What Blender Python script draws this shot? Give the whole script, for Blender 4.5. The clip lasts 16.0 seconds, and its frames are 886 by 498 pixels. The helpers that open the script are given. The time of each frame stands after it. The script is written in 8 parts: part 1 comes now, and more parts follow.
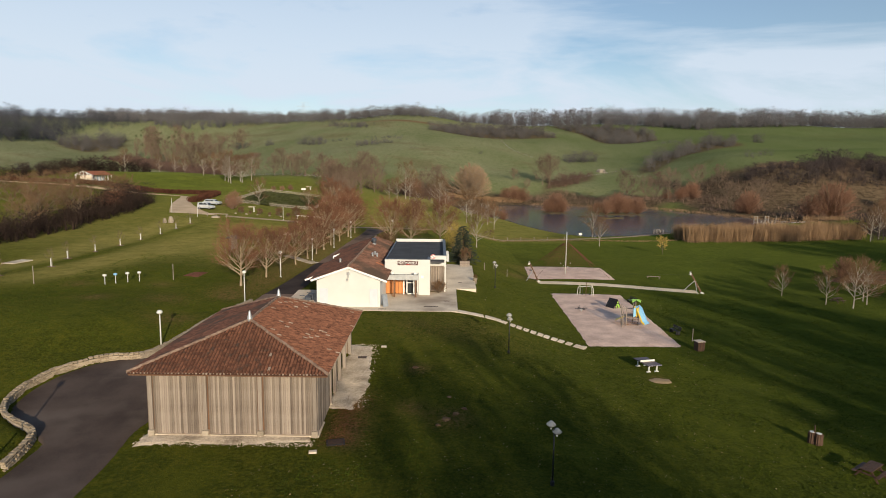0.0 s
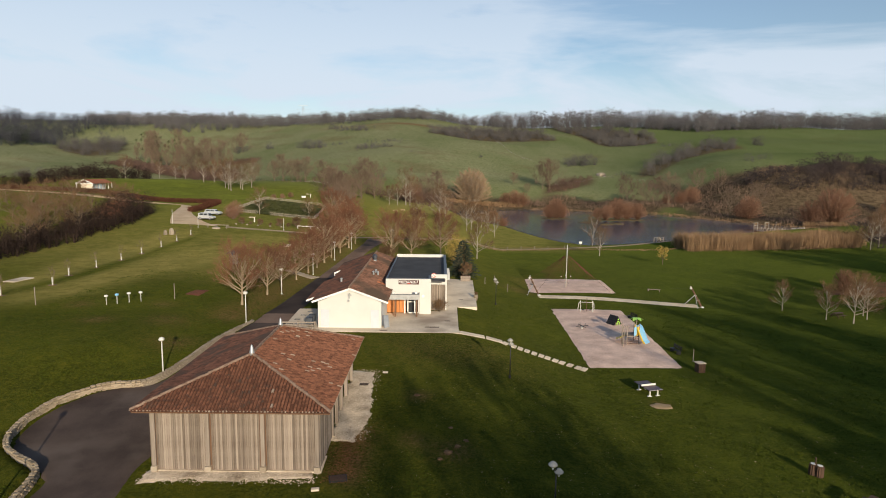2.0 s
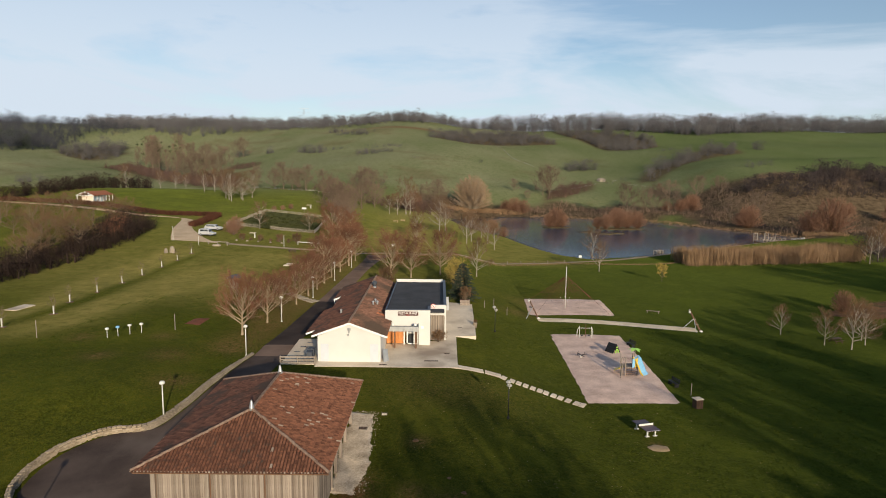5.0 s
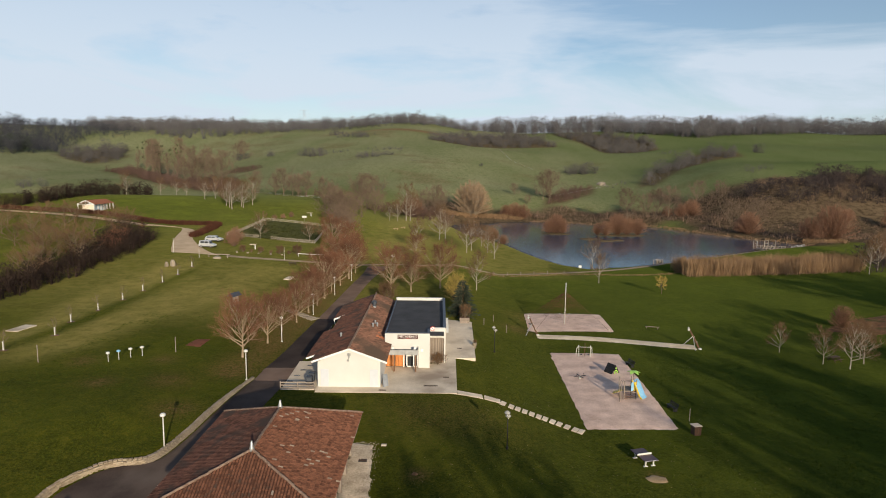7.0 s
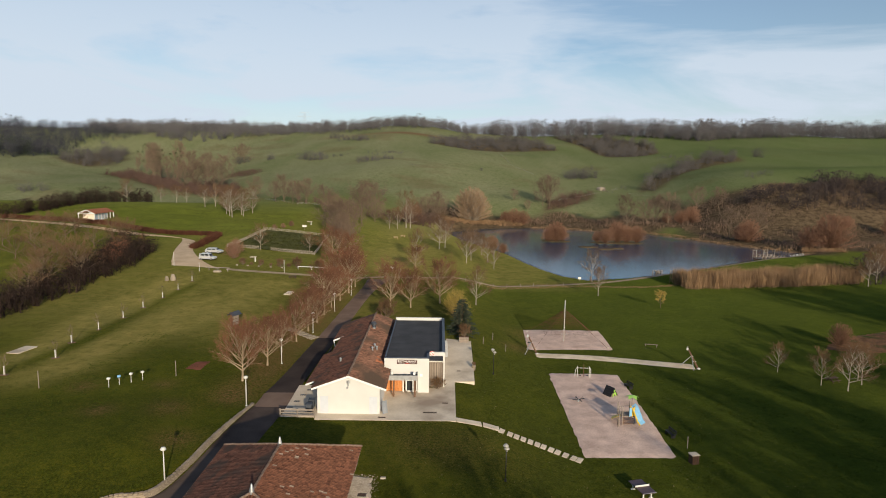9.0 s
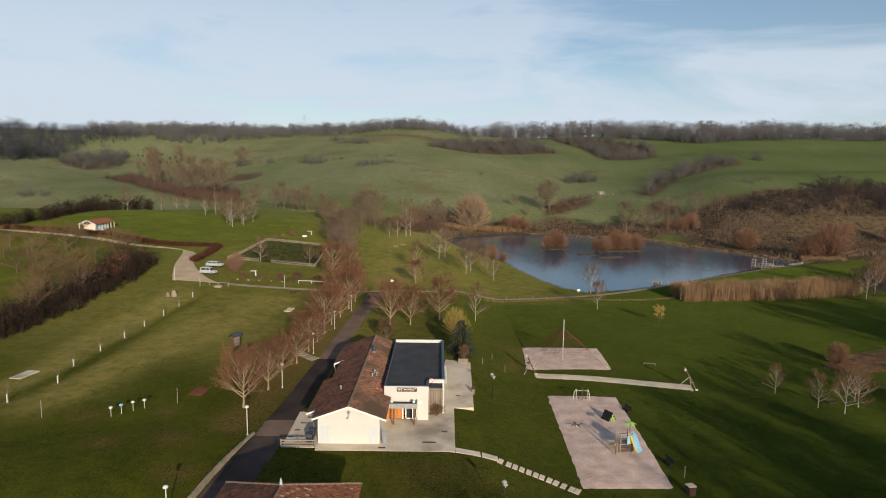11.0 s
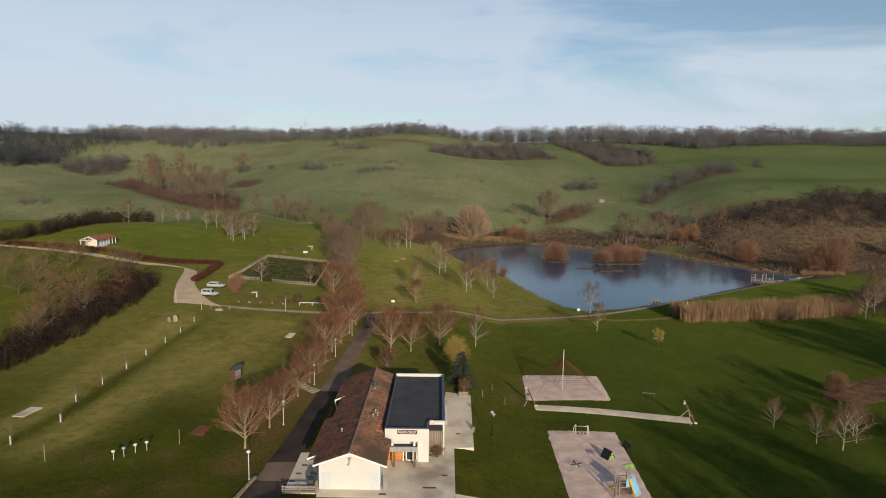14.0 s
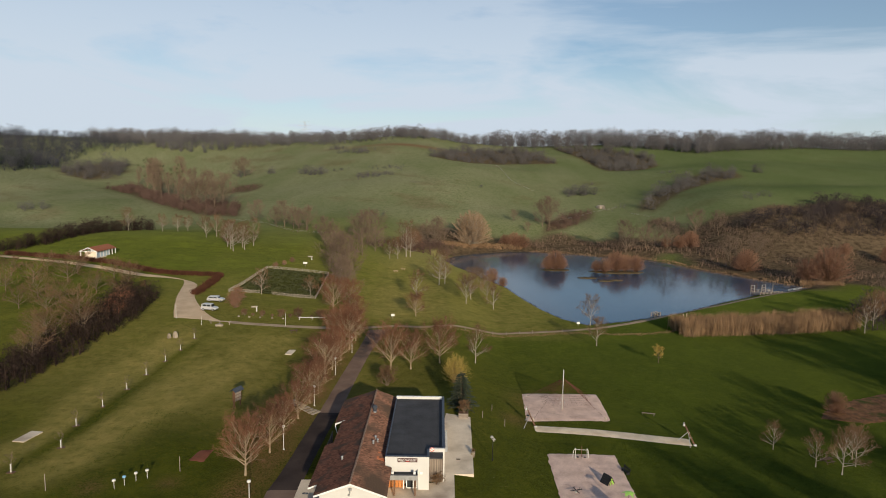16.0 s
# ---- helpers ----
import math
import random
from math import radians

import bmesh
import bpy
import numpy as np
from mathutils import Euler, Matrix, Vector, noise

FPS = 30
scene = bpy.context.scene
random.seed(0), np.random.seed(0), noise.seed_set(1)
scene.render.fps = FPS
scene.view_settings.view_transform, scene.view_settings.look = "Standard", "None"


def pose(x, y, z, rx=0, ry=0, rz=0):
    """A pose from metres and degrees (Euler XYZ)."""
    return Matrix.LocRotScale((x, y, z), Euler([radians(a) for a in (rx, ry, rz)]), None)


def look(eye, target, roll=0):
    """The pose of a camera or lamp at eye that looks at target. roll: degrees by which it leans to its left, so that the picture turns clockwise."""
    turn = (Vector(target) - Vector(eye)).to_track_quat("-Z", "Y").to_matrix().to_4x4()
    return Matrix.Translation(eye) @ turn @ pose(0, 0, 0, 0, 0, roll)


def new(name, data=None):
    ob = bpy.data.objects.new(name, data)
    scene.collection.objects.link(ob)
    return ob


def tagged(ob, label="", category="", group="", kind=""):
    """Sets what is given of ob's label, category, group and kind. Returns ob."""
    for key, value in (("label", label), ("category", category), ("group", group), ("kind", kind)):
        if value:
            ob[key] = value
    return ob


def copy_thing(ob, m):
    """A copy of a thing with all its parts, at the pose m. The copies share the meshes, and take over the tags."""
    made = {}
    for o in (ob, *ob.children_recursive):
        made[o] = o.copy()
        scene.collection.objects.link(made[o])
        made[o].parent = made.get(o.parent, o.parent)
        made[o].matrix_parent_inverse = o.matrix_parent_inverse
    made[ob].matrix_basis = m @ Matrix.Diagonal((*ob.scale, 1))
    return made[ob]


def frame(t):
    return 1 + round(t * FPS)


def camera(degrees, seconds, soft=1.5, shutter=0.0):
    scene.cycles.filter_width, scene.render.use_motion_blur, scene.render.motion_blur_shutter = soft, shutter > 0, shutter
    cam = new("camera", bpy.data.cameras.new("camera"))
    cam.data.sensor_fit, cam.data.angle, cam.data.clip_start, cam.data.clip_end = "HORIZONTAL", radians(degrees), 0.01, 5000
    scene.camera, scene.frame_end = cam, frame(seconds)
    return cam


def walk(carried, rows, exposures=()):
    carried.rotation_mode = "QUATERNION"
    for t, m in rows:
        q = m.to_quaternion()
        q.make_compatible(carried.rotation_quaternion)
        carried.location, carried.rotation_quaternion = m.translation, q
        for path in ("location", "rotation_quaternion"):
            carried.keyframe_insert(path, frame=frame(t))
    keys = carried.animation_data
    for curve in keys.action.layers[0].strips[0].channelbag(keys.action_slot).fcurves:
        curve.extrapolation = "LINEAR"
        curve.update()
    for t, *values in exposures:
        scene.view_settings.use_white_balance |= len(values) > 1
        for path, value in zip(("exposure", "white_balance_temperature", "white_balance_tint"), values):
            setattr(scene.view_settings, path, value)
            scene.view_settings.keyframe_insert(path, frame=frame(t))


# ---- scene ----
cam = camera(72.4, 16.0, soft=1.0)
PATH = [
    (0, (0.465, -0.227, 19.609), (0.481, 1.756, 19.346), 0.8),
    (0.5, (0.415, -0.162, 20.158), (0.431, 1.82, 19.896), 0.7),
    (1, (0.38, -0.079, 20.736), (0.396, 1.904, 20.475), 0.7),
    (1.5, (0.333, -0.066, 21.355), (0.35, 1.916, 21.094), 0.7),
    (2, (0.325, -0.044, 21.99), (0.341, 1.939, 21.73), 0.7),
    (2.5, (0.322, 0.015, 22.644), (0.338, 1.998, 22.384), 0.7),
    (3, (0.335, 0.026, 23.338), (0.351, 2.009, 23.078), 0.7),
    (3.5, (0.406, 0.027, 24.003), (0.421, 2.01, 23.743), 0.7),
    (4, (0.433, 0.096, 24.605), (0.448, 2.079, 24.347), 0.7),
    (6.5, (0.499, 0.162, 28.468), (0.512, 2.145, 28.208), 0.7),
    (7, (0.529, 0.221, 29.182), (0.542, 2.204, 28.923), 0.7),
    (7.5, (0.568, 0.227, 30.02), (0.581, 2.21, 29.76), 0.7),
    (8, (0.588, 0.225, 30.847), (0.602, 2.208, 30.588), 0.7),
    (8.5, (0.583, 0.286, 31.661), (0.596, 2.27, 31.403), 0.7),
    (9, (0.568, 0.306, 32.469), (0.581, 2.289, 32.212), 0.8),
    (11.5, (0.599, 0.153, 37.338), (0.612, 2.136, 37.079), 0.8),
    (12, (0.591, 0.247, 38.193), (0.604, 2.23, 37.936), 0.8),
    (12.5, (0.564, 0.31, 39.143), (0.576, 2.294, 38.886), 0.9),
    (13, (0.528, 0.342, 40.167), (0.54, 2.325, 39.91), 0.9),
    (13.5, (0.502, 0.366, 41.18), (0.514, 2.35, 40.923), 0.9),
    (14, (0.477, 0.371, 42.167), (0.489, 2.355, 41.91), 0.9),
    (14.5, (0.457, 0.419, 43.168), (0.47, 2.402, 42.911), 0.9),
    (15, (0.44, 0.473, 44.15), (0.453, 2.456, 43.893), 1.0),
    (15.5, (0.375, 0.541, 45.059), (0.388, 2.524, 44.803), 1.0),
    (16, (0.268, 0.653, 45.807), (0.282, 2.637, 45.554), 1.0),
]
walk(cam, [(t, look(eye, target, roll)) for t, eye, target, roll in PATH], exposures=[(0.0, 0.10), (8.0, 0.03), (16.0, -0.08)])

# ---- sky and sun ----
SUN_AZ, SUN_EL = 16.5, 15.0          # degrees: the sun stands behind the first view, to its right
scene.view_settings.exposure = 0.0
world = bpy.data.worlds.new("sky")
scene.world = world
world.use_nodes = True
wn, wl = world.node_tree.nodes, world.node_tree.links
wn.clear()
w_out, w_bg = wn.new("ShaderNodeOutputWorld"), wn.new("ShaderNodeBackground")
sky = wn.new("ShaderNodeTexSky")
sky.sky_type, sky.sun_disc = "NISHITA", False
sky.sun_elevation, sky.sun_rotation = radians(SUN_EL), radians(180 - SUN_AZ)
sky.altitude, sky.air_density, sky.dust_density, sky.ozone_density = 200, 1.0, 0.6, 2.0
w_co, w_map = wn.new("ShaderNodeTexCoord"), wn.new("ShaderNodeMapping")
w_map.inputs["Scale"].default_value = (1.0, 0.5, 4.6)
w_map.inputs["Rotation"].default_value = (0, -0.16, 0.3)
w_noise, w_ramp, w_mix = wn.new("ShaderNodeTexNoise"), wn.new("ShaderNodeValToRGB"), wn.new("ShaderNodeMixRGB")
w_noise.inputs["Scale"].default_value, w_noise.inputs["Detail"].default_value = 2.1, 7
w_noise.inputs["Roughness"].default_value, w_noise.inputs["Distortion"].default_value = 0.55, 0.5
w_ramp.color_ramp.elements[0].position, w_ramp.color_ramp.elements[1].position = 0.41, 0.585
w_ramp.color_ramp.elements[0].color, w_ramp.color_ramp.elements[1].color = (0.06, 0.06, 0.06, 1), (0.96, 0.96, 0.96, 1)
w_mix.inputs["Color2"].default_value = (5.55, 6.3, 7.2, 1)      # thin high cloud
w_bg.inputs["Strength"].default_value = 0.115
wl.new(w_co.outputs["Generated"], w_map.inputs["Vector"])
wl.new(w_map.outputs["Vector"], w_noise.inputs["Vector"])
w_side, w_add = wn.new("ShaderNodeMapRange"), wn.new("ShaderNodeMath")
w_add.operation = "ADD"               # more cloud in the west, clear gaps in the east
w_side.inputs["From Min"].default_value, w_side.inputs["From Max"].default_value = -0.5, 0.6
w_side.inputs["To Min"].default_value, w_side.inputs["To Max"].default_value = 0.15, -0.06
wl.new(w_noise.outputs["Fac"], w_add.inputs[0])
wl.new(w_side.outputs[0], w_add.inputs[1])
wl.new(w_add.outputs[0], w_ramp.inputs["Fac"])
w_sep, w_low, w_mul = wn.new("ShaderNodeSeparateXYZ"), wn.new("ShaderNodeMapRange"), wn.new("ShaderNodeMath")
w_mul.operation = "MULTIPLY"          # the veil of cloud thins out overhead
w_low.inputs["From Min"].default_value, w_low.inputs["From Max"].default_value = 0.12, 0.52
w_low.inputs["To Min"].default_value, w_low.inputs["To Max"].default_value = 1.0, 0.05
wl.new(w_co.outputs["Generated"], w_sep.inputs["Vector"])
wl.new(w_sep.outputs["Z"], w_low.inputs["Value"])
wl.new(w_ramp.outputs["Color"], w_mul.inputs[0])
wl.new(w_sep.outputs["X"], w_side.inputs["Value"])
wl.new(w_low.outputs[0], w_mul.inputs[1])
w_haze, w_max = wn.new("ShaderNodeMapRange"), wn.new("ShaderNodeMath")
w_max.operation = "MAXIMUM"           # pale haze along the horizon
w_haze.inputs["From Min"].default_value, w_haze.inputs["From Max"].default_value = 0.0, 0.17
w_haze.inputs["To Min"].default_value, w_haze.inputs["To Max"].default_value = 0.92, 0.1
wl.new(w_sep.outputs["Z"], w_haze.inputs["Value"])
wl.new(w_mul.outputs[0], w_max.inputs[0])
wl.new(w_haze.outputs[0], w_max.inputs[1])
wl.new(w_max.outputs[0], w_mix.inputs["Fac"])
wl.new(sky.outputs["Color"], w_mix.inputs["Color1"])
wl.new(w_mix.outputs["Color"], w_bg.inputs["Color"])
wl.new(w_bg.outputs["Background"], w_out.inputs["Surface"])

sun = new("sun", bpy.data.lights.new("sun", "SUN"))
sun.data.energy, sun.data.angle, sun.data.color = 4.85, radians(1.0), (1.0, 0.84, 0.61)
a, e = radians(SUN_AZ), radians(SUN_EL)
SUN_WAY = Vector((math.sin(a) * math.cos(e), -math.cos(a) * math.cos(e), math.sin(e)))
sun.matrix_world = look(SUN_WAY * 200, (0, 0, 0))


# ---- materials ----
def material(name, low, high, scale=3.0, fine=40.0, rough=0.8, metal=0.0, bump=0.25, relief=0.01, spread=0.0, coords="Object", stretch=(1, 1, 1), stain=None, stain_at=0.6, gloss=0.5, island=False):
    """A surface whose colour wanders between low and high at two scales, with fine relief. spread: how far each piece differs.
    stain: a third colour in patches."""
    m = bpy.data.materials.new(name)
    m.use_nodes = True
    n, l = m.node_tree.nodes, m.node_tree.links
    b = n["Principled BSDF"]
    b.inputs["Roughness"].default_value, b.inputs["Metallic"].default_value = rough, metal
    b.inputs["Specular IOR Level"].default_value = gloss if rough < 0.8 else 0.12
    if coords == "World":
        co = n.new("ShaderNodeNewGeometry").outputs["Position"]
    else:
        co = n.new("ShaderNodeTexCoord").outputs["Object"]
    mp = n.new("ShaderNodeMapping")
    mp.inputs["Scale"].default_value = stretch
    l.new(co, mp.inputs["Vector"])
    big, small = n.new("ShaderNodeTexNoise"), n.new("ShaderNodeTexNoise")
    for tex, s, d in ((big, scale, 4), (small, fine, 3)):
        tex.inputs["Scale"].default_value, tex.inputs["Detail"].default_value = s, d
        l.new(mp.outputs["Vector"], tex.inputs["Vector"])
    add = n.new("ShaderNodeMath")
    add.operation = "MULTIPLY_ADD"
    l.new(small.outputs["Fac"], add.inputs[0])
    add.inputs[1].default_value = 0.55
    l.new(big.outputs["Fac"], add.inputs[2])
    value = add.outputs[0]
    if spread:
        pick = n.new("ShaderNodeNewGeometry").outputs["Random Per Island"] if island else n.new("ShaderNodeObjectInfo").outputs["Random"]
        more = n.new("ShaderNodeMath")
        more.operation = "MULTIPLY_ADD"
        l.new(pick, more.inputs[0])
        more.inputs[1].default_value = spread
        l.new(value, more.inputs[2])
        value = more.outputs[0]
    rng = n.new("ShaderNodeMapRange")
    rng.inputs["From Min"].default_value, rng.inputs["From Max"].default_value = 0.5 + spread * 0.1, 1.05 + spread * 0.9
    l.new(value, rng.inputs["Value"])
    mix = n.new("ShaderNodeMixRGB")
    mix.inputs["Color1"].default_value, mix.inputs["Color2"].default_value = (*low, 1), (*high, 1)
    l.new(rng.outputs[0], mix.inputs["Fac"])
    colour = mix.outputs["Color"]
    if stain:
        spot, edge, over = n.new("ShaderNodeTexNoise"), n.new("ShaderNodeMapRange"), n.new("ShaderNodeMixRGB")
        spot.inputs["Scale"].default_value, spot.inputs["Detail"].default_value = scale * 0.45, 6
        l.new(mp.outputs["Vector"], spot.inputs["Vector"])
        edge.inputs["From Min"].default_value, edge.inputs["From Max"].default_value = stain_at - 0.06, stain_at + 0.1
        l.new(spot.outputs["Fac"], edge.inputs["Value"])
        over.inputs["Color2"].default_value = (*stain, 1)
        l.new(edge.outputs[0], over.inputs["Fac"])
        l.new(colour, over.inputs["Color1"])
        colour = over.outputs["Color"]
    l.new(colour, b.inputs["Base Color"])
    if bump:
        bp = n.new("ShaderNodeBump")
        bp.inputs["Strength"].default_value, bp.inputs["Distance"].default_value = bump, relief
        l.new(small.outputs["Fac"], bp.inputs["Height"])
        l.new(bp.outputs["Normal"], b.inputs["Normal"])
    return m


M_TIMBER = material("weathered_timber", (0.070, 0.053, 0.042), (0.40, 0.335, 0.28), 1.6, 34, 0.85, bump=0.6, relief=0.008, spread=0.6, stretch=(9, 9, 0.5), stain=(0.135, 0.092, 0.066), stain_at=0.58)
M_POST = material("timber_post", (0.17, 0.14, 0.115), (0.33, 0.28, 0.24), 1.5, 20, 0.8, bump=0.4, spread=0.3, stretch=(5, 5, 0.4))
M_BROWN = material("brown_timber", (0.07, 0.035, 0.02), (0.18, 0.09, 0.045), 2, 25, 0.7, bump=0.4, stretch=(4, 4, 0.6))
M_TILE = material("clay_tile", (0.055, 0.026, 0.018), (0.285, 0.128, 0.080), 3.0, 16, 0.88, bump=0.4, spread=0.35, coords="World", island=True)
M_TILE_OLD = material("old_clay_tile", (0.075, 0.042, 0.031), (0.285, 0.150, 0.105), 0.5, 9, 0.88, bump=0.3, spread=0.7, stain=(0.085, 0.060, 0.046), stain_at=0.55, coords="World", island=True)
# tile in darker tones, laid on the west slope of both roofs
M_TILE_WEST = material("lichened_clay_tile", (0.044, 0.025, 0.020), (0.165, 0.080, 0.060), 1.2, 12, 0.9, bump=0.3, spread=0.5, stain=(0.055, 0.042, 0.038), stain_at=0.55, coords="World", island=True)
M_TILE_PALE = material("lichen_spotted_tile", (0.16, 0.12, 0.095), (0.42, 0.35, 0.29), 8, 30, 0.95, bump=0.4, spread=0.5, coords="World", island=True)
M_TILE_NEW = material("fresh_orange_tile", (0.28, 0.09, 0.045), (0.44, 0.17, 0.09), 0.7, 9, 0.85, bump=0.3, spread=0.5, coords="World", island=True)
M_TILE_PIECE = material("clay_tile_piece", (0.050, 0.025, 0.018), (0.245, 0.110, 0.070), 5.0, 22, 0.88, bump=0.4, spread=0.28, stain=(0.075, 0.055, 0.045), stain_at=0.60, coords="World")
M_RIDGE = material("ridge_mortar", (0.13, 0.080, 0.060), (0.31, 0.225, 0.175), 3.5, 14, 0.9, bump=0.5, coords="World")
M_ZINC = material("zinc", (0.35, 0.36, 0.37), (0.52, 0.53, 0.54), 2, 20, 0.45, 0.6, 0.1)
M_RENDER = material("white_render", (0.576, 0.569, 0.546), (0.654, 0.647, 0.623), 0.5, 30, 0.9, bump=0.25, relief=0.004, coords="World")
M_WHITE = material("white_paint", (0.76, 0.76, 0.74), (0.84, 0.84, 0.82), 2, 30, 0.5, bump=0.05)
M_ROOF = material("grey_membrane", (0.050, 0.050, 0.053), (0.085, 0.085, 0.089), 0.4, 6, 0.85, bump=0.1, coords="World", stain=(0.10, 0.105, 0.115), stain_at=0.66)
M_DARKMETAL = material("dark_grey_metal", (0.05, 0.06, 0.075), (0.09, 0.10, 0.12), 2, 20, 0.45, 0.3, 0.08)
M_BLACK = material("dark_iron", (0.012, 0.012, 0.013), (0.03, 0.03, 0.032), 3, 30, 0.5, 0.4, 0.1)
M_CONCRETE = material("pale_concrete", (0.55, 0.455, 0.345), (0.80, 0.69, 0.55), 0.35, 8, 0.9, bump=0.2, coords="World", stain=(0.38, 0.30, 0.23), stain_at=0.6)
M_STONE = material("pale_stone", (0.20, 0.165, 0.125), (0.40, 0.34, 0.27), 1.0, 9, 0.92, bump=0.6, relief=0.02, spread=0.6, coords="World")
M_GRAVEL = material("pale_gravel", (0.22, 0.17, 0.12), (0.78, 0.665, 0.53), 0.5, 7, 0.95, bump=0.8, relief=0.03, coords="World")
M_CREAM_GRAVEL = material("cream_gravel", (0.60, 0.47, 0.325), (0.88, 0.74, 0.55), 0.5, 7, 0.95, bump=0.8, relief=0.03, coords="World")
M_SAND = material("pinkish_sand", (0.52, 0.355, 0.285), (0.84, 0.63, 0.52), 0.5, 5.5, 0.95, bump=1.0, relief=0.085, coords="World")
M_ASPHALT = material("asphalt", (0.046, 0.033, 0.028), (0.112, 0.082, 0.068), 0.28, 14, 0.9, bump=0.5, relief=0.01, coords="World", stain=(0.135, 0.105, 0.088), stain_at=0.57)
M_LANE = material("worn_asphalt", (0.145, 0.094, 0.070), (0.250, 0.172, 0.130), 0.28, 14, 0.9, bump=0.4, relief=0.01, coords="World", stain=(0.055, 0.046, 0.043), stain_at=0.62)
M_FRESH = material("fresh_asphalt", (0.030, 0.022, 0.020), (0.070, 0.052, 0.045), 0.28, 14, 0.9, bump=0.4, relief=0.01, coords="World", stain=(0.095, 0.072, 0.060), stain_at=0.64)
M_TRACK = material("pale_track", (0.46, 0.335, 0.215), (0.64, 0.49, 0.335), 0.3, 7, 0.95, bump=0.5, relief=0.02, coords="World")
M_PATH = material("trodden_path", (0.25, 0.185, 0.125), (0.40, 0.31, 0.22), 0.3, 7, 0.95, bump=0.5, relief=0.02, coords="World")
M_ORANGE = material("varnished_wood", (0.42, 0.15, 0.04), (0.62, 0.25, 0.08), 2, 20, 0.4, bump=0.1, stretch=(5, 5, 0.6), spread=0.3)
M_NEW_WOOD = material("pale_new_timber", (0.42, 0.27, 0.14), (0.60, 0.42, 0.25), 2, 20, 0.7, bump=0.2, stretch=(5, 5, 0.6))
M_BARK = material("grey_brown_bark", (0.095, 0.070, 0.050), (0.235, 0.18, 0.13), 2, 14, 0.9, bump=0.5, stretch=(2, 2, 0.6), spread=0.3)
M_TWIG = material("brown_twigs", (0.075, 0.044, 0.025), (0.215, 0.130, 0.072), 0.6, 5, 0.9, bump=0, spread=0.5)
M_RUST_TWIG = material("russet_twigs", (0.140, 0.076, 0.052), (0.34, 0.190, 0.125), 0.6, 5, 0.9, bump=0, spread=0.4)
# grey twigs lightened to carry the haze over distant trees
M_GREY_TWIG = material("grey_twigs", (0.080, 0.057, 0.042), (0.225, 0.162, 0.118), 0.6, 5, 0.9, bump=0, spread=0.4)
M_GOLD_TWIG = material("golden_twigs", (0.28, 0.20, 0.045), (0.50, 0.37, 0.11), 0.8, 5, 0.85, bump=0, spread=0.2)
M_PALE_BARK = material("pale_birch_bark", (0.22, 0.19, 0.155), (0.44, 0.39, 0.33), 2, 9, 0.8, bump=0.3, stretch=(1, 1, 3))
M_NEEDLE = material("blue_green_needles", (0.017, 0.026, 0.017), (0.055, 0.070, 0.048), 1.2, 8, 0.8, bump=0)
M_HEDGE = material("dark_hedge_twigs", (0.012, 0.009, 0.008), (0.058, 0.038, 0.030), 0.35, 3, 0.95, bump=0, coords="World")
M_RED_HEDGE = material("red_brown_hedge_leaves", (0.045, 0.02, 0.013), (0.125, 0.052, 0.032), 0.5, 4, 0.9, bump=0, coords="World")
# blue-grey of far woods and scrub: bark tone with distance haze painted in
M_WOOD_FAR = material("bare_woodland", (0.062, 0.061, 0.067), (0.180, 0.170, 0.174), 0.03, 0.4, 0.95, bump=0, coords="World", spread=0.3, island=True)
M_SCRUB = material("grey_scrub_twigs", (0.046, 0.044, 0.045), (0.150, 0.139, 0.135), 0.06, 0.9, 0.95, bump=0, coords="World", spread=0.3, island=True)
M_DARK_SCRUB = material("dark_scrub_twigs", (0.021, 0.017, 0.018), (0.086, 0.068, 0.064), 0.06, 0.9, 0.95, bump=0, coords="World", spread=0.3, island=True)
# western wood: dark blue tone also holds the shade of its slope
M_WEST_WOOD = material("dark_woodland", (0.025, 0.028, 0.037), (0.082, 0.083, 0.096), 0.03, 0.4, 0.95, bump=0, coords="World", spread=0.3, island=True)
M_DARKBROWN = material("dark_brown_timber", (0.035, 0.018, 0.010), (0.105, 0.052, 0.028), 2, 25, 0.7, bump=0.4, stretch=(4, 4, 0.6))
M_RUSSET_SCRUB = material("russet_scrub_twigs", (0.062, 0.040, 0.034), (0.165, 0.105, 0.086), 0.06, 0.9, 0.95, bump=0, coords="World", spread=0.4, island=True)
M_WILLOW_TWIG = material("tan_willow_twigs", (0.17, 0.118, 0.074), (0.42, 0.295, 0.19), 0.6, 5, 0.9, bump=0, spread=0.4)
M_RED_TWIG = material("red_brown_twigs", (0.088, 0.040, 0.024), (0.260, 0.124, 0.072), 0.6, 5, 0.9, bump=0, spread=0.4)
M_LICHEN_BARK = material("pale_lichen_bark", (0.19, 0.142, 0.092), (0.44, 0.345, 0.235), 2, 14, 0.9, bump=0.4, stretch=(2, 2, 0.6), spread=0.3)
M_REED = material("dry_reeds", (0.145, 0.088, 0.050), (0.38, 0.25, 0.145), 0.25, 3, 0.9, bump=0, coords="World", spread=0.4, island=True)
M_PLASTIC = {c: material(c + "_plastic", lo, hi, 3, 25, 0.4, bump=0.05) for c, lo, hi in (
    ("yellow", (0.62, 0.42, 0.03), (0.75, 0.52, 0.06)), ("blue", (0.18, 0.42, 0.66), (0.26, 0.50, 0.72)),
    ("lime", (0.30, 0.58, 0.08), (0.40, 0.68, 0.14)), ("red", (0.45, 0.04, 0.03), (0.55, 0.07, 0.05)))}
M_STEEL = material("galvanised_steel", (0.45, 0.45, 0.45), (0.62, 0.62, 0.62), 3, 25, 0.4, 0.5, 0.05)
M_GLASS = bpy.data.materials.new("window_glass")
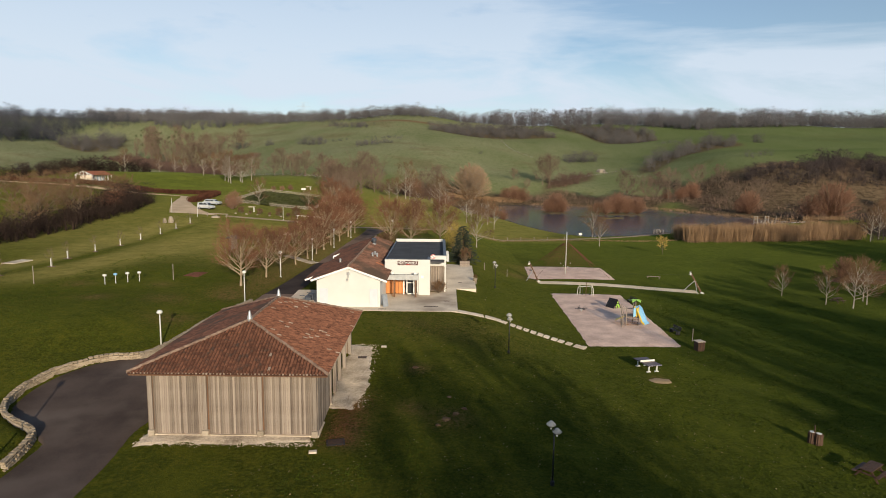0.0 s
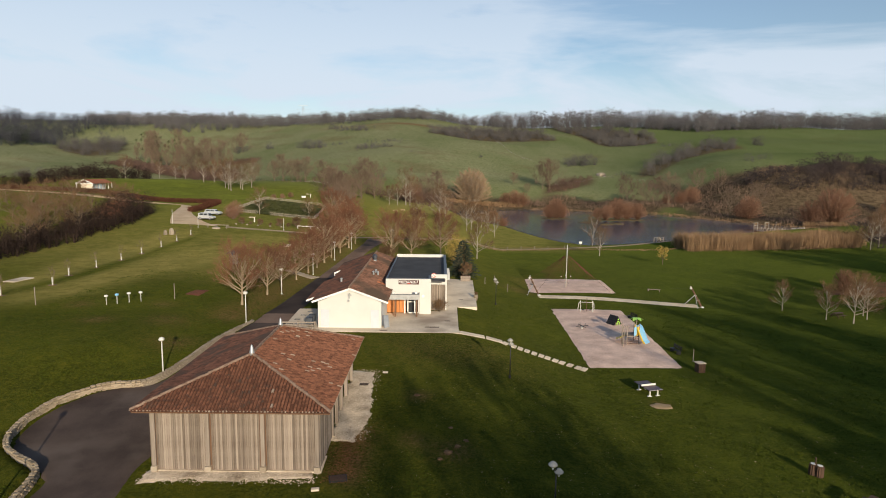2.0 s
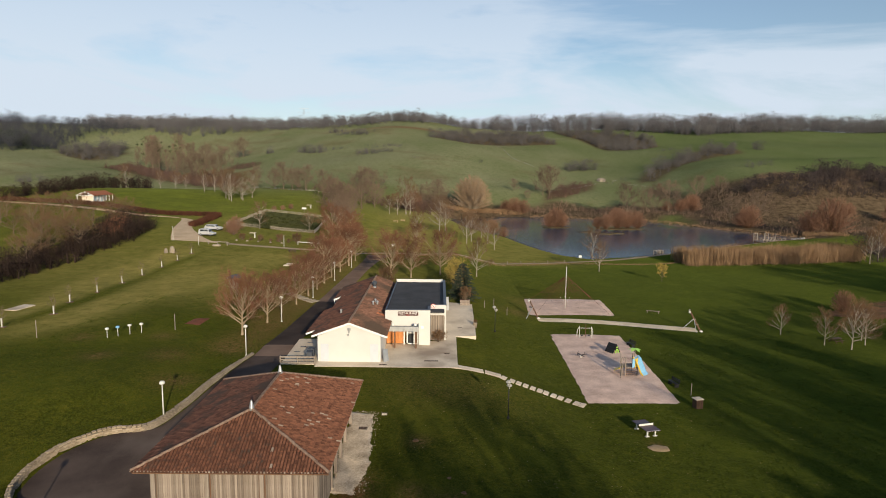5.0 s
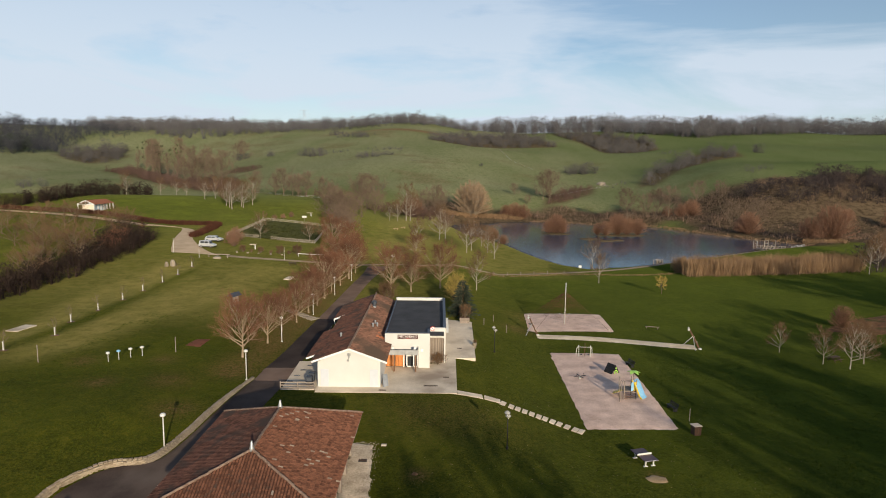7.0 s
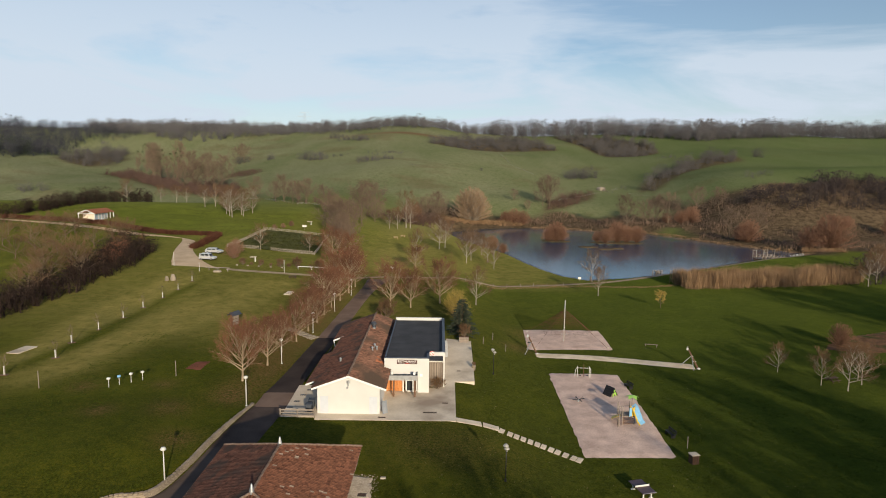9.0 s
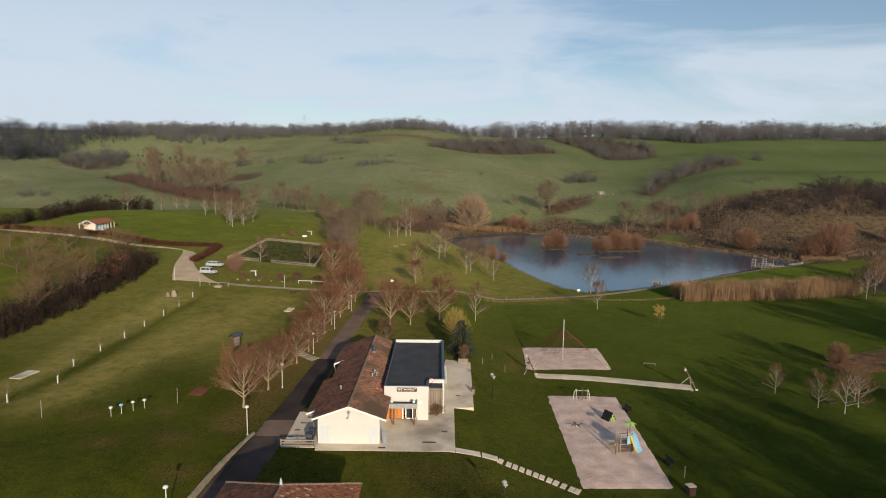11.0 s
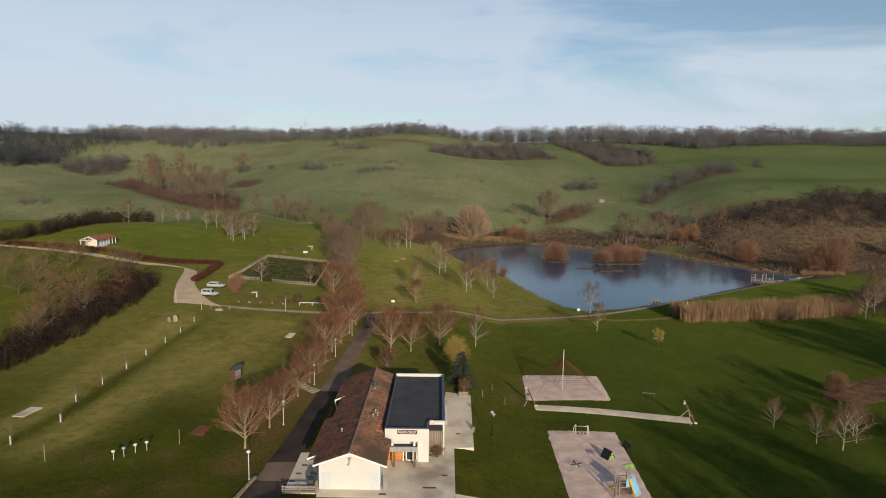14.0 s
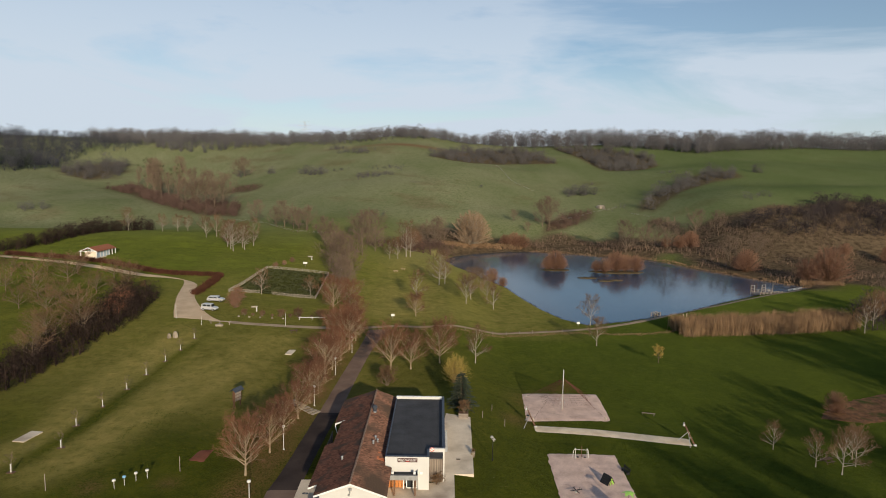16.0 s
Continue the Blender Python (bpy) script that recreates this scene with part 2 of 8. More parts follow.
M_GLASS.use_nodes = True
M_GLASS.node_tree.nodes["Principled BSDF"].inputs["Base Color"].default_value = (0.03, 0.035, 0.04, 1)
M_GLASS.node_tree.nodes["Principled BSDF"].inputs["Roughness"].default_value = 0.05


# ---- shapes ----
class Shape:
    """Collects plain solids into one mesh."""

    def __init__(self):
        self.v, self.f = [], []

    def add(self, verts, faces):
        k = len(self.v)
        self.v += [tuple(p) for p in verts]
        self.f += [tuple(k + i for i in face) for face in faces]
        return self

    def cube(self, m):
        vs = [m @ Vector((x, y, z)) for x in (-0.5, 0.5) for y in (-0.5, 0.5) for z in (-0.5, 0.5)]
        return self.add(vs, ((0, 1, 3, 2), (4, 6, 7, 5), (0, 4, 5, 1), (2, 3, 7, 6), (0, 2, 6, 4), (1, 5, 7, 3)))

    def box(self, x0, x1, y0, y1, z0, z1):
        return self.cube(Matrix.Translation(((x0 + x1) / 2, (y0 + y1) / 2, (z0 + z1) / 2)) @ Matrix.Diagonal((x1 - x0, y1 - y0, z1 - z0, 1)))

    def beam(self, p, q, w, h, roll=0.0):
        p, q = Vector(p), Vector(q)
        d = q - p
        up = Vector((0, 0, 1)) if abs(d.normalized().z) < 0.98 else Vector((0, 1, 0))
        s = d.cross(up).normalized()
        u = s.cross(d).normalized()
        m = Matrix((s, d.normalized(), u)).transposed().to_4x4() @ pose(0, 0, 0, 0, roll, 0)
        return self.cube(Matrix.Translation((p + q) / 2) @ m @ Matrix.Diagonal((w, d.length, h, 1)))

    def tube(self, p, q, r0, r1=None, n=6, caps=True):
        r1 = r0 if r1 is None else r1
        p, q = Vector(p), Vector(q)
        d = (q - p).normalized()
        s = d.orthogonal().normalized()
        u = d.cross(s)
        ring = [s * math.cos(2 * math.pi * i / n) + u * math.sin(2 * math.pi * i / n) for i in range(n)]
        vs = [p + r * r0 for r in ring] + [q + r * r1 for r in ring]
        fs = [(i, (i + 1) % n, n + (i + 1) % n, n + i) for i in range(n)]
        if caps:
            fs += [tuple(range(n))[::-1], tuple(range(n, 2 * n))]
        return self.add(vs, fs)

    def lathe(self, centre, profile, n=12):
        """profile: (radius, height) from bottom to top."""
        c = Vector(centre)
        vs = [c + Vector((r * math.cos(2 * math.pi * i / n), r * math.sin(2 * math.pi * i / n), h)) for r, h in profile for i in range(n)]
        fs = [(k * n + i, k * n + (i + 1) % n, (k + 1) * n + (i + 1) % n, (k + 1) * n + i) for k in range(len(profile) - 1) for i in range(n)]
        fs += [tuple(range(n))[::-1], tuple(range((len(profile) - 1) * n, len(profile) * n))]
        return self.add(vs, fs)

    def prism(self, outline, z0, z1):
        n = len(outline)
        vs = [(x, y, z0) for x, y in outline] + [(x, y, z1) for x, y in outline]
        return self.add(vs, [tuple(range(n))[::-1], tuple(range(n, 2 * n))] + [(i, (i + 1) % n, n + (i + 1) % n, n + i) for i in range(n)])

    def slab(self, corners, thick):
        """A plate under the given corners (one plane), thick along its normal."""
        c = [Vector(p) for p in corners]
        nrm = (c[1] - c[0]).cross(c[2] - c[0]).normalized()
        nrm = nrm if nrm.z >= 0 else -nrm
        n = len(c)
        return self.add(c + [p - nrm * thick for p in c], [tuple(range(n)), tuple(range(n, 2 * n))[::-1]] + [(i, n + i, n + (i + 1) % n, (i + 1) % n) for i in range(n)])

    def mesh(self, name, mat, smooth=False, bevel=0.0):
        me = bpy.data.meshes.new(name)
        me.from_pydata(self.v, [], self.f)
        bm = bmesh.new()
        bm.from_mesh(me)
        bmesh.ops.recalc_face_normals(bm, faces=bm.faces)
        if bevel:
            bmesh.ops.bevel(bm, geom=bm.edges[:], offset=bevel, segments=1, affect="EDGES")
        bm.to_mesh(me)
        bm.free()
        if smooth:
            me.polygons.foreach_set("use_smooth", [True] * len(me.polygons))
        me.materials.append(mat)
        return me

    def part(self, name, mat, parent=None, label="", smooth=False, bevel=0.0):
        ob = new(name, self.mesh(name, mat, smooth, bevel))
        if parent:
            ob.parent = parent
            ob.matrix_parent_inverse = parent.matrix_basis.inverted()
        return tagged(ob, label)


def thing(name, label, category, at=(0, 0, 0), group="", kind=""):
    """An empty at a thing's base, which its parts hang on."""
    ob = new(name)
    ob.location = at
    ob.empty_display_size = 0.2
    return tagged(ob, label, category, group, kind)


def piece(name, mesh, m, parent):
    ob = new(name, mesh)
    ob.parent = parent
    ob.matrix_parent_inverse = parent.matrix_basis.inverted()
    ob.matrix_basis = m
    return ob

# ---- terrain heights ----
WATER = -1.0
POND = [(2, 318), (8, 334), (22, 348), (40, 358), (56, 361), (75, 354), (92, 345), (111, 341), (124, 325), (131, 303),
        (140, 287), (146, 275), (156, 262), (160, 256), (148, 248), (130, 239), (108, 223), (83, 203), (60, 190), (47, 185),
        (41, 192), (36, 206), (32, 223), (28, 245), (22, 262), (14, 286), (7, 303)]


WALL_LINE = [(-25.3, 6), (-25.3, 34), (-26.2, 38), (-28.5, 39.7), (-30.3, 41.1), (-31.5, 43.4), (-31.8, 46.6), (-31.0, 49.5),
             (-28.8, 51.9), (-25.7, 52.8), (-24.4, 57), (-23.7, 63), (-22.9, 70), (-22.4, 73)]
YARD = [(-12, 6)] + WALL_LINE + [(-12, 73)]


def ramp(a, b, v):
    s = np.clip((np.asarray(v, float) - a) / (b - a), 0, 1)
    return s * s * (3 - 2 * s)


def soft(v, w):
    """A ramp that starts softly at 0."""
    return w * np.logaddexp(0, np.asarray(v, float) / w)


def rim(x, y, outline):
    """Signed distance to a closed outline: negative inside."""
    x, y = np.asarray(x, float), np.asarray(y, float)
    near, inside = np.full(x.shape, 1e9), np.zeros(x.shape, bool)
    for (ax, ay), (bx, by) in zip(outline, outline[1:] + outline[:1]):
        ex, ey = bx - ax, by - ay
        s = np.clip(((x - ax) * ex + (y - ay) * ey) / (ex * ex + ey * ey), 0, 1)
        near = np.minimum(near, np.hypot(x - ax - s * ex, y - ay - s * ey))
        if ay != by:
            inside ^= ((ay > y) != (by > y)) & (x < ax + (y - ay) * ex / ey)
    return np.where(inside, -near, near)


def wave(x, y, size, seed):
    """Smooth unevenness between about -1 and 1."""
    a = np.sin(x / size * 1.7 + seed) * np.cos(y / size * 1.3 - 1.7 * seed)
    b = np.sin((x + 1.6 * y) / size * 0.9 + 2.3 * seed) * np.cos((y - 1.3 * x) / size * 1.1 + seed)
    return 0.5 * (a + b)


def height(x, y):
    x, y = np.asarray(x, float), np.asarray(y, float)
    right = -0.1 - 0.9 * ramp(22, 52, x) * (1 - ramp(108, 140, y)) - 0.3 * ramp(110, 150, y)
    right = right + 0.5 * ramp(60, 130, x) * ramp(110, 160, y)
    plain = 1.35 + 1.8 * ramp(34, 68, y)
    w = 1 - np.clip((x - 2 - 1.5 * ramp(70, 90, y)) / 15.0, 0, 1)
    w = w * w * (3 - 2 * w) * 0.5 + w * 0.5
    far = 1 - ramp(285, 430, y)
    left = 2.2 * (1 - np.exp(-np.maximum(0, -22 - x) / 14)) * ramp(30, 60, y)
    bank = rim(x, y, YARD)
    left = left * ramp(0.2, 9, bank) + 0.52 * (1 - ramp(57, 73, y)) * ramp(0.0, 0.4, bank) * (x < -15)
    up = np.clip((-x - 5) / 55, 0, 1)
    left = left + up * (4.2 * ramp(108, 185, y) + 0.06 * soft(y - 190, 8) * (1 - ramp(235, 290, y)) + 5 * ramp(235, 290, y))
    left = left + 2.0 * ramp(-85, -118, x) * ramp(188, 212, y) * (1 - ramp(262, 320, y)) - 0.9 * np.exp(-((x + 50) / 16) ** 2) * ramp(166, 178, y) * (1 - ramp(188, 206, y))
    z = (right * (1 - w) + (plain + left) * w) * far
    start = 345 + 24 * ramp(-10, 45, x) - 42 * np.exp(-((x + 60) / 60) ** 2) + 22 * np.exp(-((x - 120) / 60) ** 2) + 12 * wave(x, y, 70, 1) + 35 * np.exp(-((x + 230) / 70) ** 2)
    hill = 0.165 * soft(y - start, 14)
    hill = hill - 0.165 * soft(y - 928 - 40 * ramp(300, 520, x) + 10 * ramp(-150, -400, x), 35)
    z = z + hill + 2.0 * wave(x, y, 55, 3) * ramp(380, 520, y)
    # side valley running back on the left, with the wooded shoulder before it
    z = z - 18 * ramp(430, 640, y) * (1 - 0.75 * ramp(690, 840, y)) * np.exp(-((x + 0.517 * y) / (60 + 0.114 * y)) ** 2)
    z = z + 9 * np.exp(-((x + 430) / 60) ** 2) * ramp(480, 540, y) * (1 - ramp(620, 700, y))
    # swell of the middle pasture, spur on the right and the dip behind it
    z = z + 5 * np.exp(-((x - 50) / 75) ** 2) * ramp(375, 430, y) * (1 - ramp(650, 740, y))
    z = z + 19 * ramp(140, 225, x) * ramp(318, 385, y) * (1 - ramp(430, 580, y)) + 8 * ramp(180, 260, x) * ramp(400, 500, y) * (1 - ramp(640, 780, y))
    z = z - 7 * np.exp(-((x - 240) / 70) ** 2) * ramp(640, 720, y) * (1 - ramp(820, 880, y))
    z = z + 3.5 * ramp(300, 350, y) * ramp(90, 130, x) * (1 - ramp(350, 400, y))
    z = z + 0.08 * wave(x, y, 9, 2) * (1 - ramp(300, 400, y)) * ramp(8, 20, np.hypot(x + 8, (y - 72) * 0.5))
    p = rim(x, y, POND)
    z = np.where(p < 9, z + (np.minimum(z, WATER + 0.25 + 0.16 * np.maximum(p, 0)) - z) * (1 - ramp(4, 9, p)), z)
    z = np.where(p < 1.2, WATER + 0.35 * p - 0.05, z)
    return z


# ---- ground ----
def steps(*runs):
    """Grid lines: (from, to, step) runs joined."""
    out = []
    for a, b, s in runs:
        out += list(np.linspace(a, b, max(2, round((b - a) / s) + 1))[:-1])
    return np.array(out + [runs[-1][1]])


GX = steps((-2600, -900, 170), (-900, -300, 15), (-300, -130, 5), (-130, -40, 1.2), (-40, 36, 0.5), (36, 140, 1.2), (140, 340, 5), (340, 900, 15), (900, 2600, 170))
GY = steps((-900, -60, 80), (-60, 28, 4), (28, 76, 0.5), (76, 270, 1.5), (270, 440, 2.5), (440, 980, 9), (980, 3400, 200))


THICKETS = [
    [(71, 403), (86, 413), (114, 455), (123, 484), (101, 464), (77, 422)],
    [(-11, 694), (13, 677), (47, 721), (88, 731), (140, 735), (133, 798), (121, 860), (64, 850), (15, 797)],
    [(165, 905), (177, 834), (182, 743), (190, 694), (215, 693), (273, 766), (282, 824), (253, 857), (213, 885)],
    [(157, 478), (166, 466), (182, 487), (213, 525), (250, 557), (292, 588), (302, 625), (273, 614), (232, 579), (197, 543), (168, 499)],
    [(187, 377), (191, 359), (205, 351), (237, 349), (259, 349), (420, 350), (440, 430), (309, 424), (289, 432), (254, 415), (215, 388), (197, 381)],
    [(-322, 587), (-284, 558), (-223, 492), (-168, 434), (-137, 413), (-147, 451), (-168, 479), (-216, 520), (-258, 571), (-310, 622)],
    [(-385, 626), (-355, 622), (-345, 650), (-369, 727), (-395, 741), (-413, 713), (-412, 677)],
    [(153, 440), (157, 416), (161, 393), (167, 398), (163, 422), (159, 441)],
    [(-192, 547), (-168, 536), (-161, 551), (-171, 572), (-194, 585)],
]


def scrub_zone(x, y):
    """Rough brown wetland and brush on the far bank of the pond and to its right."""
    w = wave(x, y, 14, 5) * 9 + wave(x, y, 37, 2) * 8
    far = ramp(-4, 6, y - 332 + w * 0.3) * (1 - ramp(-6, 8, y - 392 - 0.13 * (x - 60) + w)) * ramp(-20, 5, x + 8)
    east = ramp(-10, 10, x - 122 - 0.12 * (y - 240) + w) * ramp(-8, 8, y - 250 + w) * (1 - ramp(-10, 12, y - 402 + 0.5 * np.maximum(x - 150, 0) + w))
    under = np.maximum(far, east)
    for line in THICKETS:
        under = np.maximum(under, 0.9 * ramp(5, -3, rim(x, y, line)))
    return np.clip(under, 0, 1)


def ground_zones(x, y):
    hill = ramp(330, 400, y)
    scrub = scrub_zone(x, y)
    # near western lawn kept dark: greener grass, and soft tree shade painted in
    dry = (0.50 + 0.06 * ramp(-26, -34, x) * (1 - ramp(140, 160, y))) * ramp(14, -16, x) * ramp(78, 108, y + 0.12 * x + 7 * wave(x, y, 17, 3)) * (1 - 0.2 * ramp(120, 160, y)) * (1 - hill)
    dry = dry + 0.7 * ramp(160, 180, y) * ramp(-30, -12, x) * ramp(52, 34, x) * (1 - hill)
    dry = dry * (1 - 0.7 * ramp(192, 212, y) * ramp(-48, -62, x)) * (1 - 0.75 * ramp(-82, -90, x))
    # sunlit slopes painted as tan bands, bank shade as the dark sapling line
    band = np.maximum(np.exp(-((x + 60.5 + 1.5 * wave(x, y, 9, 4)) / 3.6) ** 2), 0.9 * np.exp(-((x + 50.6 - 0.235 * (y - 89) + 2 * wave(x, y, 9, 7)) / 5.0) ** 2)) * ramp(66, 82, y) * (1 - ramp(135, 148, y))
    dry = np.clip(dry + 1.3 * band - 0.6 * np.exp(-((x + 55.6 + wave(x, y, 9, 6)) / 1.5) ** 2) * ramp(70, 84, y) * (1 - ramp(130, 146, y)), 0, 1)
    worn = 0.9 * np.exp(-((x + 5.6) / 1.3) ** 2) * ramp(36, 39, y) * (1 - ramp(44, 48, y))
    worn = worn + 0.34 * np.exp(-(((x - 1) / 9) ** 2 + ((y - 63) / 5.5) ** 2))
    for cx, cy, r in ((-31, 69, 2.4), (-38, 66.5, 1.8), (-27.5, 62, 2.2), (-44, 74, 2.0), (-35, 76, 1.6), (1.5, 42, 1.6), (-1.5, 43.5, 1.2), (-1.2, 51, 1.0), (20.0, 118.5, 5), (21.8, 55.6, 0.9), (-26, 75, 2.5), (-25, 88, 3), (-24, 100, 3), (-23.5, 112, 3.5), (-22.5, 124, 3), (15, 108, 3)):
        worn = worn + 0.75 * np.exp(-((x - cx) ** 2 + (y - cy) ** 2) / r ** 2)
    shoulder = 0.85 * np.exp(-((x + 24.8 - 0.05 * (y - 75)) / 3.0) ** 2) * ramp(70, 80, y) * (1 - ramp(140, 155, y))
    earth = np.exp(-((y - 778 + 0.1 * (x + 40)) / 20.0) ** 2) * np.exp(-((x + 40) / 75) ** 2)
    return scrub, dry, np.clip(worn + shoulder, 0, 1), np.clip(earth, 0, 1)


def build_ground():
    xx, yy = np.meshgrid(GX, GY)
    zz = height(xx, yy)
    ny, nx = xx.shape
    me = bpy.data.meshes.new("ground")
    k = np.arange(nx * ny).reshape(ny, nx)
    quads = np.stack([k[:-1, :-1], k[:-1, 1:], k[1:, 1:], k[1:, :-1]], -1).reshape(-1, 4)
    me.vertices.add(nx * ny)
    me.vertices.foreach_set("co", np.stack([xx, yy, zz], -1).ravel())
    me.loops.add(quads.size)
    me.loops.foreach_set("vertex_index", quads.ravel())
    me.polygons.add(len(quads))
    me.polygons.foreach_set("loop_start", np.arange(0, quads.size, 4))
    me.polygons.foreach_set("use_smooth", np.ones(len(quads), bool))
    me.update()
    zones = me.attributes.new("zones", "FLOAT_COLOR", "POINT")
    zones.data.foreach_set("color", np.stack(ground_zones(xx, yy), -1).ravel().astype(np.float32))
    me.validate()
    return me


def grass_material():
    m = bpy.data.materials.new("winter_grass")
    m.use_nodes = True
    n, l = m.node_tree.nodes, m.node_tree.links
    b = n["Principled BSDF"]
    b.inputs["Sheen Roughness"].default_value = 0.6
    b.inputs["Sheen Tint"].default_value = (0.75, 0.85, 0.25, 1)
    b.inputs["Roughness"].default_value, b.inputs["Specular IOR Level"].default_value = 0.95, 0.0
    pos = n.new("ShaderNodeNewGeometry").outputs["Position"]
    zone = n.new("ShaderNodeAttribute")
    zone.attribute_name = "zones"
    split = n.new("ShaderNodeSeparateColor")
    l.new(zone.outputs["Color"], split.inputs["Color"])

    def noise_tex(scale, detail=4, rough=0.55):
        t = n.new("ShaderNodeTexNoise")
        t.inputs["Scale"].default_value, t.inputs["Detail"].default_value, t.inputs["Roughness"].default_value = scale, detail, rough
        l.new(pos, t.inputs["Vector"])
        return t.outputs["Fac"]

    def mapped(v, lo, hi):
        r = n.new("ShaderNodeMapRange")
        r.inputs["From Min"].default_value, r.inputs["From Max"].default_value = lo, hi
        l.new(v, r.inputs["Value"])
        return r.outputs[0]

    def maths(op, u, v):
        t = n.new("ShaderNodeMath")
        t.operation, t.use_clamp = op, True
        for i, s in enumerate((u, v)):
            if isinstance(s, (int, float)):
                t.inputs[i].default_value = s
            else:
                l.new(s, t.inputs[i])
        return t.outputs[0]

    def mixed(fac, c1, c2):
        t = n.new("ShaderNodeMixRGB")
        for key, s in (("Fac", fac), ("Color1", c1), ("Color2", c2)):
            if isinstance(s, tuple):
                t.inputs[key].default_value = (*s, 1)
            else:
                l.new(s, t.inputs[key])
        return t.outputs["Color"]

    broad, middle, fine, tuft = noise_tex(0.035, 5), noise_tex(0.35, 5), noise_tex(4.2, 4, 0.7), noise_tex(10, 4, 0.75)
    green = mixed(mapped(middle, 0.25, 0.78), (0.026, 0.039, 0.003), (0.051, 0.065, 0.004))
    green = mixed(maths("MULTIPLY", mapped(fine, 0.48, 0.62), 0.75), green, (0.118, 0.120, 0.010))
    green = mixed(maths("MULTIPLY", mapped(fine, 0.48, 0.37), 0.75), green, (0.010, 0.018, 0.001))
    speck = noise_tex(1.1, 6, 0.75)
    green = mixed(maths("MULTIPLY", mapped(speck, 0.50, 0.66), 0.5), green, (0.122, 0.114, 0.013))
    green = mixed(maths("MULTIPLY", mapped(speck, 0.46, 0.34), 0.5), green, (0.010, 0.020, 0.001))
    green = mixed(maths("MULTIPLY", mapped(broad, 0.45, 0.7), 0.5), green, (0.060, 0.080, 0.004))
    reach = n.new("ShaderNodeSeparateXYZ")
    l.new(pos, reach.inputs["Vector"])
    # grass turns a darker green towards the east
    east_fac = mapped(reach.outputs["X"], 2, 45)
    glow = noise_tex(0.11, 4, 0.6)
    green = mixed(maths("MULTIPLY", mapped(glow, 0.50, 0.66), 0.65), green, (0.096, 0.112, 0.008))
    green = mixed(maths("MULTIPLY", mapped(glow, 0.48, 0.36), 0.4), green, (0.022, 0.036, 0.003))
    green = mixed(maths("MULTIPLY", east_fac, 0.5), green, (0.030, 0.056, 0.003))
    clod = noise_tex(0.75, 9, 0.82)
    green = mixed(maths("MULTIPLY", mapped(clod, 0.53, 0.66), 0.55), green, (0.120, 0.124, 0.012))
    green = mixed(maths("MULTIPLY", mapped(clod, 0.47, 0.35), 0.6), green, (0.012, 0.022, 0.002))
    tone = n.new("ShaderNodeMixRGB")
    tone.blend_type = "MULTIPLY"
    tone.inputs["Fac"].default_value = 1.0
    # lawn tone rises with y from 125 to 215
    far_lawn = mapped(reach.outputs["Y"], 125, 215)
    l.new(mixed(far_lawn, mixed(east_fac, (0.97, 0.84, 0.9), (0.86, 0.92, 0.95)), (1.2, 1.28, 1.25)), tone.inputs["Color2"])
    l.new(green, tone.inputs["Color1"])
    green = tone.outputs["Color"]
    # straw tone serves dry grass and the painted sunlit slopes
    straw = mixed(mapped(middle, 0.2, 0.8), (0.190, 0.158, 0.038), (0.375, 0.280, 0.092))
    dry_lit_fac = maths("MULTIPLY", split.outputs["Green"], mapped(maths("ADD", maths("MULTIPLY", middle, 0.2), maths("MULTIPLY", broad, 0.9)), 0.08, 0.56))
    straw = mixed(maths("MULTIPLY", mapped(clod, 0.50, 0.37), 0.6), straw, (0.085, 0.080, 0.012))
    colour = mixed(dry_lit_fac, green, straw)
    sep = n.new("ShaderNodeSeparateXYZ")
    l.new(pos, sep.inputs["Vector"])
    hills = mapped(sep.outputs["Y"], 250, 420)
    coarse = n.new("ShaderNodeTexNoise")
    squash = n.new("ShaderNodeMapping")
    squash.inputs["Scale"].default_value = (0.024, 0.012, 0.012)
    l.new(pos, squash.inputs["Vector"])
    l.new(squash.outputs["Vector"], coarse.inputs["Vector"])
    coarse.inputs["Scale"].default_value, coarse.inputs["Detail"].default_value = 1.0, 7
    # pasture greens paled and greyed: distance haze is painted into them
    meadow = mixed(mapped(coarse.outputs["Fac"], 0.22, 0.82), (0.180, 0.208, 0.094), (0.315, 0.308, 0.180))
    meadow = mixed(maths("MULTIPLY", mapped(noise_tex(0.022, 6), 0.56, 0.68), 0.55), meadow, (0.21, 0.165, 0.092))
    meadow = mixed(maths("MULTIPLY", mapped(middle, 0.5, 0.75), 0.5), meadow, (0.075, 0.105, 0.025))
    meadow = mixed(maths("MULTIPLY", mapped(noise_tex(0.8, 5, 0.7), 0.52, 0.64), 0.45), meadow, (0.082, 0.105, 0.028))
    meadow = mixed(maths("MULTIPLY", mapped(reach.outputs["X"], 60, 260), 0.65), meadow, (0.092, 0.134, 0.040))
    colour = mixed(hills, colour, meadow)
    litter = mixed(mapped(fine, 0.35, 0.65), (0.075, 0.036, 0.018), (0.23, 0.12, 0.058))
    colour = mixed(maths("MULTIPLY", split.outputs["Blue"], mapped(fine, 0.34, 0.56)), colour, litter)
    brush = mixed(mapped(middle, 0.35, 0.65), (0.058, 0.040, 0.026), (0.165, 0.118, 0.076))
    brush = mixed(maths("MULTIPLY", mapped(fine, 0.45, 0.65), 0.5), brush, (0.21, 0.15, 0.095))
    colour = mixed(split.outputs["Red"], colour, brush)
    earth = zone.outputs["Alpha"]
    colour = mixed(maths("MULTIPLY", earth, 0.8), colour, (0.23, 0.12, 0.075))
